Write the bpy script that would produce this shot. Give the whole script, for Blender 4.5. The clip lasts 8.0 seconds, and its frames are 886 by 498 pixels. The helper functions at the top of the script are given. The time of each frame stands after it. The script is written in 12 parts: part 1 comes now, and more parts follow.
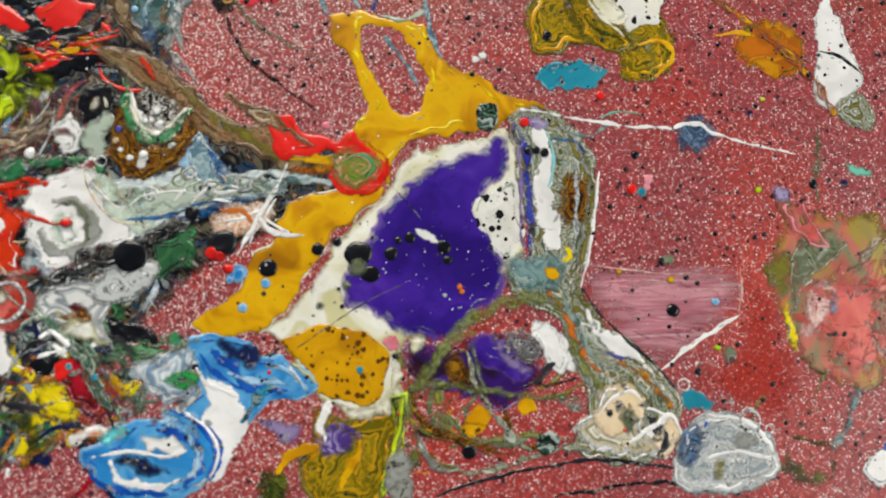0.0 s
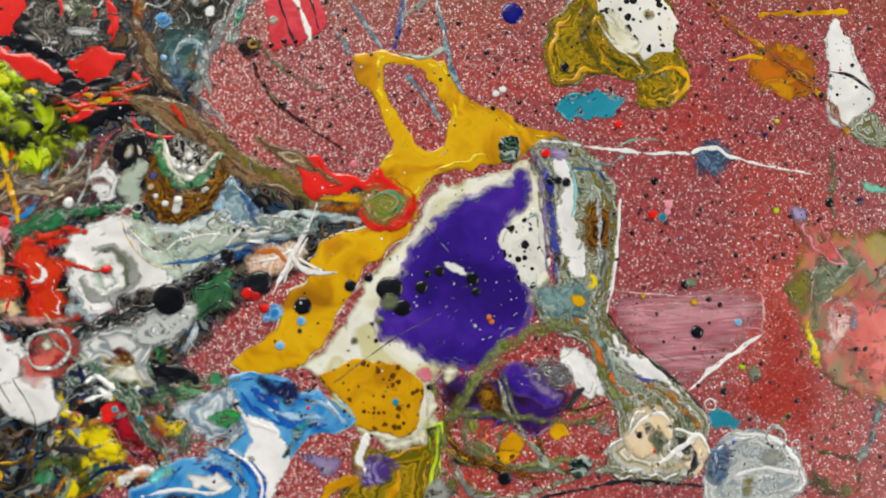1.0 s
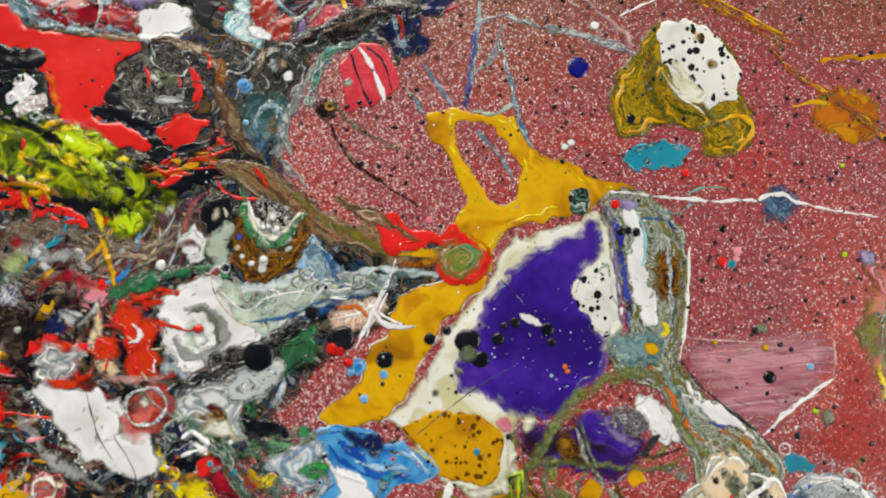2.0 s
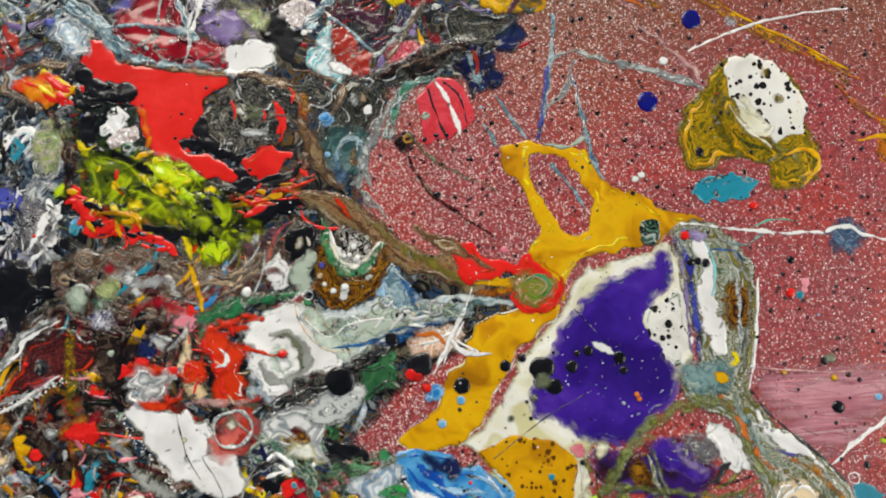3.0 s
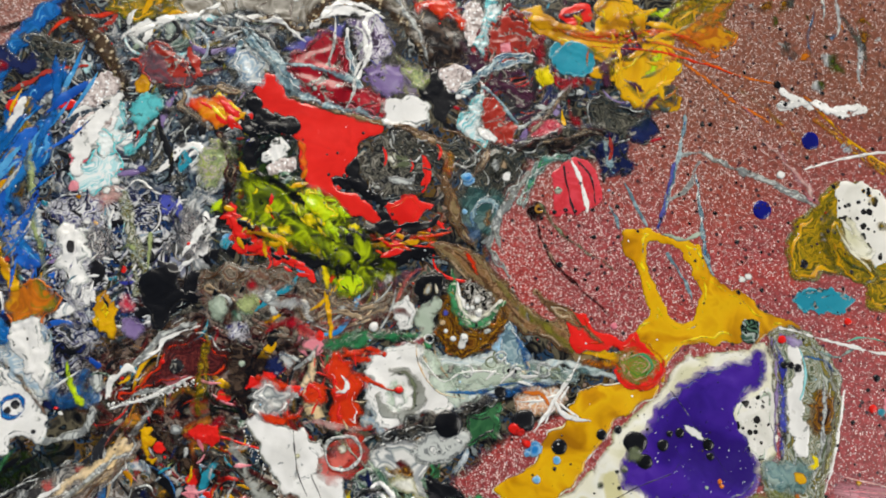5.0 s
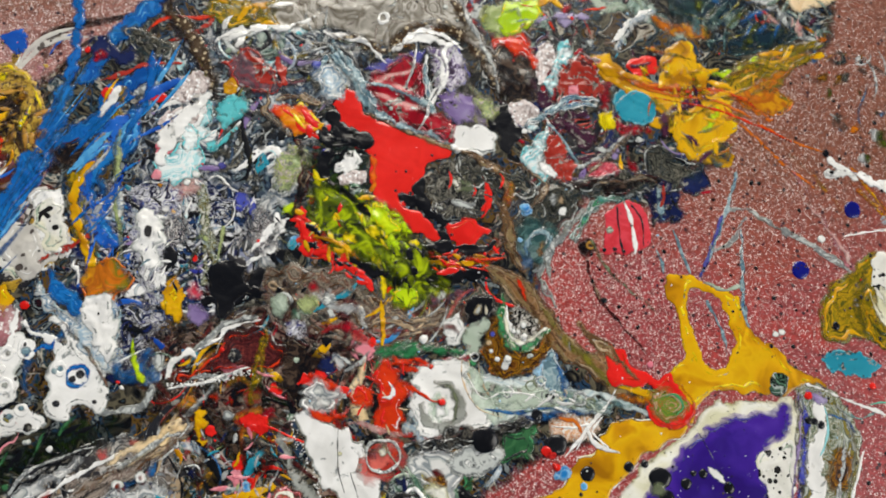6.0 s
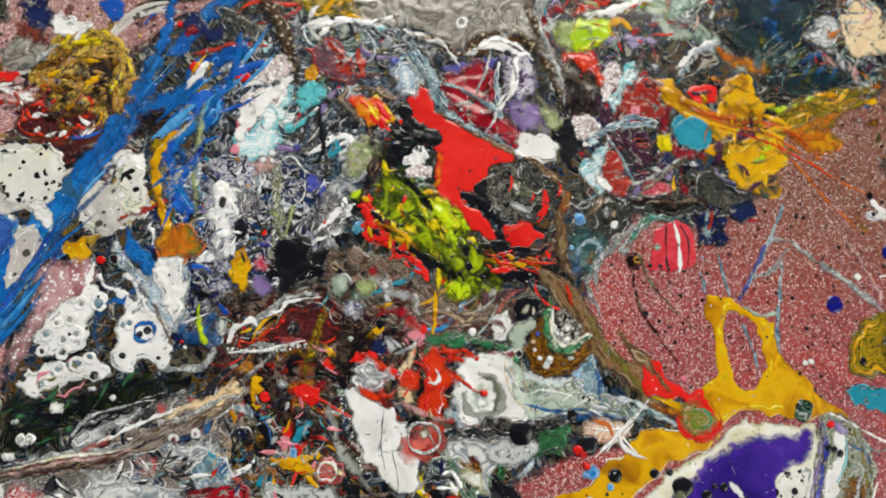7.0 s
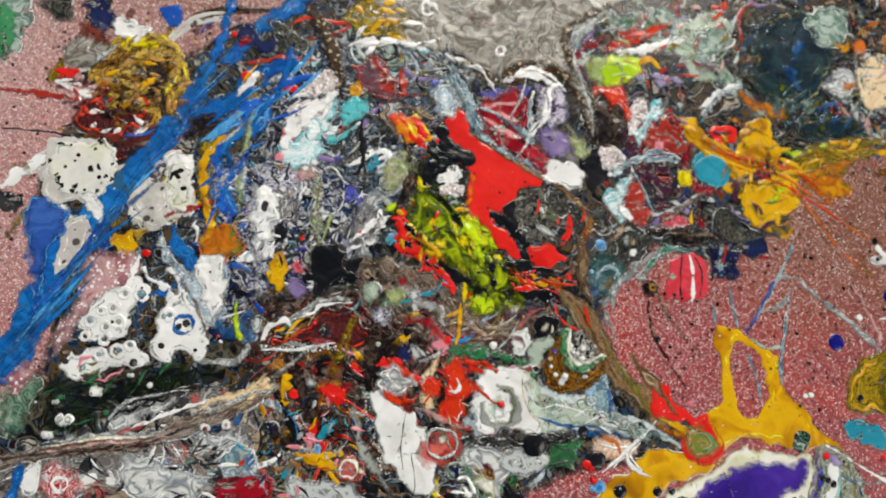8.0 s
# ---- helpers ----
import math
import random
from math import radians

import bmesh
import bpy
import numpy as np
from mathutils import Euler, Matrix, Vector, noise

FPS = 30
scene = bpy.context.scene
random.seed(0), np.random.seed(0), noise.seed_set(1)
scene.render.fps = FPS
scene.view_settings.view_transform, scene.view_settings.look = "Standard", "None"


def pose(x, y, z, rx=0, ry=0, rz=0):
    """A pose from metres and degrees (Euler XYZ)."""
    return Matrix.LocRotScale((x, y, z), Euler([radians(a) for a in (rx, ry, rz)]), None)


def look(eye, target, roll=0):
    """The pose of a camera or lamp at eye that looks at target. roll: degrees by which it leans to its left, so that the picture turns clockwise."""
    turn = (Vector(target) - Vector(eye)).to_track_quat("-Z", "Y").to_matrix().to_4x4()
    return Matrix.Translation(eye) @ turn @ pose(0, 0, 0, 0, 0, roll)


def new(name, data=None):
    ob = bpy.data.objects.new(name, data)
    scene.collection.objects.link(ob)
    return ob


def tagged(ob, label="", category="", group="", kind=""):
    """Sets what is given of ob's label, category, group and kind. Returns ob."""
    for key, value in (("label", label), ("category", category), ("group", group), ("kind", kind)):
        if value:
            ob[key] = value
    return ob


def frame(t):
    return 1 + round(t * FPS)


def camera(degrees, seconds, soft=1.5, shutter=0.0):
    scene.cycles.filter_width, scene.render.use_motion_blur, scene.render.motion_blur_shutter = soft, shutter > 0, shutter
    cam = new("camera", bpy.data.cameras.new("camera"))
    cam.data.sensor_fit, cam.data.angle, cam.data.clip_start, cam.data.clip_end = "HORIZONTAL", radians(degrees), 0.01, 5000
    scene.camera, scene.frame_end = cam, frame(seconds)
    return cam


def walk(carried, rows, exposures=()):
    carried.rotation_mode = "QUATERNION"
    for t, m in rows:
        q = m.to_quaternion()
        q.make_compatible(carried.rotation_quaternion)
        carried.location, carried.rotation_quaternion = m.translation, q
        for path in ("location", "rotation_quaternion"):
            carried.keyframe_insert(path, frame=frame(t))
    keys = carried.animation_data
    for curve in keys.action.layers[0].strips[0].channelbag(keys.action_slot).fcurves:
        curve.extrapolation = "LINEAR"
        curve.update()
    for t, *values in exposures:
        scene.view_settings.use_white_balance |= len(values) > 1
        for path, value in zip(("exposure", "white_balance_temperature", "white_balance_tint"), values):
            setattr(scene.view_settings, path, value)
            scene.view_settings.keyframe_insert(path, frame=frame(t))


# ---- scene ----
cam = camera(65.44, 8.0, soft=1.9)
cam.data.dof.use_dof, cam.data.dof.focus_distance, cam.data.dof.aperture_fstop = True, 0.252, 9.0
PATH = [
    (0.0, -0.01264, -0.02523, 0.21000, 7.196, -5.456, 0.000),
    (0.5, -0.01470, -0.02214, 0.21329, 7.154, -5.429, -0.778),
    (1.0, -0.02101, -0.01489, 0.21632, 7.155, -4.970, -1.924),
    (1.5, -0.02926, -0.00768, 0.21955, 7.517, -4.095, -2.636),
    (2.0, -0.03826, 0.00065, 0.22378, 7.576, -3.032, -2.864),
    (3.5, -0.07073, 0.01017, 0.23419, 8.830, -1.960, -1.123),
    (4.0, -0.08285, 0.01416, 0.23832, 9.205, -2.343, 0.971),
    (5.5, -0.11271, 0.00924, 0.25348, 11.416, -3.878, 10.134),
    (6.0, -0.12307, 0.00680, 0.25976, 11.713, -4.361, 13.308),
    (6.5, -0.13343, 0.00279, 0.26493, 11.382, -4.872, 16.482),
    (7.0, -0.14305, -0.00256, 0.27050, 11.088, -5.273, 19.293),
    (7.5, -0.15141, -0.00752, 0.27669, 11.270, -5.939, 21.477),
    (8.0, -0.15736, -0.00880, 0.28346, 11.513, -6.527, 23.051),
]
walk(cam, [(t, pose(x, y, z, rx, ry, rz)) for t, x, y, z, rx, ry, rz in PATH])

# ---- light: two area lamps as daylight, in window openings of an unseen, added plain room
world = bpy.data.worlds.new("sky")
scene.world = world
world.use_nodes = True
wn, wl = world.node_tree.nodes, world.node_tree.links
sky = wn.new("ShaderNodeTexSky")
sky.sky_type, sky.sun_disc = "NISHITA", False
sky.sun_elevation, sky.sun_rotation = radians(40), radians(-20)
wl.new(sky.outputs["Color"], wn["Background"].inputs["Color"])
wn["Background"].inputs["Strength"].default_value = 0.08


def added_window_light(name, at, target, width, height, watts, color):
    data = bpy.data.lights.new(name, "AREA")
    data.shape, data.size, data.size_y, data.energy, data.color = "RECTANGLE", width, height, watts, color
    lamp = new(name, data)
    lamp.matrix_world = look(at, target)


# assumed windows: both lamps are added to light the board from the sides
added_window_light("added_window_light", (-0.5, 2.16, 1.75), (-0.1, 0.0, 0.6), 2.0, 1.3, 128.0, (1.0, 0.95, 0.83))
added_window_light("added_window_light", (2.16, -0.4, 1.75), (0.0, 0.0, 0.6), 1.6, 1.3, 52.0, (1.0, 0.96, 0.9))
scene.view_settings.exposure = -0.55

# ---- materials


def rgb(h):
    """Linear colour from a hex code."""
    c = [int(h[i:i + 2], 16) / 255 for i in (0, 2, 4)]
    return [v / 12.92 if v <= 0.04045 else ((v + 0.055) / 1.055) ** 2.4 for v in c] + [1.0]


MATS = {}
WORDS = {}


def node(nt, kind, **props):
    n = nt.nodes.new(kind)
    for k, v in props.items():
        n.inputs[k].default_value = v
    return n


def ramp_of(nt, cols, sharp):
    """A colour ramp through cols; sharp 0..1 narrows the blends between them."""
    r = nt.nodes.new("ShaderNodeValToRGB")
    stops = []
    n = len(cols)
    lo, hi = 0.27, 0.73
    for i, c in enumerate(cols):
        a, b = lo + (hi - lo) * i / n, lo + (hi - lo) * (i + 1) / n
        m = (b - a) * (1 - sharp) * 0.5
        stops += [(a + m, c), (b - m, c)] if sharp > 0.05 else [((a + b) / 2, c)]
    els = r.color_ramp.elements
    while len(els) < len(stops) and len(els) < 32:
        els.new(0.5)
    for e, (p, c) in zip(els, stops):
        e.position, e.color = p, rgb(c)
    return r


def paint(name, words, cols, size=9.0, warp=1.0, sharp=0.5, rough=0.17, speck=None, speck_size=2.0, speck_amount=0.2, stretch=(1, 1, 1), detail=3.0, relief=0.12, flow=0.0, rim=None, rim_width=0.45, feather=0.35, cols2=None, patch=14.0, patch_at=0.5, bands=0.0, cover=1.0):
    """Poured acrylic: cols flow into one another in warped bands about size mm wide, with optional specks of another colour."""
    mat = bpy.data.materials.new(name)
    mat.use_nodes = True
    nt = mat.node_tree
    bs = nt.nodes["Principled BSDF"]
    L = nt.links.new
    geo = nt.nodes.new("ShaderNodeNewGeometry")
    mp = nt.nodes.new("ShaderNodeMapping")
    mp.inputs["Scale"].default_value = [1000.0 / size * s for s in stretch]
    off = (sum(ord(c) * (i + 3) for i, c in enumerate(name)) % 97) * 0.731
    mp.inputs["Location"].default_value = (off, off * 0.37, 0)
    L(geo.outputs["Position"], mp.inputs["Vector"])
    n1 = node(nt, "ShaderNodeTexNoise", Scale=0.55, Detail=2.0)
    L(mp.outputs[0], n1.inputs["Vector"])
    sub = nt.nodes.new("ShaderNodeVectorMath")
    sub.operation = "MULTIPLY_ADD"
    L(n1.outputs["Color"], sub.inputs[0])
    sub.inputs[1].default_value = (3.2 * warp,) * 3
    L(mp.outputs[0], sub.inputs[2])
    n2 = node(nt, "ShaderNodeTexNoise", Scale=0.6, Detail=detail, Roughness=0.5, Distortion=warp * 0.9)
    L(sub.outputs[0], n2.inputs["Vector"])
    rp = ramp_of(nt, cols, sharp)
    at = nt.nodes.new("ShaderNodeAttribute")
    at.attribute_name = "depth"
    fac = n2.outputs["Fac"]
    if flow:
        # bands that follow the edge of the pour, bent by the noise
        t1 = nt.nodes.new("ShaderNodeMath")
        t1.operation = "MULTIPLY_ADD"
        L(n2.outputs["Fac"], t1.inputs[0])
        t1.inputs[1].default_value = 14.0
        t2 = nt.nodes.new("ShaderNodeMath")
        t2.operation = "MULTIPLY"
        L(at.outputs["Fac"], t2.inputs[0])
        t2.inputs[1].default_value = 5200.0 / size
        L(t2.outputs[0], t1.inputs[2])
        t3 = nt.nodes.new("ShaderNodeMath")
        t3.operation = "SINE"
        L(t1.outputs[0], t3.inputs[0])
        t4 = nt.nodes.new("ShaderNodeMath")
        t4.operation = "MULTIPLY_ADD"
        L(t3.outputs[0], t4.inputs[0])
        t4.inputs[1].default_value = 0.2 * flow
        L(n2.outputs["Fac"], t4.inputs[2])
        fac = t4.outputs[0]
    if bands:
        # the colours come round several times, so that thin lines follow the swirls
        fold = nt.nodes.new("ShaderNodeMath")
        fold.operation = "MULTIPLY"
        L(fac, fold.inputs[0])
        fold.inputs[1].default_value = bands
        ping = nt.nodes.new("ShaderNodeMath")
        ping.operation = "PINGPONG"
        L(fold.outputs[0], ping.inputs[0])
        ping.inputs[1].default_value = 1.0
        span = node(nt, "ShaderNodeMapRange", **{"From Min": 0.0, "From Max": 1.0, "To Min": 0.27, "To Max": 0.73})
        L(ping.outputs[0], span.inputs["Value"])
        fac = span.outputs[0]
    L(fac, rp.inputs[0])
    col = rp.outputs[0]
    if cols2:
        # ragged patches of a second set of colours
        pn = node(nt, "ShaderNodeTexNoise", Scale=1000.0 / patch, Detail=6.0, Roughness=0.62, Distortion=1.2)
        pm = nt.nodes.new("ShaderNodeMapping")
        pm.inputs["Location"].default_value = (off * 0.013, 0.4, 0)
        L(geo.outputs["Position"], pm.inputs["Vector"])
        L(pm.outputs[0], pn.inputs["Vector"])
        pr = node(nt, "ShaderNodeMapRange", **{"From Min": patch_at, "From Max": patch_at + 0.03, "To Min": 0.0, "To Max": 1.0})
        L(pn.outputs["Fac"], pr.inputs["Value"])
        pc = node(nt, "ShaderNodeTexNoise", Scale=1400.0 / patch, Detail=4.0, Roughness=0.6, Distortion=1.5)
        L(geo.outputs["Position"], pc.inputs["Vector"])
        r2 = ramp_of(nt, cols2, 0.5)
        L(pc.outputs["Fac"], r2.inputs[0])
        m2 = nt.nodes.new("ShaderNodeMix")
        m2.data_type = "RGBA"
        L(pr.outputs[0], m2.inputs["Factor"])
        L(col, m2.inputs["A"])
        L(r2.outputs[0], m2.inputs["B"])
        col = m2.outputs["Result"]
    # a second, larger drift in tone
    n3 = node(nt, "ShaderNodeTexNoise", Scale=45.0, Detail=5.0, Roughness=0.6)
    L(geo.outputs["Position"], n3.inputs["Vector"])
    hsv = nt.nodes.new("ShaderNodeHueSaturation")
    mr = node(nt, "ShaderNodeMapRange", **{"From Min": 0.3, "From Max": 0.7, "To Min": 0.86, "To Max": 1.08})
    L(n3.outputs["Fac"], mr.inputs["Value"])
    L(mr.outputs[0], hsv.inputs["Value"])
    L(col, hsv.inputs["Color"])
    col = hsv.outputs[0]
    if rim:
        wn_ = node(nt, "ShaderNodeMapRange", **{"From Min": 0.35, "From Max": 0.65, "To Min": 0.0001, "To Max": rim_width / 1000 * 1.6})
        L(n3.outputs["Fac"], wn_.inputs["Value"])
        rm = node(nt, "ShaderNodeMapRange", **{"From Min": 0.0, "To Min": 1.0, "To Max": 0.0})
        ins = nt.nodes.new("ShaderNodeAttribute")
        ins.attribute_name = "inset"
        L(ins.outputs["Fac"], rm.inputs["Value"])
        L(wn_.outputs[0], rm.inputs["From Max"])
        mr2 = nt.nodes.new("ShaderNodeMix")
        mr2.data_type = "RGBA"
        L(rm.outputs[0], mr2.inputs["Factor"])
        L(col, mr2.inputs["A"])
        mr2.inputs["B"].default_value = rgb(rim)
        col = mr2.outputs["Result"]
    if speck:
        vo = node(nt, "ShaderNodeTexVoronoi", Scale=1000.0 / speck_size)
        L(geo.outputs["Position"], vo.inputs["Vector"])
        sep = nt.nodes.new("ShaderNodeSeparateColor")
        L(vo.outputs["Color"], sep.inputs[0])
        th = nt.nodes.new("ShaderNodeMath")
        th.operation = "MULTIPLY"
        L(sep.outputs[0], th.inputs[0])
        th.inputs[1].default_value = 0.62
        cut = nt.nodes.new("ShaderNodeMath")
        cut.operation = "SUBTRACT"
        L(th.outputs[0], cut.inputs[0])
        cut.inputs[1].default_value = 0.62 * (1 - speck_amount)
        le = nt.nodes.new("ShaderNodeMath")
        le.operation = "LESS_THAN"
        L(vo.outputs["Distance"], le.inputs[0])
        mul = nt.nodes.new("ShaderNodeMath")
        mul.operation = "MULTIPLY"
        L(cut.outputs[0], mul.inputs[0])
        mul.inputs[1].default_value = 0.75 / (0.62 * speck_amount)
        L(mul.outputs[0], le.inputs[1])
        mx = nt.nodes.new("ShaderNodeMix")
        mx.data_type = "RGBA"
        L(le.outputs[0], mx.inputs["Factor"])
        L(col, mx.inputs["A"])
        mx.inputs["B"].default_value = rgb(speck)
        col = mx.outputs["Result"]
    L(col, bs.inputs["Base Color"])
    rr = node(nt, "ShaderNodeMapRange", **{"From Min": 0.3, "From Max": 0.7, "To Min": rough * 0.7, "To Max": rough * 1.7})
    L(n3.outputs["Fac"], rr.inputs["Value"])
    L(rr.outputs[0], bs.inputs["Roughness"])
    bs.inputs["Specular IOR Level"].default_value = 0.4
    n4 = node(nt, "ShaderNodeTexNoise", Scale=420.0, Detail=4.0, Roughness=0.6)
    L(geo.outputs["Position"], n4.inputs["Vector"])
    ad = nt.nodes.new("ShaderNodeMath")
    ad.operation = "ADD"
    L(n4.outputs["Fac"], ad.inputs[0])
    L(n2.outputs["Fac"], ad.inputs[1])
    bp = node(nt, "ShaderNodeBump", Strength=relief, Distance=0.0006)
    L(ad.outputs[0], bp.inputs["Height"])
    L(bp.outputs[0], bs.inputs["Normal"])
    if feather:
        # the film of paint thins out to nothing, raggedly, at its edge
        film = nt.nodes.new("ShaderNodeAttribute")
        film.attribute_name = "film"
        fn = node(nt, "ShaderNodeTexNoise", Scale=1000.0 / (2.2 + 3.0 * feather), Detail=6.0, Roughness=0.6, Distortion=2.0)
        fm = nt.nodes.new("ShaderNodeMapping")
        fm.inputs["Scale"].default_value = stretch
        L(geo.outputs["Position"], fm.inputs["Vector"])
        L(fm.outputs[0], fn.inputs["Vector"])
        f1 = nt.nodes.new("ShaderNodeMath")
        f1.operation = "MULTIPLY"
        L(film.outputs["Fac"], f1.inputs[0])
        f1.inputs[1].default_value = 1.0 / feather
        f2 = nt.nodes.new("ShaderNodeMath")
        f2.operation = "MULTIPLY_ADD"
        L(fn.outputs["Fac"], f2.inputs[0])
        f2.inputs[1].default_value = 4.0
        L(f1.outputs[0], f2.inputs[2])
        lo, hi = (2.15, 2.75) if feather < 1.1 else (1.75, 3.3)
        fa = node(nt, "ShaderNodeMapRange", **{"From Min": lo, "From Max": hi, "To Min": 0.0, "To Max": cover})
        L(f2.outputs[0], fa.inputs["Value"])
        L(fa.outputs[0], bs.inputs["Alpha"])
    MATS[name] = mat
    WORDS[name] = words
    return mat


paint("wall_paint", "off-white", ["8a8782", "8f8c87", "95928d"], 80, 0.5, 0.1, 0.8)
paint("floor_grey", "grey", ["6f6d6a", "777572", "7d7b78"], 60, 0.6, 0.2, 0.7)
# plain paints; some dry with an edge of another tint
SOFT = {"white": 0.8, "cream": 1.0, "purple": 1.8, "red": 0.55, "black": 0.3, "lime": 1.1, "salmon": 3.5, "olive": 2.0, "yellow": 1.0, "mustard": 0.6, "blush": 5.0, "olive_lime": 3.0, "lime_olive": 3.0, "flame": 1.0,
        "green_black": 4.0, "purple_dark": 3.0, "salmon_olive": 2.0, "marble_dark": 3.0, "marble_bright": 9.0, "marble_blue": 8.0, "marble_brown": 9.0, "marble_mix": 8.0, "marble_grey": 8.0, "marble_tan": 8.0,
        "red_mix": 3.0, "crimson_mix": 3.0, "yellow_mix": 2.8, "green_mix": 3.0, "orange_mix": 2.2, "gold_crust": 3.0, "midnight": 3.5, "crimson": 1.8, "navy_gloss": 0.2, "ocean": 0.9, "sky": 0.6, "coral_striped": 0.5,
        "charcoal": 0.5, "tan_brown": 1.2, "mustard_orange": 1.6, "olive_mustard": 1.6, "pink": 0.6, "red_orange": 1.2, "black_brown": 2.2, "red_brown": 2.5, "brick": 0.8, "navy": 1.0, "teal": 0.8, "cobalt": 0.8,
        "white_grey": 0.9, "grey_blue": 0.9, "grey_olive": 0.9, "pale_blue": 0.9, "slate": 2.5, "tan_grey": 2.2, "green_cream": 0.7, "speckle_black": 1.0, "lace": 0.8, "coral": 0.5, "brown_gold": 1.5, "aqua_white": 1.2, "green_deep": 1.0, "grey_face": 1.5, "taupe_grey": 1.2, "burst": 4.0, "pale_green": 2.0}
RIMS = {"white": "8c968e", "cream": "a09c50", "mustard": "8c6404", "purple": "7c5cb0", "red": "5c1410", "teal": "88b4b8", "peach": "8c8c74", "crimson": "3c1014",
        "salmon": "8c5c48", "brick": "d8c0b4", "black": "2c2c30", "sky": "9cc4dc", "cobalt": "88a8cc"}
RIM_WIDTH = {"white": 1.2, "cream": 1.8, "mustard": 1.1, "purple": 2.6, "red": 0.4, "salmon": 1.6, "sky": 1.2}
# broken veins that run inside the edge of larger pools
VEINS = {"marble_mix": (("mustard", 4, 0.5), ("black", 8, 0.7)), "marble_brown": (("tan_grey", 4, 0.5), ("black", 9, 0.8)),
         "marble_grey": (("charcoal_marble", 4, 0.5), ("white", 7, 0.5)), "marble_tan": (("brown", 3, 0.5), ("tan", 6, 0.6)), "marble_blue": (("white", 4, 0.5), ("navy", 7, 0.6)),
         "ocean": (("blue_deep", 1.0, 0.5), ("sky", 2.0, 0.45)), "tan_grey": (("brown", 0.8, 0.3), ("tan", 2.0, 0.4)), "charcoal_marble": (("white_grey", 0.8, 0.25), ("black", 2, 0.4)),
         "white_grey": (("grey", 0.8, 0.3),), "grey_blue": (("white", 0.8, 0.3), ("blue_deep", 2, 0.25)), "teal_green": (("white_grey", 0.8, 0.3), ("green", 2, 0.3)), "plum_orange": (("orange", 0.8, 0.35), ("mustard", 2, 0.35)),
         "violet_white": (("violet", 0.8, 0.3),), "mint_grey": (("white", 0.8, 0.35), ("green_grey", 2, 0.4)), "green_grey": (("sage", 0.8, 0.35),), "olive_grey": (("sage", 0.8, 0.3),),
         "black_brown": (("red_brown", 0.8, 0.3), ("tan", 2, 0.2)), "cobalt_drip": (("sky", 0.9, 0.35),), "taupe_lines": (("white_grey", 0.7, 0.3), ("brown", 1.8, 0.4)),
         "marble_bright": (("white_grey", 6, 0.6), ("black", 9, 0.8)), "salmon_olive": (("olive", 1.0, 0.7), ("salmon", 3.5, 0.6)),
         "white_speck": (("sage", 1.5, 0.4),), "cream": (("olive", 1.4, 0.2),), "red": (("red_orange", 2.5, 0.4),), "lime": (("yellow", 1.2, 0.4),), "teal": (("aqua", 0.9, 0.3),), "navy": (("charcoal_marble", 1.0, 0.5),),
         "brick": (("salmon", 1.0, 0.3),), "maroon_grey": (("brick", 1.2, 0.5),), "lilac_olive": (("lilac", 1.0, 0.4),), "black": (("charcoal_marble", 1.1, 0.3),), "white_blue": (("grey_blue", 0.8, 0.3), ("white", 2.2, 0.35)), "grey_white": (("white", 1.9, 0.4),), "slate": (("white_grey", 0.9, 0.3), ("black", 2.2, 0.5)),
         "olive_mustard": (("olive", 1.0, 0.5), ("mustard", 2.6, 0.5)), "peach_grey": (("white", 0.8, 0.4),), "tan_brown": (("brown", 0.7, 0.4), ("tan", 2.0, 0.4)),
         "grey_silver": (("white", 0.7, 0.5), ("charcoal", 2.4, 0.4), ("white_grey", 4.2, 0.5)), "aqua_white": (("turquoise", 0.7, 0.4),), "midnight": (("teal_dark", 1.2, 0.8), ("olive", 3.4, 0.5)),
         "crimson": (("pink", 0.7, 0.2), ("maroon", 2.0, 0.6)), "red_brown": (("white_grey", 0.4, 0.25), ("red_orange", 2.0, 0.5)), "beige_speck": (("white", 2.0, 0.5),),
         "gold_crust": (("yellow", 1.5, 0.6), ("black_brown", 3.5, 0.8)), "purple_soft": (("white", 0.8, 0.4),), "olive_green": (("lime", 0.9, 0.4), ("olive_dark", 2.0, 0.4)),
         "mustard_orange": (("orange", 0.8, 0.4), ("olive", 2.2, 0.4)), "green_deep": (("green", 0.9, 0.4), ("charcoal", 2.2, 0.5)), "salmon": (("pink", 1.2, 0.5), ("olive", 3.0, 0.4)), "red_orange": (("white", 1.6, 0.25), ("red", 2.8, 0.5)),
         "purple": (("violet", 2.8, 0.4),), "mustard_speck": (("brown_gold", 0.6, 0.25),), "white": (("white_grey", 1.6, 0.4),), "mustard": (("olive", 0.8, 0.2), ("yellow", 2.6, 0.5))}
DIRTY = {"grey", "orange", "olive", "teal", "sky_light", "cobalt", "navy", "ultramarine", "lilac", "violet", "peach", "salmon", "green", "crimson", "brick", "maroon", "plum", "tan", "ochre", "turquoise", "sage", "sage_dark", "yellow", "charcoal", "pale_green"}


def shade(h, k):
    """A hex colour, darkened."""
    return "".join(f"{int(int(h[i:i + 2], 16) * k):02x}" for i in (0, 2, 4))


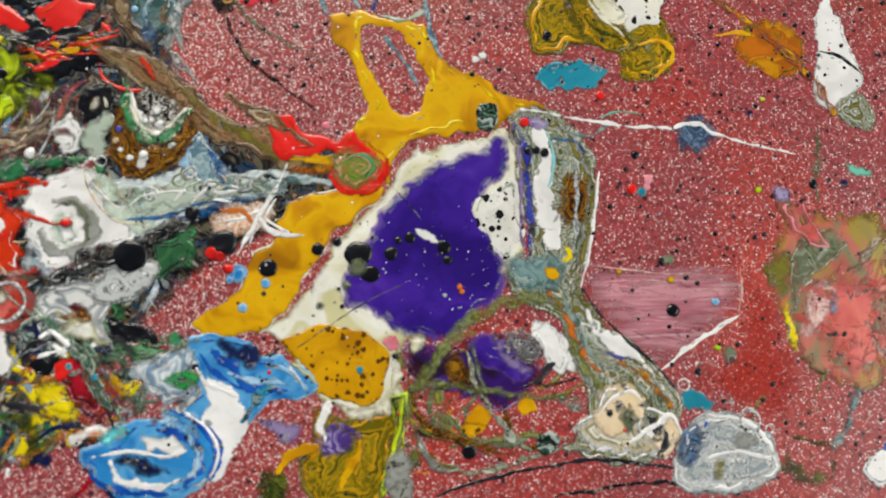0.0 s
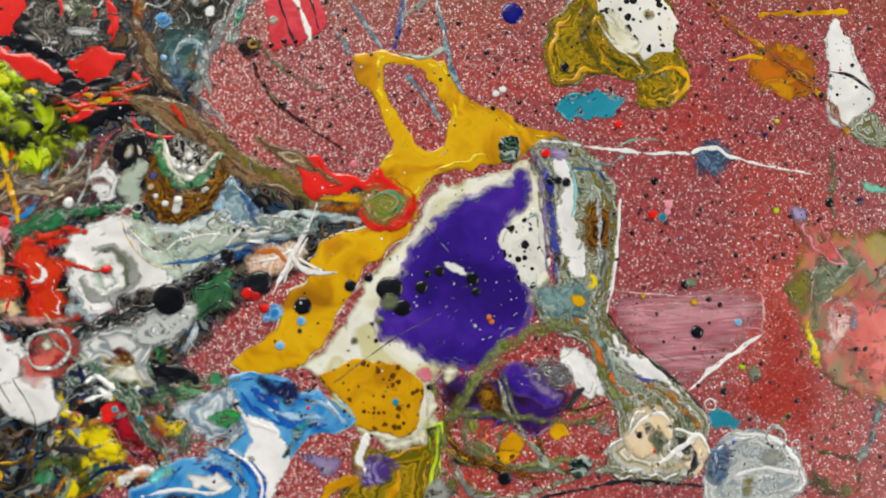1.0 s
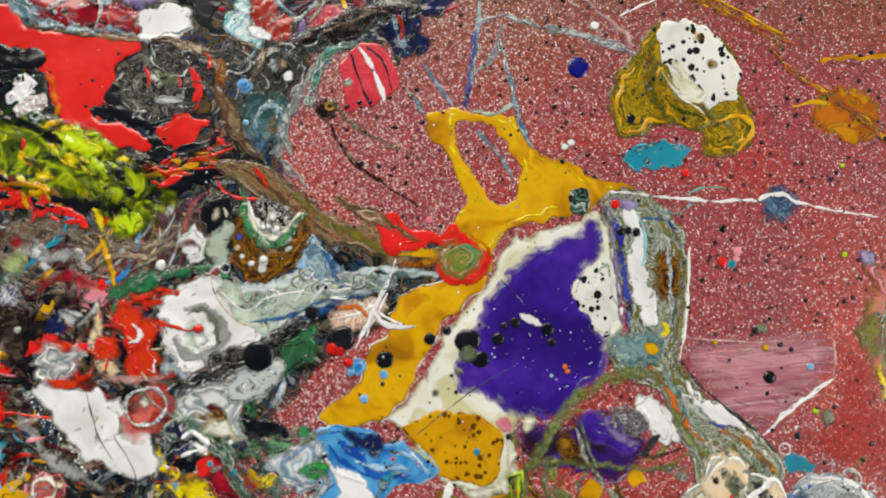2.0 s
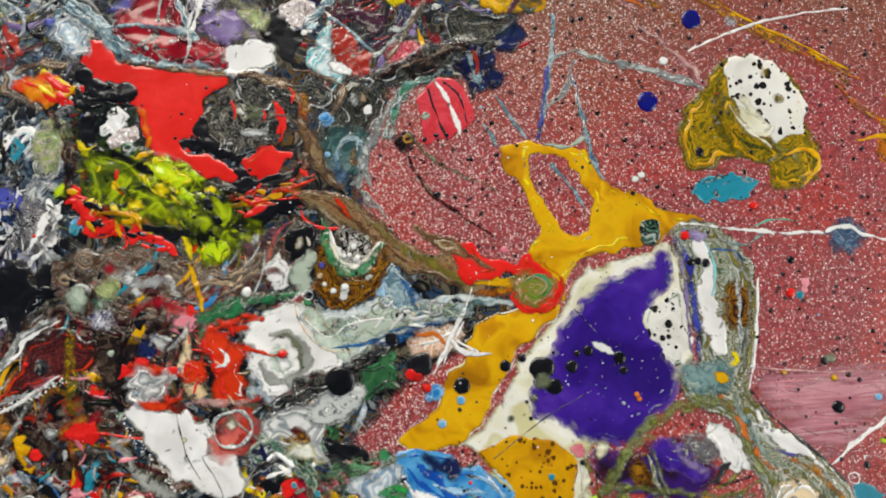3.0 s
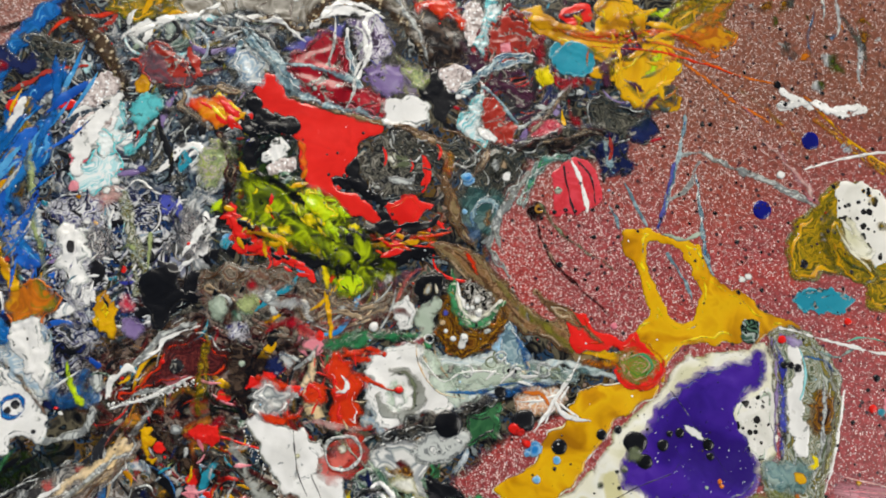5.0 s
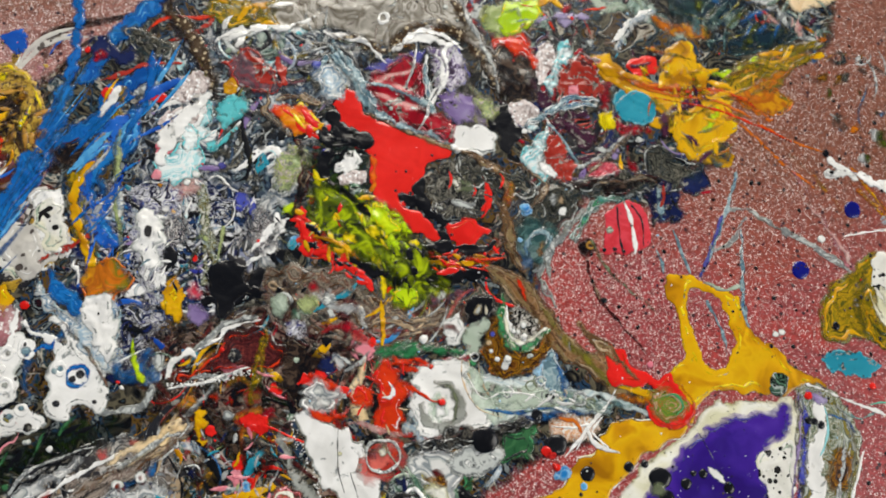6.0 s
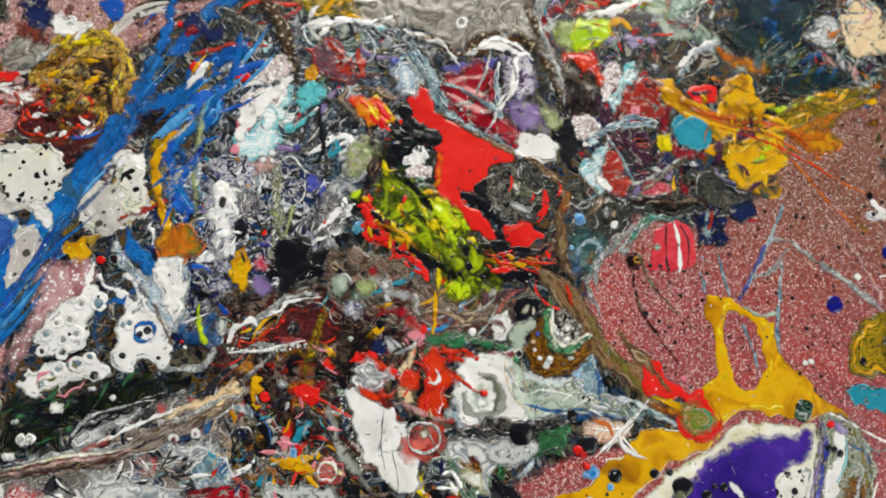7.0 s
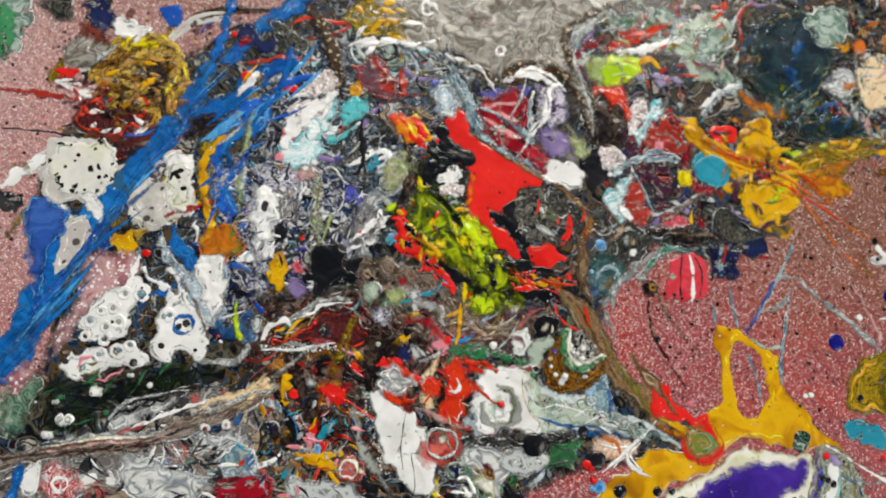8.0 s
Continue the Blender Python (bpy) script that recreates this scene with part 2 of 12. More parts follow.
for name, words, cols in (
    ("white", "glossy white", ["dcdbd7", "ebeae6", "f3f2ef", "e4e3df"]), ("cream", "cream white", ["d9d6b4", "e9e6cf", "efeee2", "d5cf9e"]),
    ("mustard", "mustard yellow", ["a06a02", "c08602", "dca404", "e0ae08", "cc8e02", "a87004"]), ("purple", "deep violet purple", ["2a1270", "341884", "422094", "5432a4"]),
    ("red", "scarlet red", ["d01a10", "e0221a", "e4261c", "d81e14"]), ("black", "glossy black", ["0c0c0e", "121214", "18181a"]),
    ("charcoal", "charcoal black", ["1a1a1e", "26262a", "3a3838"]), ("grey", "mid grey", ["77786f", "94968e", "a9aca6"]),
    ("orange", "orange", ["b85a14", "d06e1c", "c8621a"]), ("olive", "olive", ["5f5a18", "7d7624", "8c8438"]),
    ("yellow", "bright yellow", ["e0c408", "eed80c", "e6cc08"]), ("pink", "candy pink", ["d05a6a", "e2929c", "da7686"]),
    ("lime", "lime green", ["a4c80c", "b8d810", "d0e014"]), ("teal", "teal blue", ["1a7488", "2288a0", "2e96ac"]),
    ("sky", "sky blue", ["1c6cb0", "2f88c8", "5aa6d8", "1f78c0"]), ("sky_light", "pale sky blue", ["86b8dc", "a9d0e8", "6aa8d8"]),
    ("cobalt", "cobalt blue", ["123f98", "1c58b4", "2468c4"]), ("navy", "navy blue", ["10163c", "1a2450", "141c48"]),
    ("navy_gloss", "glossy ultramarine blue", ["0c1068", "10147c", "0e1270"]), ("ultramarine", "ultramarine blue", ["2c3090", "3c44a4", "545cb4"]),
    ("aqua", "aqua", ["68b4c0", "88ccd0"]), ("lilac", "lilac", ["6a5488", "8874a4", "a094b8"]), ("violet", "violet blue", ["3a3880", "54549c", "48488c"]),
    ("peach", "peach cream", ["dcbc90", "e8d2ae", "e4c898"]), ("salmon", "salmon red", ["c8504a", "d86a5c", "d05c58", "c07068"]),
    ("green_bright", "bright green", ["1c8c3c", "30ac4c", "48b85c"]), ("mint", "mint green", ["4ca890", "74c4ac"]), ("green", "leaf green", ["2c7448", "3f8c58", "4a9060"]), ("crimson", "crimson red", ["7c0a18", "9c1020", "b01428"]),
    ("brick", "brick red", ["94281c", "a83224", "a02c22"]), ("maroon", "maroon", ["4c1214", "641a1a"]), ("plum", "plum purple", ["3c1c30", "50283c"]),
    ("tan", "tan", ["9a8468", "b09a7c"]), ("brown", "brown", ["4c3420", "5e4228"]), ("ochre", "ochre", ["a8782c", "c09040"]), ("turquoise", "turquoise", ["44b4bc", "6accd0", "58c0c8"]),
    ("pale_green", "pale mint white", ["c0d2bc", "d0dccc", "b4cab4"]), ("sage", "sage grey green", ["8c9c88", "a4b4a0", "b8c4b4"]), ("sage_dark", "dark sage green", ["545c44", "6c7458", "7c846c"]),
):
    dirt = [shade(cols[0], 0.3), cols[0], "2a2824", "9a968c", cols[-1], shade(cols[0], 0.55)] if name in DIRTY else ["b8b8b0", "8c9090", "d8d6d0"] if name == "white" else None
    paint(name, words, cols, 14.0, 0.7, 0.1, cols2=dirt, patch=8.0, patch_at=0.62 if name == "white" else 0.55, rim=RIMS.get(name), feather=1.3 * SOFT.get(name, 1.0), rim_width=RIM_WIDTH.get(name, 0.7))
# marbled and streaked paints; in some the bands follow the edge
FLOWS = {"grey_olive": 1.0, "taupe_lines": 1.0, "tan_brown": 0.7, "tan_grey": 0.8, "pale_blue": 0.7, "lace": 0.8, "grey_white": 1.0, "white_blue": 0.8, "charcoal_marble": 0.8, "peach_grey": 0.4,
         "olive_mustard": 0.7, "slate": 0.9, "grey_silver": 0.7, "white_grey": 0.8, "swirl_green": 1.0, "brown_gold": 0.7, "olive_green": 0.5, "eye_marble": 1.0, "red_brown": 0.8}
BANDS = {"eye_marble": 4.0, "olive_mustard": 3.5, "grey_face": 4.0, "peach_lines": 4.0, "crimson_mix": 3.0, "yellow_mix": 0.0, "orange_mix": 3.0, "white_blue": 0.0, "pale_blue": 0.0, "grey_white": 2.5, "lace": 0.0, "taupe_grey": 0.0, "white_grey": 2.0, "charcoal_marble": 3.0}
for name, words, cols, size, warp, sharp in (
    ("blush", "brushed pale pink", ["b87480", "c88e96", "b06a76", "d6aeb2"], 5, 0.6, 0.2),
    ("purple_dark", "dark purple brown", ["1c1024", "2c1648", "4c2c8c", "24121c", "38186c", "200e14"], 20, 0.8, 0.1),
    ("purple_soft", "purple and lilac", ["4c347c", "7c68a4", "a49cbc", "543c88"], 8, 1.2, 0.4),
    ("grey_olive", "grey, white and olive marbled", ["4c5438", "94a094", "6c7048", "d0d0c4", "645c1c", "889488", "b8bcb0", "445044", "786c24"], 10, 1.2, 0.4),
    ("teal_grey", "grey teal", ["4c6c6c", "789490", "5c7c80", "94a8a0"], 8, 1.1, 0.4),
    ("olive_green", "olive green", ["4c5410", "747c20", "98983c", "5c6420", "848c54"], 6, 1.2, 0.4),
    ("olive_grey", "grey olive", ["50583c", "747c5c", "889078", "5c6448"], 6, 1.0, 0.4),
    ("brown_gold", "golden brown", ["2c1808", "5c3408", "8c5c10", "3c200c", "a47414", "4c2c0c"], 7, 1.2, 0.4),
    ("eye_marble", "black and white swirled", ["0c0c10", "b8b0b0", "1c1c24", "6c7c84", "3c1c10", "e0dcd8", "101014"], 4, 1.8, 0.7),
    ("olive_mustard", "olive and mustard", ["6c6008", "a8880c", "4c4810", "c09410", "847410", "b08c0c", "585410"], 10, 1.3, 0.4),
    ("peach_grey", "peach and grey marbled", ["d8c8a8", "a8a898", "e4d8c0", "808878", "ccb890", "c8ccc4"], 8, 1.3, 0.5),
    ("lace", "lacy grey white", ["94a0a4", "b8bcb8", "dcdcda", "a4a8a8", "ccd0cc", "849098", "b4b8b4"], 6, 1.6, 0.3),
    ("blue_grey", "slate blue grey", ["2c4460", "4c6480", "6c8098", "384c64"], 7, 1.2, 0.4),
    ("olive_dark", "dark olive green", ["2c3410", "4c5418", "1c2410", "646c20"], 7, 1.2, 0.4),
    ("white_blue", "white and pale blue", ["c8d4dc", "e4e8e8", "a4bccc", "d8dcd8", "7c98b0", "eceeea"], 9, 1.2, 0.4),
    ("green_mix", "mixed green", ["2c5c34", "54905c", "94b094", "1c3420", "6ca474"], 6, 1.3, 0.5),
    ("crimson_mix", "crimson, orange and blue", ["8c1018", "b01c1c", "c85414", "5c0c14", "a81820", "2c4c78", "9c141c"], 5, 1.4, 0.6),
    ("green_grey", "grey green", ["3c5c4c", "5c7c68", "78947c", "4c6454", "98a898"], 6, 1.2, 0.4),
    ("yellow_mix", "yellow and orange", ["d8b808", "e0cc14", "c88c08", "a8a41c", "dcc010"], 6, 1.2, 0.5),
    ("orange_mix", "orange and brown", ["a84818", "c87c28", "7c5c1c", "d0942c", "b8582c"], 6, 1.2, 0.5),
    ("mustard_orange", "mustard and orange", ["b88008", "cc8c0c", "a85c10", "c46c10", "7c7014"], 9, 1.2, 0.3),
    ("plum_orange", "plum and burnt orange", ["6c3c48", "a85c20", "8c5c50", "b0742c", "4c2c3c"], 7, 1.1, 0.4),
    ("salmon_olive", "salmon and olive", ["bc5048", "948434", "a48c30", "c86858", "7c7c58", "b45a4c", "988828"], 22, 0.8, 0.1),
    ("red_orange", "red orange", ["c82c0c", "dc3c10", "d0300c", "b8240c"], 8, 1.0, 0.2),
    ("midnight", "midnight teal black", ["101c24", "1c3440", "14242c", "243c3c", "182c38"], 12, 1.0, 0.2),
    ("mint_grey", "mint grey", ["748c80", "9cb0a4", "b4c0b4", "5c746c"], 7, 1.2, 0.4),
    ("aqua_white", "white and aqua", ["e8eeec", "b0dce0", "f0f0ee", "74c4cc", "dce8e8"], 9, 1.1, 0.4),
    ("pink_red", "pink red", ["c8384c", "d85868", "e07c84", "c02c40"], 5, 1.2, 0.5),
    ("slate", "dark slate", ["181814", "3c3e36", "5a584c", "282824", "787466", "20201c", "2c3a3c"], 7, 1.4, 0.5),
    ("coral_striped", "coral red striped", ["c82c38", "d84450", "cc343c", "dc505c"], 8, 0.8, 0.3),
    ("teal_green", "teal green", ["2c6c64", "4c9084", "3c7c70", "80a89c"], 7, 1.2, 0.4),
    ("white_grey", "white and grey", ["d8d8d4", "a0a4a4", "e8e8e4", "7c8080", "c4c8c4"], 6, 1.2, 0.5),
    ("tan_brown", "tan brown", ["6c4c30", "8c6848", "7c5c30", "9c7c5c", "5c4028", "84704c"], 8, 1.0, 0.4),
    ("tan_grey", "grey tan", ["6c6054", "8c8070", "54483c", "9c9484", "785848"], 8, 1.0, 0.4),
    ("green_black", "black and dark green", ["0a0c0a", "141c10", "0c100c", "24380c", "101410", "1c2c28", "0c0c0c"], 9, 1.3, 0.4),
    ("burst", "lime, yellow and black blended", ["0c0c08", "0e100a", "161a0a", "262e0a", "586808", "acc00c", "4c5808", "1a1e0a", "0c0c08", "0e0e08", "c09c0c", "381008"], 24, 1.6, 0.1),
    ("olive_lime", "olive and lime streaked", ["5c6c08", "9cb00c", "3c480c", "bcc010", "708008", "2c340c", "e4d40c", "9cb40c", "201c08"], 13, 0.9, 0.15),
    ("lime_olive", "lime olive", ["7c8c0c", "94a410", "6c7c0c", "a8b020"], 8, 1.2, 0.3),
    ("flame", "red to yellow flamed", ["cc2810", "d84810", "e08c0c", "d43010", "e0a80c"], 12, 0.8, 0.2),
    ("teal_dark", "dark grey teal", ["2c4c4c", "4c6c68", "3c5858", "6c8480"], 7, 1.2, 0.4),
    ("grey_face", "charcoal grey swirled", ["1a1a18", "44443e", "747064", "2c2c28", "949084", "38322a", "5c5a50", "10100e"], 7, 1.6, 0.5),
    ("red_mix", "red, brown and black", ["b0200c", "6c2810", "cc2c10", "3c1c10", "8c5c14", "a82010"], 6, 1.3, 0.5),
    ("swirl_green", "green and rust swirled", ["4c7c2c", "8c8c28", "5c8c3c", "a85c28", "6c8430", "c89c80"], 6, 1.4, 0.5),
    ("pale_blue", "pale grey blue", ["bcc8c8", "d0dad8", "c4d0cc", "a8bcc4", "d8e0dc", "b4c4c4"], 14, 1.0, 0.2),
    ("blue_deep", "deep blue", ["1c4c84", "2c68a0", "184070"], 7, 1.0, 0.3),
    ("green_cream", "green edged cream", ["2c7444", "d8d8c0", "3c8450", "e4e0cc", "2c6c40"], 7, 0.9, 0.6),
    ("speckle_black", "black and white speckled", ["0c0c0c", "1c1814", "c8c4b8", "101010", "2c241c", "d8d4cc"], 4, 1.6, 0.7),
    ("grey_white", "grey and white marbled", ["c8ccc8", "a4a8aa", "e0e0dc", "848c90", "b8bcb8", "d8d8d4"], 12, 1.1, 0.3),
    ("charcoal_marble", "charcoal and grey", ["1a1a1a", "3c3a36", "58544c", "262422", "807a70"], 7, 1.1, 0.5),
    ("green_deep", "deep green", ["1c4428", "2c5c38", "3c6c44", "244c30"], 9, 1.1, 0.3),
    ("peach_lines", "peach with white lines", ["d8a880", "e8e4dc", "c88454", "ecd8c4", "d89c68", "f0eeea"], 4, 1.4, 0.6),
    ("green_swirl", "green grey swirled", ["3c5848", "9ca8a0", "1c2c40", "c8ccc8", "4c6454"], 5, 1.5, 0.6),
    ("grey_blue", "grey blue", ["5c7884", "84a0a8", "a4b8bc", "6c8894"], 6, 1.1, 0.4),
    ("lilac_olive", "lilac and olive", ["6c5c84", "8c8c5c", "84749c", "a0a06c"], 10, 1.1, 0.3),
    ("grey_silver", "silver grey", ["7c7c78", "a0a09c", "b4b4ae", "68645c", "949490", "c4c4c0"], 8, 1.3, 0.4),
    ("violet_white", "white and violet", ["d8d4dc", "6c5c84", "e4e0e4", "8c7ca0", "3c2c44"], 6, 1.4, 0.6),
    ("black_brown", "brown black", ["0c0a0a", "1c1412", "2c2018", "141010", "4c3c30"], 6, 1.3, 0.4),
    ("maroon_grey", "maroon grey", ["6c2c34", "84545c", "5c4850", "7c3840"], 9, 1.1, 0.3),
    ("peach_pink", "peach pink", ["d8b0a4", "e4c8c0", "c88c88", "dcb4ac"], 6, 1.3, 0.4),
    ("cobalt_drip", "cobalt blue", ["1c3c8c", "2c54a4", "3c64b0", "244894"], 9, 1.0, 0.3),
    ("ocean", "ocean blue", ["0c4c98", "1464b4", "0c589c", "1c74c0", "2c5c80"], 9, 1.1, 0.3),
    ("white_violet", "white and indigo", ["e0e0e4", "4c4c84", "ececec", "24243c", "d0d0d8"], 6, 1.5, 0.6),
    ("taupe_lines", "taupe streaked", ["6c5c54", "a4988c", "4c403c", "b8aca0", "786860", "94887c"], 6, 0.9, 0.5),
    ("red_brown", "red brown", ["3c1212", "5c2422", "2a1012", "74302a", "481a1a"], 6, 1.3, 0.5),
    ("red_white", "red and white", ["b02430", "dcb8b0", "a81c28", "e4dcd8", "b83040"], 5, 1.4, 0.6),
    ("brick_dark", "dark brick red", ["5c241c", "7c3424", "4c2c24"], 8, 1.1, 0.3),
    ("taupe_grey", "taupe grey", ["847f74", "a39e94", "6c6558", "b4afa6", "5c5548", "938c80"], 16, 1.8, 0.2),
    ("lime_pale", "pale lime", ["98a868", "b4c084", "a0b070"], 6, 1.1, 0.3),
    ("lime_marble", "lime and grey marbled", ["8c9c6c", "b8c080", "7c8470", "c8bcb4", "a8b468"], 5, 1.4, 0.5),
):
    paint(name, words, cols, size, warp, sharp, flow=FLOWS.get(name, 0.0), feather=1.3 * SOFT.get(name, 1.9), stretch=(0.16, 2.6, 1) if name == "blush" else (1, 1, 1), bands=BANDS.get(name, 5.0 if sharp >= 0.4 else 0.0))
# ground of the dense area: marbling with ragged patches of stronger colour
for name, words, cols, size, second, patch in (
    ("marble_dark", "dark grey, black and white marbled", ["0c0c0c", "2c2a24", "605a48", "141210", "34464c", "b4ac9c", "1c120c", "504232", "0e0e0c", "3c3c1c"], 12, ["2c0e10", "10141c", "7c8484", "0c0c0e", "243c54", "5c4418", "141010", "947c6c", "3c5044"], 16),
    ("marble_bright", "blue grey and white marbled", ["14181e", "3c4854", "889098", "d4d4d0", "484e60", "0e0e12", "74848f", "2c3430"], 9, ["0c0c10", "c8ccc8", "141418", "2c3c50", "5c6c70", "101014", "94a4ac"], 10),
    ("marble_blue", "black, white and indigo marbled", ["0c0c10", "d8d8d8", "242850", "101018", "8c90a4", "e0e0de", "14182c", "44443c"], 8, ["e0e0e0", "101018", "1c3c6c", "0c0c10", "d0d4d8", "3c4c3c"], 9),
    ("marble_brown", "dark brown and maroon marbled", ["120c0c", "402020", "74584c", "1c1010", "9c8c80", "301a18", "541814", "0c0a0a"], 9, ["0c0a0a", "3c1414", "0e0c0c", "847064", "1c1418", "5c2c1c"], 11),
    ("marble_mix", "many-coloured marbled", ["101010", "544418", "183444", "98907e", "1a100a", "84401a", "34443a", "0c0c10"], 8, ["0c0c0c", "94301c", "101418", "2c5c68", "b0a89c", "141010", "7c6414", "2c1c1c"], 9),
    ("marble_grey", "warm grey marbled", ["6c6864", "a09c94", "484c50", "c4c0b8", "605048", "848c90", "24282c"], 9, ["b4b0a8", "3c4040", "84786c", "d0ccc8", "5c6468"], 12),
    ("marble_tan", "taupe and maroon marbled", ["50443a", "84766a", "642820", "a09080", "34261f", "706858", "78382a"], 9, ["84786c", "3c1c18", "988c7c", "5c5448", "701c18"], 11),
):
    paint(name, words, cols, size, 1.0, 0.35, detail=5.0, feather=SOFT[name], cols2=second, patch=patch, bands=4.0)
# speckled and crusted paints
paint("mustard_speck", "brown-flecked mustard yellow", ["b07802", "cc9202", "d8a004", "b87e04"], 12, 0.8, 0.1, speck="5c3a08", speck_size=1.5, speck_amount=0.3)
paint("white_speck", "black-speckled white", ["d8d6cc", "e6e4dc", "e2dfc8"], 10, 0.8, 0.2, speck="1c1a18", speck_size=2.3, speck_amount=0.42)
paint("beige_speck", "speckled off-white", ["b8b4ac", "ccc8c0", "c0bab4"], 10, 0.8, 0.2, rough=0.5, speck="4c4440", speck_size=2.5, speck_amount=0.2)
paint("glitter_white", "white glitter", ["b8a8a4", "d8ccc8", "8c7c78"], 2.0, 1.0, 0.5, rough=0.4, speck="f4f4f4", speck_size=1.0, speck_amount=0.5)
paint("brown_speck", "pale-flecked dark brown", ["2c2014", "4c3a26", "3a2a1a", "5e4a34"], 6, 1.2, 0.3, speck="c0b090", speck_size=1.3, speck_amount=0.35, feather=1.4)
paint("rose_speck", "rose and white flecked", ["b4868a", "a4686e", "c49c9c", "ac7a7c"], 9, 1.0, 0.3, speck="f0e8e6", speck_size=1.2, speck_amount=0.5, feather=3.0)
paint("red_wash", "thin orange red", ["b4281c", "c03018", "bc3428"], 16, 1.0, 0.1, feather=6.0, cover=0.55)
paint("gold_crust", "crusty gold and brown", ["3c2c14", "8c6c1c", "b8942c", "5c441c", "c8a840", "4c3014"], 6, 1.4, 0.4, rough=0.4, relief=0.8)
paint("bead_green", "dark glossy green", ["0c1c14", "3c5848", "a8b4ac", "142018", "5c8068"], 6, 1.3, 0.5, rough=0.08)



def glitter(name, cols, flake_glint, dense_lo, dense_hi, pale, far):
    """Coarse lacquer of metal flakes: a drifting base colour full of tiny pale glints, painted into the colour at
    random strength, and dark specks.
    """
    mat = bpy.data.materials.new(name)
    mat.use_nodes = True
    nt = mat.node_tree
    bs = nt.nodes["Principled BSDF"]
    L = nt.links.new
    geo = nt.nodes.new("ShaderNodeNewGeometry")
    big = node(nt, "ShaderNodeTexNoise", Scale=14.0, Detail=4.0, Distortion=0.6)
    L(geo.outputs["Position"], big.inputs["Vector"])
    rp = ramp_of(nt, cols, 0.0)
    L(big.outputs["Fac"], rp.inputs[0])
    col = rp.outputs[0]
    # the lacquer turns paler at one end of the board and browner along the far edge
    sx = nt.nodes.new("ShaderNodeSeparateXYZ")
    L(geo.outputs["Position"], sx.inputs[0])
    for axis, lo, hi, tint in (("X", -0.15, -0.28, pale), ("Y", 0.13, 0.19, far)):
        w2 = nt.nodes.new("ShaderNodeMath")
        w2.operation = "MULTIPLY_ADD"
        L(big.outputs["Fac"], w2.inputs[0])
        w2.inputs[1].default_value = 0.12
        L(sx.outputs[axis], w2.inputs[2])
        k = node(nt, "ShaderNodeMapRange", **{"From Min": lo, "From Max": hi, "To Min": 0.0, "To Max": 0.85})
        L(w2.outputs[0], k.inputs["Value"])
        mx = nt.nodes.new("ShaderNodeMix")
        mx.data_type = "RGBA"
        L(k.outputs[0], mx.inputs["Factor"])
        L(col, mx.inputs["A"])
        mx.inputs["B"].default_value = rgb(tint)
        col = mx.outputs["Result"]
    fine = node(nt, "ShaderNodeTexNoise", Scale=500.0, Detail=3.0, Roughness=0.7)
    L(geo.outputs["Position"], fine.inputs["Vector"])
    tone = node(nt, "ShaderNodeMapRange", **{"From Min": 0.3, "From Max": 0.7, "To Min": 0.42, "To Max": 1.4})
    L(fine.outputs["Fac"], tone.inputs["Value"])
    hsv = nt.nodes.new("ShaderNodeHueSaturation")
    L(tone.outputs[0], hsv.inputs["Value"])
    L(col, hsv.inputs["Color"])
    col = hsv.outputs[0]
    # painted glints of the flakes, more of them towards the dense end of the board
    dens = node(nt, "ShaderNodeMapRange", **{"From Min": 0.06, "From Max": -0.06, "To Min": dense_lo, "To Max": dense_hi})
    L(sx.outputs["X"], dens.inputs["Value"])
    for scale, seed in ((1900.0, 0.0), (1150.0, 3.7)):
        mp = nt.nodes.new("ShaderNodeMapping")
        mp.inputs["Location"].default_value = (seed, seed, seed)
        L(geo.outputs["Position"], mp.inputs["Vector"])
        vo = node(nt, "ShaderNodeTexVoronoi", Scale=scale)
        L(mp.outputs[0], vo.inputs["Vector"])
        sep = nt.nodes.new("ShaderNodeSeparateColor")
        L(vo.outputs["Color"], sep.inputs[0])
        a = nt.nodes.new("ShaderNodeMath")
        a.operation = "LESS_THAN"
        L(sep.outputs[0], a.inputs[0])
        L(dens.outputs[0], a.inputs[1])
        b = nt.nodes.new("ShaderNodeMath")
        b.operation = "LESS_THAN"
        L(vo.outputs["Distance"], b.inputs[0])
        b.inputs[1].default_value = 0.36
        c = nt.nodes.new("ShaderNodeMath")
        c.operation = "MULTIPLY"
        L(a.outputs[0], c.inputs[0])
        L(b.outputs[0], c.inputs[1])
        d = nt.nodes.new("ShaderNodeMath")
        d.operation = "MULTIPLY"
        L(c.outputs[0], d.inputs[0])
        L(sep.outputs[1], d.inputs[1])
        mx = nt.nodes.new("ShaderNodeMix")
        mx.data_type = "RGBA"
        L(d.outputs[0], mx.inputs["Factor"])
        L(col, mx.inputs["A"])
        mx.inputs["B"].default_value = rgb(flake_glint)
        col = mx.outputs["Result"]
    vd = node(nt, "ShaderNodeTexVoronoi", Scale=330.0)
    L(geo.outputs["Position"], vd.inputs["Vector"])
    sd = nt.nodes.new("ShaderNodeSeparateColor")
    L(vd.outputs["Color"], sd.inputs[0])
    m1 = node(nt, "ShaderNodeMapRange", **{"From Min": 0.72, "From Max": 1.0, "To Min": 0.0, "To Max": 0.26})
    L(sd.outputs[2], m1.inputs["Value"])
    lt = nt.nodes.new("ShaderNodeMath")
    lt.operation = "LESS_THAN"
    L(vd.outputs["Distance"], lt.inputs[0])
    L(m1.outputs[0], lt.inputs[1])
    mx = nt.nodes.new("ShaderNodeMix")
    mx.data_type = "RGBA"
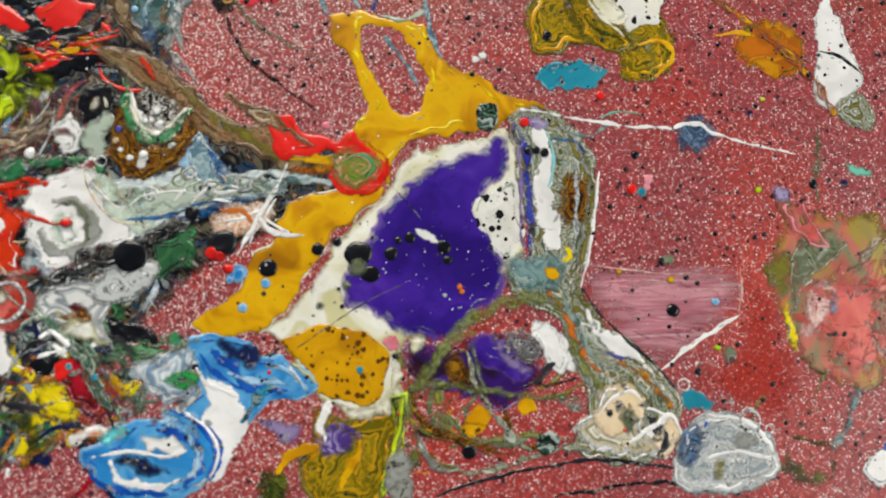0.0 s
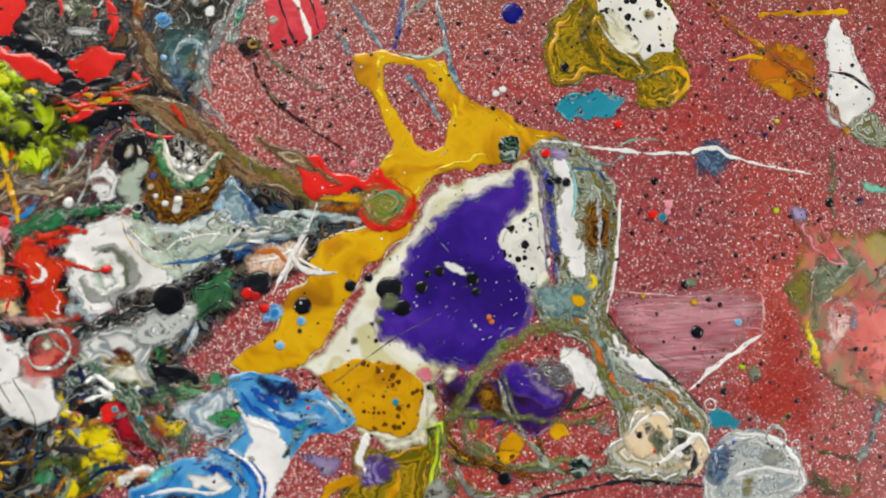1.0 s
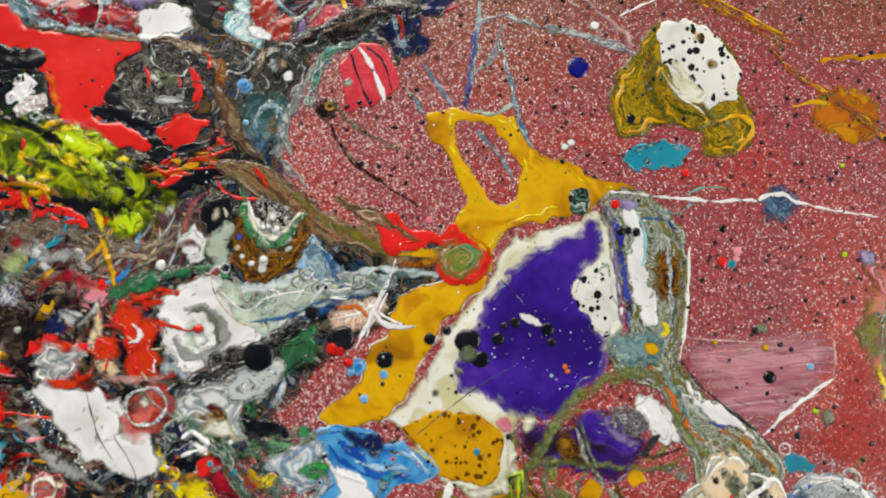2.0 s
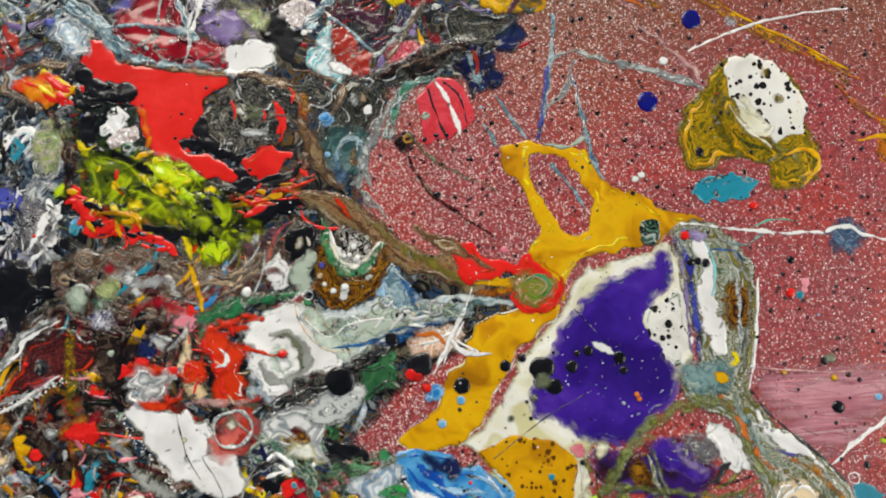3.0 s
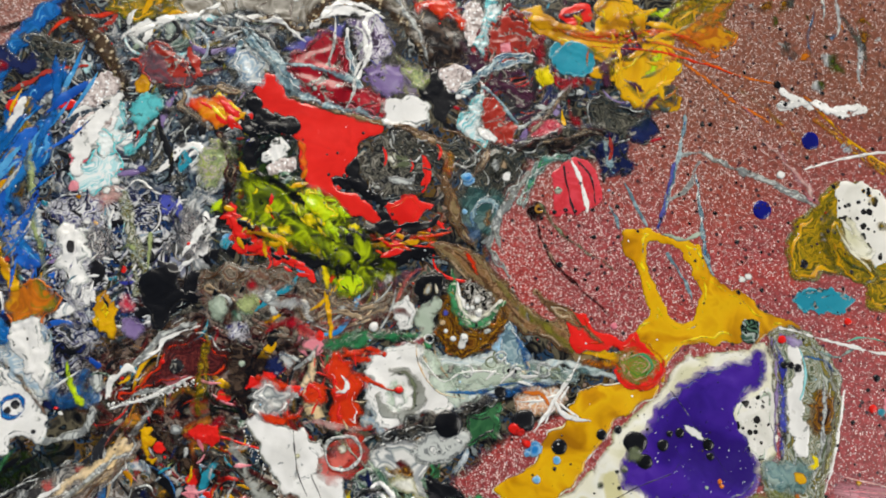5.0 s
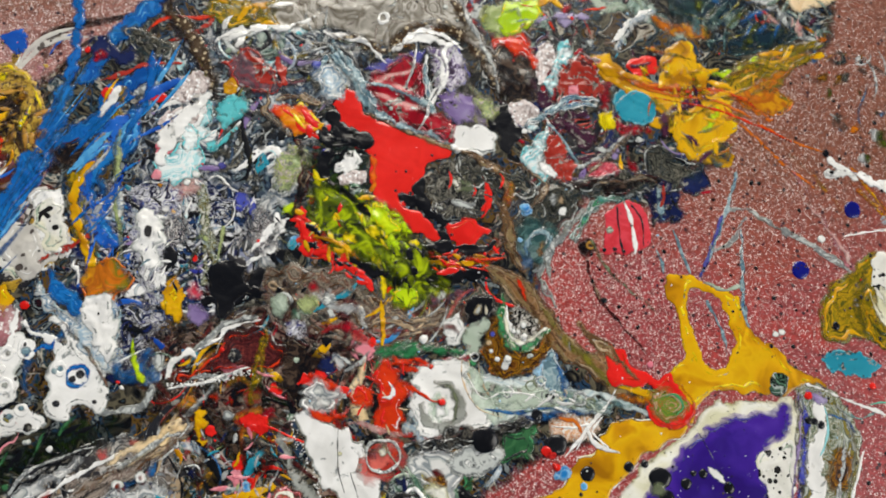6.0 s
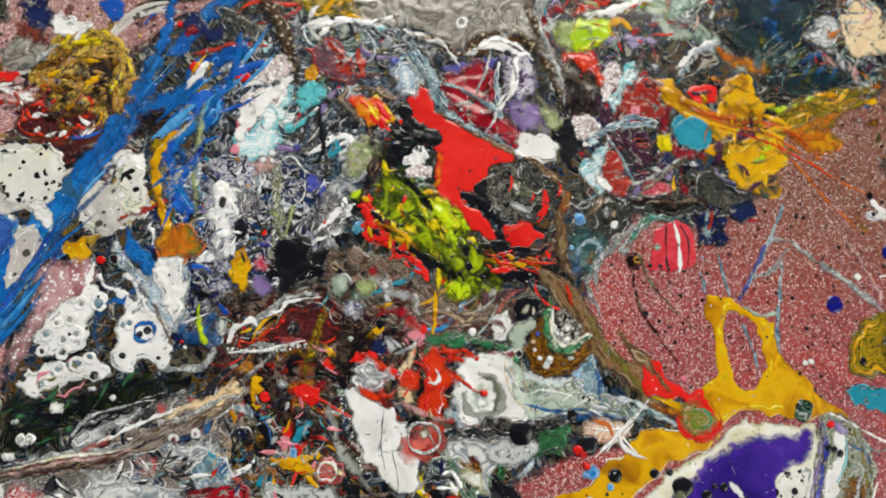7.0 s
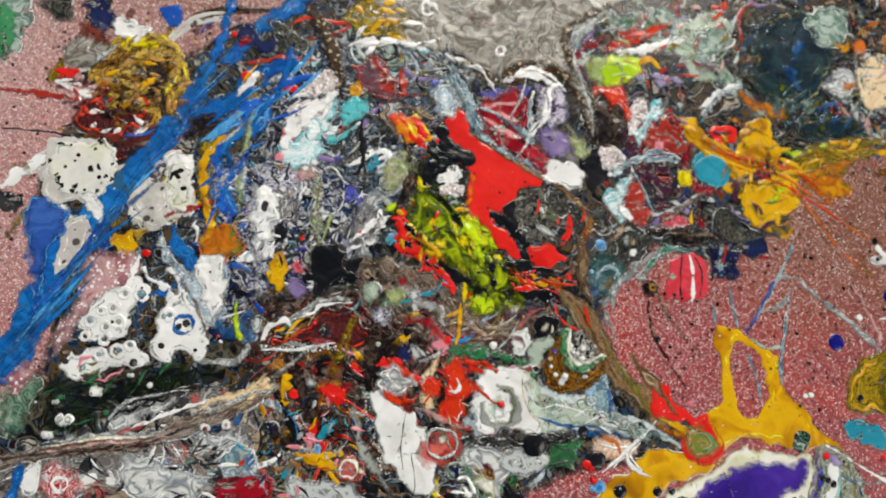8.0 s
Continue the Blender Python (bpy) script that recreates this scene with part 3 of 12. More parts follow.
    L(lt.outputs[0], mx.inputs["Factor"])
    L(col, mx.inputs["A"])
    mx.inputs["B"].default_value = rgb("301820")
    L(mx.outputs["Result"], bs.inputs["Base Color"])
    bs.inputs["Roughness"].default_value = 0.38
    bs.inputs["Specular IOR Level"].default_value = 0.4
    vn = node(nt, "ShaderNodeTexVoronoi", Scale=900.0)
    L(geo.outputs["Position"], vn.inputs["Vector"])
    sn = nt.nodes.new("ShaderNodeSeparateColor")
    L(vn.outputs["Color"], sn.inputs[0])
    bp = node(nt, "ShaderNodeBump", Strength=0.5, Distance=0.0008)
    L(sn.outputs[0], bp.inputs["Height"])
    L(bp.outputs[0], bs.inputs["Normal"])
    MATS[name] = mat
    return mat


glitter("rose_glitter", ["943238", "9c3a3c", "943a3c", "a43834", "a4322c", "b2382a"], "f8e8e2", 0.36, 0.75, "bc9490", "784a32")

# ---- the board and the floor under it


def part(name, verts, faces, material, parent=None, label="", smooth=True):
    """Links one mesh object, under a thing or a part where a parent is given."""
    me = bpy.data.meshes.new(name)
    me.from_pydata(verts, [], faces)
    me.validate(clean_customdata=False)
    if smooth:
        me.polygons.foreach_set("use_smooth", [True] * len(me.polygons))
    me.materials.append(MATS[material])
    ob = new(name, me)
    if parent:
        ob.parent = parent
    if label:
        ob["label"] = label
    return ob


def slab(name, x0, x1, y0, y1, z0, z1, material, bevel=0.0):
    bm = bmesh.new()
    bmesh.ops.create_cube(bm, size=1.0, matrix=Matrix.LocRotScale(((x0 + x1) / 2, (y0 + y1) / 2, (z0 + z1) / 2), None, (x1 - x0, y1 - y0, z1 - z0)))
    if bevel:
        bmesh.ops.bevel(bm, geom=bm.edges[:], offset=bevel, segments=2, affect="EDGES")
    me = bpy.data.meshes.new(name)
    bm.to_mesh(me)
    bm.free()
    me.materials.append(MATS[material])
    return new(name, me)


floor = tagged(slab("floor", -2.4, 2.4, -2.4, 2.4, -0.12, -0.04, "floor_grey"), "plain grey concrete studio floor", "floor", kind="structure")
# unseen ceiling, added so that the glossy paint reflects something dim
ceiling = tagged(slab("ceiling", -2.4, 2.4, -2.4, 2.4, 2.7, 2.8, "wall_paint"), "plain off-white ceiling, unseen, added to dim the reflections", "ceiling", kind="structure")


def added_window_wall(name, side, lo, hi):
    """An unseen wall, added to enclose the light, 0.15 m thick with one opening from lo to hi along it, 1.05 to 2.4 m
    up; side turns it about the room.
    """
    bm = bmesh.new()
    for x0, x1, z0, z1 in ((-2.4, lo, -0.04, 2.7), (hi, 2.25, -0.04, 2.7), (lo, hi, -0.04, 1.05), (lo, hi, 2.4, 2.7)) if hi > lo else ((-2.4, 2.25, -0.04, 2.7),):
        bmesh.ops.create_cube(bm, size=1.0, matrix=Matrix.LocRotScale(((x0 + x1) / 2, 2.325, (z0 + z1) / 2), None, (x1 - x0, 0.15, z1 - z0)))
    bm.transform(pose(0, 0, 0, 0, 0, side))
    me = bpy.data.meshes.new(name)
    bm.to_mesh(me)
    bm.free()
    me.materials.append(MATS["wall_paint"])
    return tagged(new(name, me), "plain off-white wall, unseen, added to shape the light", "wall", kind="structure")


added_window_wall("unseen_wall_north", 0, -1.5, 0.5)
added_window_wall("unseen_wall_east", -90, -0.4, 1.2)
added_window_wall("unseen_wall_south", 180, 0, 0)
added_window_wall("unseen_wall_west", 90, 0, 0)
board = tagged(slab("painting_board", -0.62, 0.42, -0.30, 0.42, -0.04, 0.0, "rose_glitter", 0.002), "painting board coated in rose red glitter lacquer", "painting")

# ---- relief: every pour drapes over what lies below it; RELIEF holds the surface so far
CELL = 0.0007
GX, GY = -0.46, -0.16
RELIEF = np.zeros((620, 1020))


def surface(p):
    """Height of the paint so far at points p."""
    u = np.clip((p[:, 0] - GX) / CELL, 0, RELIEF.shape[1] - 1.01)
    v = np.clip((p[:, 1] - GY) / CELL, 0, RELIEF.shape[0] - 1.01)
    i, j = u.astype(int), v.astype(int)
    a, b = u - i, v - j
    return (RELIEF[j, i] * (1 - a) + RELIEF[j, i + 1] * a) * (1 - b) + (RELIEF[j + 1, i] * (1 - a) + RELIEF[j + 1, i + 1] * a) * b


def wave(p, size, seed):
    """Smooth pseudo-random wobble, about -1..1, with features about size metres across."""
    r = np.random.RandomState(seed)
    out = np.zeros(len(p))
    for k in range(7):
        a, f = r.uniform(0, 6.283), r.uniform(0.6, 1.7) * 6.283 / size
        out += np.sin(p[:, 0] * math.cos(a) * f + p[:, 1] * math.sin(a) * f + r.uniform(0, 6.283))
    return out / 3.2


def spline(pts, closed, widths=None, step=0.0011):
    """Catmull-Rom through control points, sampled about every millimetre; widths are carried along."""
    p = np.array(pts, float)
    n = len(p)
    w = np.interp(np.linspace(0, 1, n), np.linspace(0, 1, len(widths)), widths) if widths else np.zeros(n)
    q = np.column_stack([p, w])
    out = []
    for i in range(n if closed else n - 1):
        if closed:
            a, b, c, d = q[i - 1], q[i], q[(i + 1) % n], q[(i + 2) % n]
        else:
            a, b, c, d = q[max(i - 1, 0)], q[i], q[i + 1], q[min(i + 2, n - 1)]
        m = max(2, int(np.hypot(*(c - b)[:2]) / step))
        t = (np.arange(m) / m)[:, None]
        out.append(0.5 * (2 * b + (c - a) * t + (2 * a - 5 * b + 4 * c - d) * t ** 2 + (3 * b - a - 3 * c + d) * t ** 3))
    if not closed:
        out.append(q[-1:])
    return np.vstack(out)


def nearest(p, a, b, wa=None, wb=None):
    """Distance from points p to the segments a-b (less their width), in chunks."""
    best = np.full(len(p), 1e9)
    ab = b - a
    ll = np.maximum((ab ** 2).sum(1), 1e-14)
    step = max(1, int(2e5 // max(len(a), 1)))
    for s in range(0, len(p), step):
        dx, dy = p[s:s + step, 0:1] - a[:, 0], p[s:s + step, 1:2] - a[:, 1]
        t = np.clip(dx * (ab[:, 0] / ll) + dy * (ab[:, 1] / ll), 0, 1)
        dx -= t * ab[:, 0]
        dy -= t * ab[:, 1]
        d = np.sqrt(dx * dx + dy * dy)
        if wa is not None:
            d = d - (wa + (wb - wa) * t)
        best[s:s + step] = d.min(1)
    return best


def loop_depth(loops):
    """Signed depth inside closed outlines (the first, less the rest)."""
    segs = [(l, np.roll(l, -1, 0)) for l in loops]
    A, B = np.vstack([s[0] for s in segs]), np.vstack([s[1] for s in segs])

    def depth(p):
        d = nearest(p, A, B)
        inside = np.zeros(len(p), bool)
        x, y = p[:, 0], p[:, 1]
        for a, b in zip(A, B):
            if a[1] != b[1]:
                hit = ((a[1] > y) != (b[1] > y)) & (x < (b[0] - a[0]) * (y - a[1]) / (b[1] - a[1]) + a[0])
                inside ^= hit
        return np.where(inside, d, -d)

    return depth


SEED = [10]


def sheet(depth, lo, hi, height, round_edge, cell, swell=0.16):
    """Verts and faces of a domed body of paint where depth > 0, draped on the relief, which it raises."""
    SEED[0] += 1
    seed = SEED[0]
    nx, ny = int((hi[0] - lo[0]) / cell) + 4, int((hi[1] - lo[1]) / cell) + 4
    gx, gy = lo[0] - 1.5 * cell + np.arange(nx) * cell, lo[1] - 1.5 * cell + np.arange(ny) * cell
    P = np.stack(np.meshgrid(gx, gy), -1).reshape(-1, 2)
    d = depth(P)
    D = d.reshape(ny, nx)
    g = np.gradient(D, cell)
    G = np.stack([g[1].ravel(), g[0].ravel()], 1)
    G /= np.maximum(np.linalg.norm(G, axis=1), 1e-6)[:, None]
    idx = np.arange(nx * ny).reshape(ny, nx)
    quads = np.stack([idx[:-1, :-1], idx[:-1, 1:], idx[1:, 1:], idx[1:, :-1]], -1).reshape(-1, 4)
    dq = d[quads]
    quads = quads[(dq > 0.0).any(1) & (dq > -1.6 * cell).all(1)]
    if len(quads) == 0:
        return [], [], []
    used = np.unique(quads)
    rim = d[used] < 0
    Q = P[used] + np.where(rim, -d[used], 0)[:, None] * G[used]
    dd = np.maximum(d[used], 0)

    def profile(q, e):
        t = np.clip(e / round_edge, 0, 1)
        base = np.sqrt(1 - (1 - t) ** 2)
        return height * base * (1 + swell * wave(q, 0.03, seed) + 0.3 * swell * wave(q, 0.009, seed + 7))

    z = surface(Q) + profile(Q, dd)
    z[rim] = surface(Q[rim]) - 0.00018
    remap = np.full(nx * ny, -1)
    remap[used] = np.arange(len(used))
    # raise the relief
    i0, i1 = max(int((lo[0] - GX) / CELL), 0), min(int((hi[0] - GX) / CELL) + 2, RELIEF.shape[1])
    j0, j1 = max(int((lo[1] - GY) / CELL), 0), min(int((hi[1] - GY) / CELL) + 2, RELIEF.shape[0])
    if i1 > i0 and j1 > j0:
        R = np.stack(np.meshgrid(GX + np.arange(i0, i1) * CELL, GY + np.arange(j0, j1) * CELL), -1).reshape(-1, 2)
        dr = depth(R)
        add = np.where(dr > 0, profile(R, np.maximum(dr, 0)), 0).reshape(j1 - j0, i1 - i0)
        RELIEF[j0:j1, i0:i1] += add
    return np.column_stack([Q, z]).tolist(), remap[quads].tolist(), dd


def carry_depth(me, depths, inset=0.0):
    """Keeps each point's distance from the edge of its pour, for the colours and the thinning film that follow the edge."""
    d = np.asarray(depths, np.float32)
    if len(d) != len(me.vertices):
        return
    deepest = float(d.max()) * 1000
    for key, values in (("depth", d), ("inset", d + inset), ("film", d * 1000 / max(0.08, min(1.0, 0.42 * deepest)) + 2.5 * max(0.0, 1 - deepest / 1.1))):
        me.attributes.new(key, "FLOAT", "POINT").data.foreach_set("value", values.astype(np.float32))


def finish(name, verts, faces, depths, material, parent, label, category, inset=0.0):
    if not verts:
        return None
    if parent is not None:
        base = parent.location
        ob = part(name, [(x - base.x, y - base.y, z - base.z) for x, y, z in verts], faces, material, parent, label)
        carry_depth(ob.data, depths, inset)
        return ob
    v = np.array(verts)
    c = (v[:, 0].mean(), v[:, 1].mean(), v[:, 2].min())
    ob = part(name, (v - c).tolist(), faces, material)
    carry_depth(ob.data, depths, inset)
    ob.location = c
    return tagged(ob, label, category)


def cell_for(span):
    return min(0.0011, max(0.00022, span / 30))


def wobble(line, amount, seed, big=0.009, small=0.003):
    """Pushes an outline in and out a little, as a flowing edge goes."""
    p = line[:, :2]
    return p + np.stack([wave(p, big, seed), wave(p, big, seed + 1)], 1) * amount * 0.75 + np.stack([wave(p, small, seed + 2), wave(p, small, seed + 3)], 1) * amount * 0.3


def pool(material, height, pts, holes=(), name="paint_pool", parent=None, label="", rims=()):
    """A poured pool of paint; pts in millimetres round its edge."""
    SEED[0] += 5
    loops = []
    for k, ring in enumerate((pts, *holes)):
        span = np.ptp(np.array(ring), axis=0).sum() / 1000
        s = spline([(x / 1000, y / 1000) for x, y in ring], True, None, min(0.005, max(0.0011, span / 110)))
        size = np.ptp(s[:, :2], axis=0).max()
        rough = (0.0019, 0.1) if s[:, 0].mean() < -0.06 and size < 0.05 else (0.0011, 0.06)
        loops.append(wobble(s, min(rough[0], size * rough[1]), SEED[0] + k * 11, min(0.009, size * 0.5), min(0.004, size * 0.2)))
    lo, hi = loops[0].min(0), loops[0].max(0)
    h = 0.17 * height / 1000
    v, f, dd = sheet(loop_depth(loops), lo, hi, h, max(3.0 * h, 0.001), cell_for((hi - lo).min()))
    words = WORDS[material]
    if not label:
        label = f"{words} paint {'streak' if parent else 'pool dried on a board'}"
    ob = finish(name, v, f, dd, material, parent, label, "paint")
    inner = loop_depth(loops)
    if not rims and material in VEINS and (hi - lo).min() > 0.009:
        rims = VEINS[material]
    for k, (rim_mat, inset, half) in enumerate(rims):
        def band(q, inset=inset, half=half, seed=SEED[0] + 31 * k):
            vary = 1 + 0.55 * wave(q, 0.012, seed) + 0.3 * wave(q, 0.005, seed + 1)
            return half / 1000 * np.maximum(vary - 0.3, 0.0) - np.abs(inner(q) - (inset / 1000) * (1 + 0.35 * wave(q, 0.02, seed + 2))) - 0.00004
        v, f, dd = sheet(band, lo - 0.001, hi + 0.001, 0.00014, 0.0003, max(0.0005, half / 1900), 0.1)
        if v:
            tagged(finish("rim", v, f, dd, rim_mat, ob, f"{WORDS[rim_mat]} paint rim", "", 0.002), kind="stuff")
    return ob


def strand(material, height, widths, pts, name="paint_strand", parent=None, label=""):
    """A run or thread of paint along pts, with half-widths in millimetres along it."""
    SEED[0] += 5
    s = spline([(x / 1000, y / 1000) for x, y in pts], False, [w / 1000 for w in widths])
    p = wobble(s, min(0.0012, max(widths) / 1000 * 0.5), SEED[0])
    w = np.maximum(s[:, 2] * np.clip(1 + 0.38 * wave(p, 0.008, SEED[0] + 9), 0.55, 1.6), 0.00012)
    w[[0, -1]] *= 0.5
    a, b, wa, wb = p[:-1], p[1:], w[:-1], w[1:]
    m = w.max()
    h = 0.22 * height / 1000
    v, f, dd = sheet(lambda q: -nearest(q, a, b, wa, wb), p.min(0) - m, p.max(0) + m, h, max(min(1.3 * h, m * 0.9), 0.0003), min(0.0009, max(0.00022, w.mean() / 2.6)), 0.2)
    if not label:
        label = f"{WORDS[material]} paint {'streak' if parent else 'strand trailed across the board'}"
    ob = finish(name, v, f, dd, material, parent, label, "paint", 0.002)
    if parent is None and m > 0.0012 and material in ("ocean", "tan_grey", "tan_brown", "charcoal_marble", "grey_blue", "plum_orange", "black_brown", "teal_green", "white_grey", "green_grey", "slate"):
        for k, (vein, _, half) in enumerate(VEINS[material][:2]):
            def band(q, inset=m * (0.3 + 0.36 * k), half=min(half / 1000, m * 0.16), seed=SEED[0] + 31 * k):
                vary = np.clip(0.7 + 0.7 * wave(q, 0.012, seed), 0.0, 1.5)
                return half * vary - np.abs(-nearest(q, a, b, wa, wb) - inset * (1 + 0.3 * wave(q, 0.015, seed + 2))) - 0.00004
            v, f, dd = sheet(band, p.min(0) - m, p.max(0) + m, 0.0001, 0.0003, max(0.0004, m / 8), 0.1)
            if v:
                tagged(finish("vein", v, f, dd, vein, ob, f"{WORDS[vein]} paint vein", "", 0.002), kind="stuff")
    return ob


def drop(material, height, x, y, r, name="paint_drop", parent=None, label=""):
    """A round splash drop of radius r millimetres."""
    SEED[0] += 3
    rnd = random.Random(SEED[0])
    n = 9
    ph = rnd.uniform(0, 6.28)
    sq = rnd.uniform(0.86, 1.1)
    pts = [(x + r * rnd.uniform(0.93, 1.07) * math.cos(6.283 * i / n + ph), y + r * sq * rnd.uniform(0.93, 1.07) * math.sin(6.283 * i / n + ph)) for i in range(n)]
    loop = spline([(a / 1000, b / 1000) for a, b in pts], True)[:, :2]
    h = 0.42 * height / 1000
    v, f, dd = sheet(loop_depth([loop]), loop.min(0), loop.max(0), h, max(r / 1000 * 0.8, 0.0003), max(0.0002, r / 1000 / 6), 0.08)
    if not label:
        label = f"{WORDS[material]} paint {'spot' if parent else 'drop splashed on the painted board'}"
    ob = finish(name, v, f, dd, material, parent, label, "paint drop")
    return ob if parent else tagged(ob, group=f"{WORDS[material]} paint drops")


def ring(material, height, x, y, r, w, name="paint_ring", parent=None, label=""):
    """A ring-shaped cell of paint, mean radius r and half-width w millimetres."""
    SEED[0] += 3
    rnd = random.Random(SEED[0])
    pts = [(x + r * rnd.uniform(0.85, 1.12) * math.cos(6.283 * i / 9), y + r * rnd.uniform(0.85, 1.12) * math.sin(6.283 * i / 9)) for i in range(9)]
    return strand(material, height, [w, w * 1.3, w * 0.8, w * 1.2, w], pts + [pts[0]], name, parent, label or f"{WORDS[material]} paint ring, a cell in the pour")


def clutter(label, palette, area, count, small, large, seed, curl=0.5, height=0.12):
    """Countless small splashes, curls and cells inside an area (mm outline), one mesh of stuff for each colour."""
    rnd = random.Random(seed)
    edge = loop_depth([np.array(area, float)])
    lo, hi = np.array(area).min(0), np.array(area).max(0)
    heap = {}
    names = [n for n, k in palette for _ in range(k)]
    left = count
    while left > 0:
        x, y = rnd.uniform(lo[0], hi[0]), rnd.uniform(lo[1], hi[1])
        if edge(np.array([[x, y]]))[0] < 0:
            continue
        left -= 1
        SEED[0] += 3
        size = small + (large - small) * rnd.random() ** 1.6
        kind, mat = rnd.random(), rnd.choice(names)
        h = 0.001 * height * rnd.uniform(0.5, 1.4)
        if kind < curl:
            turn = rnd.gauss(0, 0.7) if rnd.random() < 0.25 else 0.0
            bend = rnd.gauss(0, 0.25)
            pts = [(x, y)]
            step = size * rnd.uniform(0.3, 0.6)
            for k in range(rnd.randint(4, 8)):
                at = np.array([pts[-1]]) / 1000
                a = float(1.9 * wave(at, 0.11, 501)[0] + 0.9 * wave(at, 0.04, 502)[0]) + bend + turn * k
                pts.append((pts[-1][0] + step * math.cos(a), pts[-1][1] + step * math.sin(a)))
            w = size * rnd.uniform(0.04, 0.15)
            s = spline([(p / 1000, q / 1000) for p, q in pts], False, [w * 0.3 / 1000, w / 1000, w * rnd.uniform(0.5, 1.6) / 1000, w / 1000, w * 0.2 / 1000])
            p, r = s[:, :2], np.maximum(s[:, 2], 0.0001)
            m = r.max()
            v, f, dd = sheet(lambda q: -nearest(q, p[:-1], p[1:], r[:-1], r[1:]), p.min(0) - m, p.max(0) + m, h, max(m * 0.8, 0.0002), max(0.0003, m / 2.0), 0.1)
        else:
            n = rnd.randint(6, 11)
            ph, sq, tilt = rnd.uniform(0, 6.28), rnd.uniform(0.3, 1.0), rnd.uniform(0, 6.28)
            pts = []
            for i in range(n):
                k = size * 0.42 * rnd.uniform(0.55, 1.3)
                u, t = k * math.cos(6.283 * i / n + ph), k * sq * math.sin(6.283 * i / n + ph)
                pts.append(((x + u * math.cos(tilt) - t * math.sin(tilt)) / 1000, (y + u * math.sin(tilt) + t * math.cos(tilt)) / 1000))
            loop = spline(pts, True)[:, :2]
            v, f, dd = sheet(loop_depth([loop]), loop.min(0), loop.max(0), h, 0.0007, max(0.0003, size / 1000 / 14), 0.1)
        if not v:
            continue
        V, F, D = heap.setdefault(mat, ([], [], []))
        base = len(V)
        V.extend(v)
        F.extend([[i + base for i in q] for q in f])
        dd = np.asarray(dd)
        D.extend((dd * 0.003 / max(dd.max(), 1e-5)).tolist())
    for mat in sorted(heap):
        V, F, D = heap[mat]
        ob = finish("paint_splashes", V, F, D, mat, None, f"{WORDS[mat]} paint splashes and curls in {label}", "paint", 0.002)
        tagged(ob, kind="stuff")


def streaks(label, palette, area, count, angle, spread, long, wide, seed, height=0.12):
    """Brushed or run streaks inside an area (mm outline), about long x wide mm, all near one angle (degrees); one mesh of stuff for each colour."""
    rnd = random.Random(seed)
    edge = loop_depth([np.array(area, float)])
    lo, hi = np.array(area).min(0), np.array(area).max(0)
    heap = {}
    names = [n for n, k in palette for _ in range(k)]
    left = count
    while left > 0:
        x, y = rnd.uniform(lo[0], hi[0]), rnd.uniform(lo[1], hi[1])
        if edge(np.array([[x, y]]))[0] < 0:
            continue
        left -= 1
        SEED[0] += 3
        a, mat = radians(angle) + rnd.gauss(0, spread), rnd.choice(names)
        reach = long * rnd.uniform(0.4, 1.3)
        pts = [(x - 0.5 * reach * math.cos(a), y - 0.5 * reach * math.sin(a))]
        for k in range(5):
            a += rnd.gauss(0, 0.04 + 0.25 * spread)
            pts.append((pts[-1][0] + reach / 5 * math.cos(a), pts[-1][1] + reach / 5 * math.sin(a)))
        w = wide * rnd.uniform(0.3, 1.0) ** 1.4 / 1000
        q = spline([(u / 1000, v / 1000) for u, v in pts], False, [w * 0.25, w * rnd.uniform(0.5, 1.2), w, w * rnd.uniform(0.4, 1.1), w * 0.2])
        c, r = q[:, :2], np.maximum(q[:, 2], 0.0001)
        m = r.max()
        v, f, dd = sheet(lambda g: -nearest(g, c[:-1], c[1:], r[:-1], r[1:]), c.min(0) - m, c.max(0) + m, 0.001 * height * rnd.uniform(0.5, 1.4), max(m * 0.8, 0.0002), max(0.0003, m / 2.0), 0.1)
        if not v:
            continue
        V, F, D = heap.setdefault(mat, ([], [], []))
        at = len(V)
        V.extend(v)
        F.extend([[i + at for i in g] for g in f])
        dd = np.asarray(dd)
        D.extend((dd * 0.0017 / max(dd.max(), 1e-5)).tolist())
    for mat in sorted(heap):
        V, F, D = heap[mat]
        tagged(finish("paint_streaks", V, F, D, mat, None, f"{WORDS[mat]} paint streaks in {label}", "paint", 0.002), kind="stuff")


# ---- the paint, from the lowest pours up
# kind name mat h t [opts] : pts
# background sheets of the dense area
base = pool("marble_dark", 1.0, [(-310.7, 12.7), (-310.7, 52.9), (-284.8, 91.2), (-253.7, 130.8), (-221.7, 169.3), (-177.2, 199), (-126.2, 218.8), (-73.5, 239.3), (-19.6, 263.6), (15, 250.4), (26.7, 194.5), (-0.4, 175.5), (-16, 150.1), (-26.2, 119.3), (-43.9, 97.4), (-60.6, 98.1), (-73.6, 81.3), (-76.5, 63.9), (-62.7, 44), (-36.1, 35.2), (-15, 26.7), (-30.1, 10.7), (-56.7, -0.2), (-78.7, -20.9), (-97.5, -46.6), (-129.8, -70.3), (-181.2, -88.4), (-226, -102), (-263.2, -110.5), (-281.8, -86.3), (-274.9, -58.9), (-279.3, -30.5), (-300.1, -10.4)])
strand("tan_grey", 0.4, [2.34, 4.21, 5.15, 3.74, 1.87], [(-216.9, 43), (-201, 63.8), (-174.5, 62.5), (-151.8, 46.2), (-157.1, 23.2)], name="streak", parent=base)
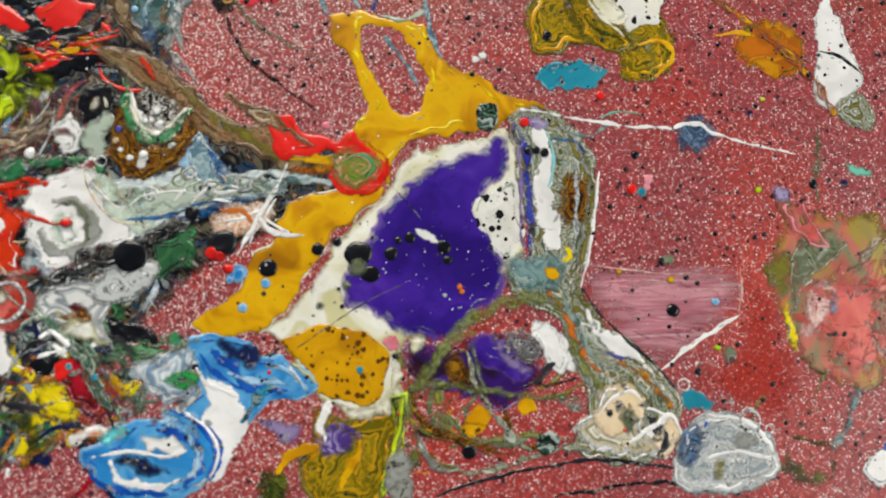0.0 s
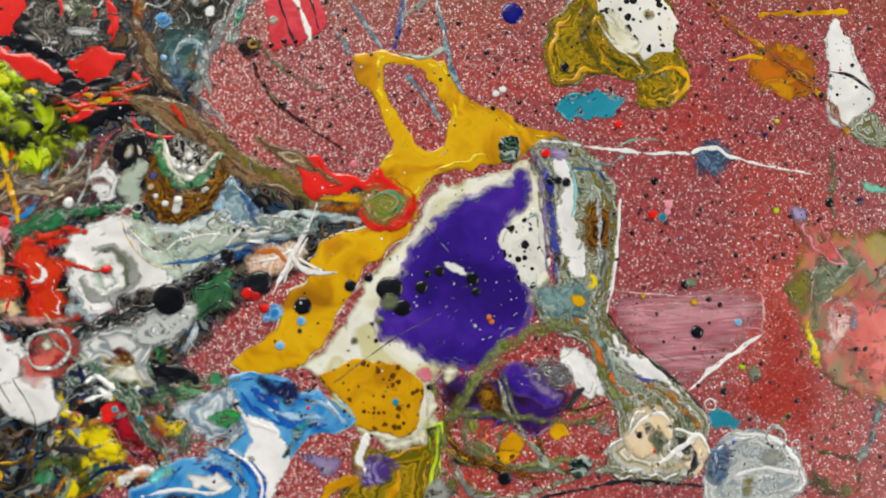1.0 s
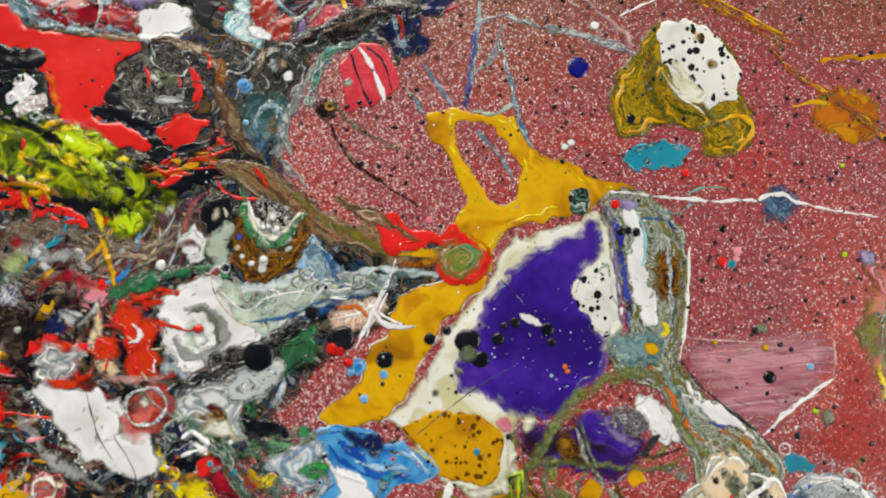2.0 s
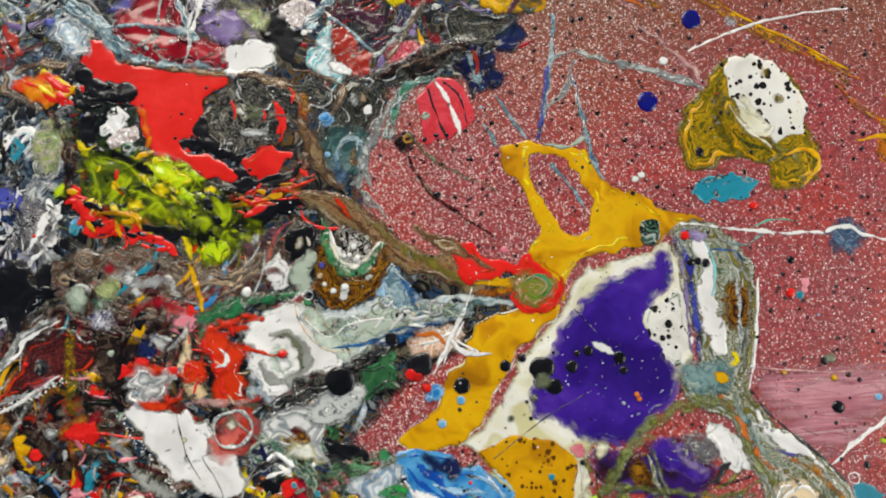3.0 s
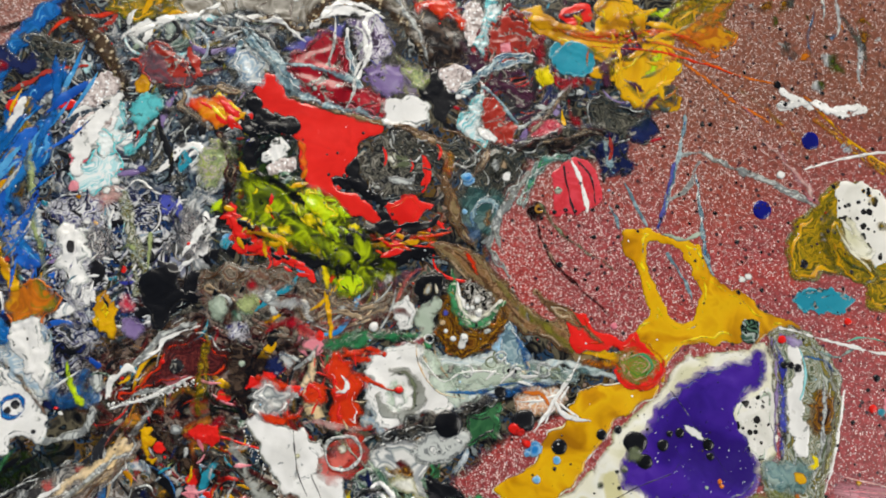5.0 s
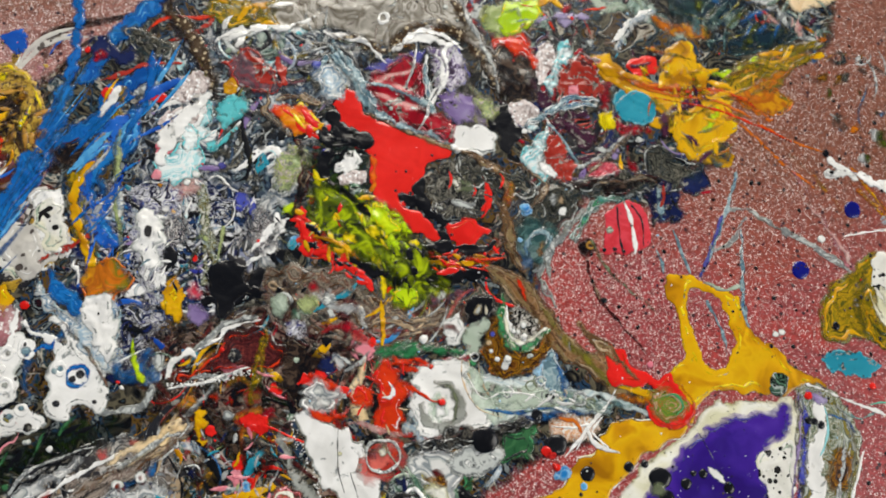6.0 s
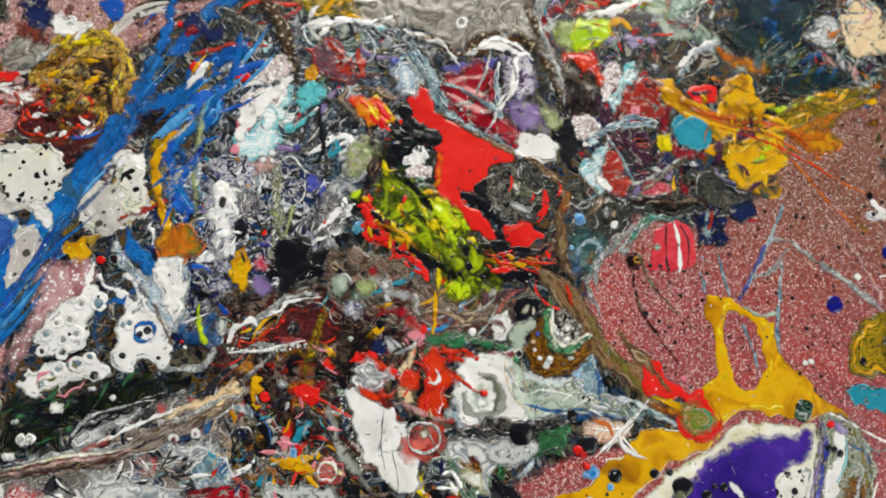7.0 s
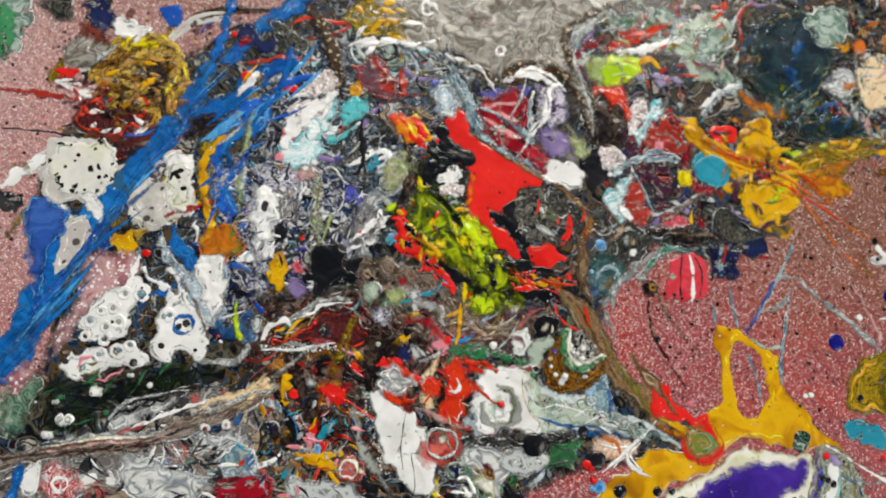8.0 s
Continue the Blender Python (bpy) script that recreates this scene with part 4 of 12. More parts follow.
strand("charcoal_marble", 0.4, [2.56, 5.12, 4.61, 2.56], [(-173.8, 155.7), (-144.2, 151.9), (-122.6, 132.3), (-116.8, 103.1)], name="streak", parent=base)
strand("mint_grey", 0.4, [3.16, 5.26, 4.74, 3.16], [(-130.4, 190.3), (-101.9, 191.8), (-72.3, 190.5), (-39.2, 178.5)], name="streak", parent=base)
strand("brown", 0.4, [2.24, 4.04, 4.04, 2.24], [(-210.9, -10.2), (-182.8, -7.7), (-159, -16.8), (-153.2, -39.9)], name="streak", parent=base)
base = pool("marble_bright", 0.8, [(-248.7, 109.2), (-224.9, 139.3), (-184.2, 147.4), (-161, 131.5), (-141.8, 111.3), (-153.1, 86.2), (-155.6, 55), (-179.3, 44.3), (-195.2, 29.3), (-219, 36.7), (-237.9, 54.7)])
base = pool("marble_blue", 0.7, [(-257.3, 37.6), (-243.2, 55), (-220.2, 71.3), (-192.5, 67.8), (-180.3, 46.5), (-190.3, 18.7), (-206.7, 11.4), (-210.9, -10.2), (-222.9, -5.7), (-243.3, 15.3)])
base = pool("marble_brown", 0.7, [(-218.9, -3.9), (-206.7, 11.4), (-178.7, 26.4), (-156.6, 33.7), (-133.9, 28.3), (-135.3, 7.8), (-152.6, -9.3), (-171.2, -21.9), (-189.2, -24.8), (-206.9, -18.1)])
base = pool("marble_mix", 0.7, [(-214.9, -35.7), (-196, -15.8), (-174, -16), (-154.9, -15), (-147.8, -30.8), (-127, -45), (-149.9, -67.5), (-186.6, -77.8), (-212.1, -64.1)])
base = pool("marble_grey", 0.6, [(-271.3, -92.8), (-261, -75.5), (-240.6, -62.6), (-225.6, -37.9), (-198.1, -26.2), (-185.5, -37.3), (-187, -58.3), (-199.8, -74.5), (-230.7, -93.3), (-258, -104.3)])
base = pool("marble_tan", 0.8, [(-181.7, 32.8), (-166.6, 44.8), (-141.3, 45.7), (-124.9, 37.4), (-115.8, 46.6), (-100.7, 48), (-101.7, 37.3), (-117.4, 25.4), (-128.6, 15.6), (-144, 16.4), (-161.3, 21.4)])
# countless small splashes of the dense area
clutter("the upper tangle", [("mint_grey", 5), ("grey_white", 2), ("slate", 5), ("sage", 3), ("white_grey", 2), ("brick", 2), ("lime", 1), ("olive_mustard", 2), ("maroon_grey", 3), ("teal", 2), ("crimson", 2), ("lilac", 2), ("charcoal", 5), ("grey_silver", 3), ("red_orange", 1)], [(-244.3, 157.6), (-175, 193.5), (-68.3, 242), (-52.8, 193.8), (-59, 150.7), (-100.8, 148.7), (-129.4, 150), (-177.8, 132.3), (-217, 110.1)], 289, 2.5, 16, 1)
clutter("the grey tangle", [("white", 2), ("black", 6), ("white_blue", 3), ("grey_face", 4), ("eye_marble", 4), ("blue_grey", 3), ("slate", 6), ("aqua_white", 2), ("charcoal", 5), ("ultramarine", 1), ("teal", 1), ("red", 1), ("olive", 2), ("grey_white", 2), ("lilac", 1)], [(-247.6, 106.8), (-225.9, 129.6), (-178.9, 134.8), (-172.8, 114), (-166.3, 80), (-166.6, 44.8), (-195.2, 29.3), (-216.9, 32.5), (-229.6, 58.6)], 391, 2, 13, 2)
clutter("the blue tangle", [("white", 2), ("white_blue", 4), ("eye_marble", 4), ("navy", 4), ("black", 6), ("cobalt", 3), ("white_violet", 4), ("teal", 1), ("mustard", 1), ("blue_deep", 3)], [(-257.3, 37.6), (-243.3, 60.4), (-221.2, 62.6), (-210.7, 30.1), (-206.7, 11.4), (-206.9, -13.3), (-220.8, -14.5), (-241.2, 11.1)], 255, 2, 12, 3)
clutter("the brown tangle", [("black_brown", 9), ("green_black", 4), ("red_mix", 3), ("grey_face", 3), ("red", 2), ("mustard", 2), ("red_brown", 4), ("white_grey", 2), ("teal", 1), ("orange_mix", 2), ("pink", 1), ("green_grey", 2), ("sky", 1), ("black", 5), ("tan_grey", 3), ("crimson", 2)], [(-215.9, -9.9), (-205.7, 9.3), (-164.7, 40.4), (-135.8, 32.6), (-130.7, 14.7), (-140.1, -4), (-156.7, -11), (-147.8, -30.8), (-127, -45), (-151.6, -63.8), (-178, -47.9), (-191.2, -25.7)], 442, 2, 13, 4)
clutter("the grey pour", [("grey_white", 2), ("charcoal", 5), ("white", 2), ("taupe_lines", 3), ("blue_deep", 2), ("black", 4), ("tan", 2), ("salmon", 1)], [(-247.3, -63.1), (-224.6, -39.9), (-199.1, -24.3), (-185.4, -32.6), (-172.8, -63.5), (-202.7, -82.1), (-237.2, -93.8), (-245.9, -78)], 221, 2, 15, 5)
clutter("the middle tangle", [("crimson", 4), ("navy", 3), ("white", 2), ("plum", 4), ("slate", 5), ("lilac", 2), ("charcoal", 5), ("white_grey", 2), ("brick", 2), ("aqua_white", 1)], [(-115.5, 142.6), (-96, 164.6), (-73.2, 169.6), (-67.8, 147.8), (-42.7, 133.3), (-32, 121), (-63.4, 100.4), (-89.4, 95.2), (-96.3, 110.2), (-108.6, 129.3)], 204, 2, 13, 6)
clutter("the left splatter", [("beige_speck", 5), ("brick_dark", 2), ("white", 2), ("gold_crust", 3), ("cobalt", 2), ("charcoal", 5), ("red_brown", 2), ("olive_mustard", 2), ("black_brown", 4), ("blush", 2)], [(-330, 60.3), (-324.3, 92), (-291.1, 108.8), (-266.6, 91.5), (-266.2, 55), (-249.6, 22.7), (-273.3, 6.8), (-296.8, 14)], 204, 2, 16, 7)
clutter("the lower left tangle", [("green_grey", 5), ("white", 2), ("crimson", 3), ("navy", 2), ("yellow", 2), ("green", 2), ("charcoal", 4), ("white_blue", 3), ("orange_mix", 2), ("black", 3)], [(-123, -19.6), (-110.9, -16.3), (-91.8, -22.8), (-82.6, -19.5), (-67.9, -26), (-68.8, -42.2), (-87, -51.6), (-107.7, -62.1), (-120.8, -66.4)], 255, 2, 13, 8)
clutter("the olive tangle", [("olive_green", 4), ("mustard", 3), ("brown_gold", 3), ("olive_grey", 3), ("black_brown", 3), ("purple_dark", 2)], [(-8.7, -26.1), (3.2, -24.4), (20.4, -32.9), (44.7, -41.4), (41, -48.1), (20.3, -46.3), (3.3, -54.3), (-8.2, -71.8), (-29.4, -71.4), (-16.7, -52.4)], 119, 2, 11, 9)
clutter("the red tangle", [("red", 4), ("black", 7), ("yellow", 3), ("olive_lime", 3), ("red_orange", 3), ("green_black", 5), ("mustard", 2), ("lime", 1)], [(-191.1, 107.1), (-175.4, 105.7), (-159.4, 92.6), (-149.8, 78.5), (-123.1, 63.7), (-93.5, 67.2), (-94.5, 60.4), (-120.7, 51.1), (-130.5, 36.4), (-141.1, 47.2), (-168.2, 46.3), (-178.2, 61.8), (-176, 80.1)], 187, 1.5, 11, 10)
clutter("the pale pour", [("red_brown", 4), ("tan_grey", 4), ("white_grey", 2), ("red_orange", 3), ("salmon", 3), ("peach", 2), ("olive", 1)], [(-146.6, 33.4), (-119.1, 42.8), (-99.3, 50.8), (-99.8, 29.5), (-118.4, 17.8), (-138.9, -1.9), (-146.2, 12.8)], 102, 1.5, 9, 11)
clutter("the far brown edge", [("grey_white", 2), ("slate", 5), ("brown_gold", 3), ("mustard_orange", 2), ("blue_grey", 3), ("olive_dark", 2)], [(7.1, 176.8), (20.7, 190.2), (68.8, 217.1), (76, 155.6), (47.9, 142.3), (28.5, 148.2), (13.1, 162.6)], 60, 3, 12, 12, curl=0.4)
# right side, first pools
base = pool("blush", 0.15, [(53, -1.9), (65.1, -2.9), (84.1, -2.7), (102.2, -4), (102.7, -12.8), (101.8, -19), (91.7, -24.8), (79.6, -33.6), (74.8, -35.2), (66.9, -29.6), (58.3, -20.4), (54.1, -13.1)], rims=(("blush", 6, 1.2),), name="brushed_paint")
base = strand("white", 0.3, [0.55, 0.92, 0.73], [(101.8, -19), (93.8, -23.1), (83.7, -29.3), (77.2, -35.3)])
base = strand("blush", 0.2, [0.36, 0.54, 0.36], [(54.7, -3.7), (66.9, -4.4), (76.4, -3.8)])
base = pool("cream", 0.9, [(-8.9, 21.9), (-2.9, 31.5), (7.8, 35), (19, 37.5), (27.5, 40.8), (31.7, 31.4), (33.8, 18.3), (33.1, 5.6), (29.9, -3.4), (24.1, -10.4), (14.7, -18.9), (5.5, -25.5), (-1.6, -25.6), (-5.3, -32), (-4.2, -40.5), (-3.1, -44.8), (-11, -49), (-19.5, -47.9), (-28, -44.2), (-34.7, -35.9), (-41.3, -26.8), (-48.9, -24.3), (-41.2, -19.5), (-34.3, -12), (-29.9, -5.2), (-26.2, 2.6), (-19.9, 9.5), (-13.6, 15.7)], rims=(("grey", 1.0, 0.25), ("olive", 2.6, 0.15),))
base = pool("mustard", 1.3, [(-29, 75.1), (-24.8, 77.5), (-16.5, 77.9), (-10.7, 75.6), (-2.7, 75.6), (2.2, 73.7), (4, 67.5), (7.4, 62.7), (12.5, 59.5), (17.7, 58.9), (22.6, 55.4), (29.9, 51.2), (37.3, 49.8), (41.5, 47.1), (32.4, 46), (27.5, 41.7), (19, 38.6), (9.8, 37.6), (1.5, 36.6), (-4.1, 33.3), (-7.9, 28.3), (-9.8, 21.9), (-13.8, 28), (-19.4, 33), (-22.2, 37.6), (-19.2, 41.3), (-17.3, 46.8), (-19.3, 52.8), (-21, 57.1), (-23.8, 63.7), (-27.7, 67.5)], holes=([(-17.8, 71), (-11.2, 72.1), (-5.7, 69.1), (-1.1, 62.2), (1.6, 56.1), (-0, 46.7), (-4.7, 44.1), (-8.6, 47.1), (-13.1, 53.9), (-16.6, 61.5)],))
base = pool("mustard", 1.3, [(-9.3, 21.4), (-16.1, 20), (-26.8, 19.2), (-35.3, 17.6), (-40.5, 13), (-43.5, 8.9), (-45.1, 3.6), (-49.3, -1.1), (-52.7, -5.4), (-54.1, -11.7), (-57.3, -15), (-63.2, -18.2), (-66.5, -22.8), (-63.2, -25.1), (-56.5, -25.2), (-51.1, -24.4), (-46, -23.2), (-41.2, -19), (-36.4, -13.3), (-33.5, -8.2), (-30.7, -1.7), (-25.7, 5.2), (-18.5, 11.1), (-12.7, 16.4)], rims=(("cream", 0.2, 0.3),))
base = pool("mustard_speck", 1.2, [(-41.3, -26.8), (-36.2, -23.9), (-30.2, -22), (-20.7, -22.8), (-13.8, -25.6), (-8.4, -31.9), (-9.8, -38.6), (-12.2, -43.9), (-17.8, -46), (-23.2, -44.1), (-28, -43.2), (-32.7, -40.1), (-34.6, -33.3)])
base = pool("purple", 1.0, [(25.5, 38.9), (28.1, 34.8), (28.9, 28.6), (26.1, 23.1), (21.8, 19.5), (20.1, 13.1), (23.9, 5.8), (25.7, 0.3), (27.3, -3.7), (25.8, -12.2), (18.6, -19), (13, -24.1), (7.6, -26.5), (0.2, -25.3), (-6.5, -25.1), (-10.2, -22.3), (-16.7, -18.1), (-22.6, -16.2), (-23.9, -11.5), (-22.9, -5.4), (-18.4, 1.5), (-15, 8.5), (-13.1, 13.5), (-9.1, 17.4), (-4.3, 21.8), (0.6, 26.3), (6.1, 29.5), (13.5, 31.2), (20, 34.9)])
base = pool("purple_dark", 0.8, [(-4.2, -26.9), (0.2, -26.2), (8.1, -27), (18, -24.6), (27, -24.6), (33.1, -28.3), (37.3, -33.7), (41.8, -30.7), (42, -34.2), (35.4, -40.9), (27.9, -47.4), (22.2, -47.5), (13.6, -42.2), (5.2, -41.3), (-1.1, -38.1), (-4.2, -32.4)], rims=(("lilac", 0.5, 0.3),))
base = pool("white_speck", 0.7, [(28.5, 24.3), (31.4, 19.3), (32.5, 11), (31.7, 4.7), (29.1, -0.1), (25.9, -1.8), (23.2, 1.8), (20.4, 5.5), (17.8, 10.5), (16.9, 15.4), (21.5, 19.3)])
base = pool("grey_olive", 1.5, [(27.6, 43.6), (31.5, 47.2), (40.1, 47.9), (47.4, 44), (53.6, 36.7), (56.9, 29.1), (56.9, 17.9), (54.8, 5), (51.3, -7.6), (52.3, -13), (58.3, -20.4), (68.8, -28.2), (76.1, -35.6), (80.1, -41.1), (82.5, -48.2), (80.7, -54.7), (74.4, -63.4), (60.7, -64.4), (49.2, -60.9), (47.3, -53.1), (51.9, -47.3), (48.4, -36.8), (45.3, -27.9), (41.7, -20.2), (34.6, -16.4), (29.3, -13.4), (27.1, -8.3), (28.1, -1.2), (34.5, 0.4), (32.8, 11), (30.5, 23.9), (29, 33.3)], rims=(("charcoal", 0.5, 0.18), ("white", 1.3, 0.22), ("olive", 2.3, 0.4), ("white_grey", 4.4, 0.35),))
strand("white", 0.6, [1.48, 2.95, 3.69, 2.58, 1.11], [(36.9, 42.2), (40.7, 33.1), (39.3, 20.1), (41.2, 9), (43.9, 0.7)], name="streak", parent=base)
strand("ultramarine", 0.5, [0.74, 1.47, 1.29, 1.47, 0.92], [(31.3, 41.7), (33.8, 30.4), (34.3, 18.3), (35.3, 9.1), (34.5, 0.4)], name="streak", parent=base)
strand("lilac", 0.4, [0.55, 0.74, 0.55], [(29.5, 43), (31.9, 29.5), (31.9, 14.7), (32.3, 2)], name="streak", parent=base)
strand("aqua", 0.4, [0.37, 0.55, 0.37], [(40.5, 39.7), (42.8, 30.3), (40.8, 21)], name="streak", parent=base)
pool("brown_gold", 0.5, [(45.3, 25.2), (51.1, 26.4), (55.6, 23.1), (55.5, 16.1), (52.9, 10.6), (47.2, 9.8), (43.7, 13.5), (43.7, 20)], name="patch", parent=base)
strand("grey", 0.5, [0.74, 1.11, 0.93, 0.74], [(45.4, 42.1), (51, 34.8), (54.1, 23.5), (52.9, 10.6), (49.3, -3.9)], name="streak", parent=base)
strand("orange", 0.5, [0.54, 1.08, 1.26, 0.72, 0.36], [(39, -9.9), (44.6, -17.8), (48.7, -26.2), (54, -34.4), (64.3, -39.7)], name="streak", parent=base)
strand("olive", 0.5, [0.90, 1.44, 1.26, 0.90], [(50.4, -13), (57.7, -23.6), (66.8, -31), (75.7, -40.2)], name="streak", parent=base)
strand("white", 0.5, [0.72, 2.16, 2.52, 1.44, 0.54], [(52, -17.5), (55.8, -23.5), (61.4, -28.5), (68.6, -31.8), (77, -42.3)], name="streak", parent=base)
strand("charcoal", 0.4, [0.36, 0.54, 0.54, 0.36], [(51.5, -11.2), (56.9, -18.6), (65.2, -26.9), (74.8, -35.2), (79.9, -41.6)], name="streak", parent=base)
strand("white", 0.3, [0.37, 0.55, 0.37], [(57.4, 27.2), (55.9, 14.2), (53.3, -0.4), (50.6, -10.3)], name="streak", parent=base)
strand("grey", 0.4, [0.54, 0.90, 0.54], [(43.7, -18.1), (47.5, -30.6), (53.2, -41.3), (56.5, -46.7)], name="streak", parent=base)
pool("white", 0.5, [(33.6, -21.6), (39, -20.2), (44.2, -24.3), (47.9, -32.4), (48, -36.7), (43.6, -33.9), (37.6, -27.6)], name="patch", parent=base)
pool("peach", 0.6, [(57.3, -40.1), (65.2, -39.4), (69.4, -45.5), (69.2, -52.4), (63.1, -55.9), (54, -55.5), (51.6, -50.8), (55.1, -45.7)], name="patch", parent=base)
pool("grey", 0.4, [(58.2, -47.6), (62, -46), (64.5, -49.6), (62.3, -53.8), (58.1, -54)], name="patch", parent=base)
strand("white", 0.5, [0.88, 1.58, 1.06], [(49.6, -54.1), (57.4, -58.7), (68.5, -56.7), (76, -50.2)], name="streak", parent=base)
pool("peach", 0.5, [(75.4, -51.9), (78, -53.7), (77.1, -59.7), (72.8, -61.2), (72.6, -56.4)], name="patch", parent=base)
strand("olive", 0.4, [0.56, 0.93, 1.11, 0.93, 0.56], [(51.7, 36.7), (54.5, 21.7), (52.5, 5.1), (49.4, -8.5), (51.9, -18.4)], name="streak", parent=base)
strand("white_grey", 0.4, [0.55, 0.92, 0.92, 0.55], [(49.5, 31.1), (50, 18), (48.8, 5.2), (46.3, -5.7)], name="streak", parent=base)
strand("teal_grey", 0.4, [0.72, 1.26, 1.26, 0.90], [(45, -11), (48.1, -20), (52.2, -29), (57.2, -36.2)], name="streak", parent=base)
strand("olive_green", 0.4, [0.72, 1.44, 1.61, 1.26, 0.72], [(42.1, -13.6), (46.9, -25.3), (50.9, -34.2), (56.9, -39.7), (68.2, -36.7)], name="streak", parent=base)
strand("mustard_orange", 0.4, [0.54, 1.07, 1.25, 0.89], [(59.3, -32.8), (66.5, -34.9), (73.5, -40.4), (78.5, -47.7)], name="streak", parent=base)
strand("olive", 0.4, [0.54, 1.07, 1.07, 0.71], [(62.6, -37.3), (69.6, -42.9), (73.6, -50), (75, -56.2)], name="streak", parent=base)
strand("violet", 0.3, [0.36, 0.72, 0.54], [(55.5, -28.3), (60.3, -31.5), (65.8, -31.7)], name="streak", parent=base)
strand("blue_grey", 0.3, [0.53, 1.06, 0.88], [(54.5, -48.3), (60.3, -44.2), (67.4, -47.2)], name="streak", parent=base)
strand("charcoal", 0.4, [0.53, 1.42, 1.42, 0.71], [(70, -49), (73.4, -52.6), (72.4, -58.6), (69.1, -61)], name="streak", parent=base)
strand("white", 0.4, [0.53, 0.89, 0.89, 0.71], [(70.2, -47.3), (77.3, -50.2), (79.7, -55.5), (75.4, -62.2)], name="streak", parent=base)
strand("blue_deep", 0.3, [0.37, 0.74, 0.55], [(41.3, 36.9), (48.9, 36.8), (53.4, 32.9)], name="streak", parent=base)
pool("lilac", 0.3, [(32.3, 44.1), (38, 45.4), (41.6, 41.6), (36.8, 39.7)], name="patch", parent=base)
strand("yellow", 0.3, [0.54, 1.09, 0.73], [(45, 3.4), (47, -0.2), (43.7, -2.9)], name="streak", parent=base)
base = pool("teal_grey", 0.8, [(27.7, -1.9), (34.6, 0.4), (44.8, -0.2), (46.6, -5.7), (44.1, -11), (36.7, -11.8), (29.5, -10.5), (26.8, -6.9)])
pool("mustard", 0.4, [(38.6, -4.5), (42.7, -3.8), (44.4, -6.5), (41, -8.2)], name="patch", parent=base)
base = strand("olive_green", 1.0, [1.05, 1.93, 1.75, 2.28, 1.40], [(7.5, -28.2), (14.5, -21.5), (23.8, -16), (33.9, -13.3), (43.9, -14.6)])
base = strand("olive_green", 1.0, [0.88, 1.58, 1.40, 1.05], [(7.5, -27.3), (2.5, -35.7), (-2.1, -42.3), (-5, -48.9)])
base = strand("olive_grey", 0.9, [0.69, 1.04, 1.04, 0.86, 0.86], [(-5.6, -42.5), (6.7, -40.3), (19, -41.9), (33.1, -43.6), (49.3, -44.3)])
base = pool("brown_gold", 0.6, [(8.8, -31.2), (12.8, -29.6), (15.8, -34.6), (15.9, -39.4), (10.2, -40.3), (7.7, -36.8)])
base = strand("grey_olive", 0.7, [0.53, 0.88, 0.70, 0.53], [(14.5, -29.7), (17.3, -39.8), (22.2, -47.7), (26.4, -52.1)])
base = pool("eye_marble", 2.2, [(26.1, -24.5), (32.5, -23), (37.4, -25.8), (38.4, -30.6), (34.6, -33.6), (29.2, -32.7), (25.8, -29.4)], name="paint_blob")
base = pool("white", 1.0, [(-2.2, 7.9), (1.7, 7.8), (6.6, 4.1), (5.2, 3), (0.4, 4.6)], name="paint_blob")
base = pool("pink", 1.4, [(-10.7, -25.8), (-8.2, -24.7), (-5.8, -26.8), (-6.2, -29.4), (-9, -29.8), (-10.7, -28)], name="paint_blob")
base = pool("cream", 1.0, [(-2.5, -26.1), (0.2, -24.4), (2.3, -25.7), (1.1, -29.1), (-1.7, -30.8), (-2.7, -28.7)], name="paint_blob")
base = pool("bead_green", 2.5, [(17.8, 44.3), (19.4, 48), (23.2, 48.9), (25.3, 46.1), (24.3, 41.2), (21.8, 39), (18.7, 40.1)], name="paint_blob")
# lower middle
base = pool("olive_mustard", 1.1, [(-30, -45.8), (-23.4, -48.3), (-13.5, -47.6), (-6.8, -44.7), (-3.4, -50.1), (-6.7, -57.4), (-8.3, -65.5), (-13.1, -74.9), (-29.3, -74.5), (-36, -65), (-32.2, -57.1)])
pool("purple_soft", 0.5, [(-29.8, -53.1), (-23.3, -50.4), (-16.7, -53.2), (-19.9, -58.8), (-25.6, -60.7), (-30, -57.9)], name="patch", parent=base)
strand("white", 0.7, [0.50, 1.50, 1.33, 0.67], [(-26.4, -43.9), (-27.5, -49.1), (-29, -52.3), (-27.3, -56.3)], name="streak", parent=base)
strand("mustard", 0.5, [0.66, 1.33, 0.83], [(-16.7, -54.9), (-19, -62.1), (-23, -70)], name="streak", parent=base)
base = pool("cream", 0.6, [(-7, -28.1), (-4.9, -32.8), (-6, -41.1), (-8.5, -48.5), (-16.7, -50), (-25.1, -45), (-16.8, -45.9), (-10.2, -42.7)])
base = pool("olive_green", 0.9, [(-8.5, -42.7), (-3.5, -41.1), (-0.9, -46.1), (-3.4, -54.2), (-5.8, -63.9), (-8.2, -70.3), (-11.5, -71.8), (-10, -62.2), (-7.6, -54.2)])
strand("lime", 0.4, [0.50, 0.84, 0.50], [(-4.8, -42.7), (-5.9, -52.6), (-8.3, -63.9)], name="streak", parent=base)
base = pool("olive_green", 0.7, [(3.3, -46.1), (10.1, -48.7), (12.6, -52.8), (8.4, -53.6), (4.1, -50.2)])
base = pool("mustard_speck", 0.6, [(12.6, -52), (18.6, -46.3), (21.6, -48.8), (19.9, -53.7), (15.1, -55.3)])
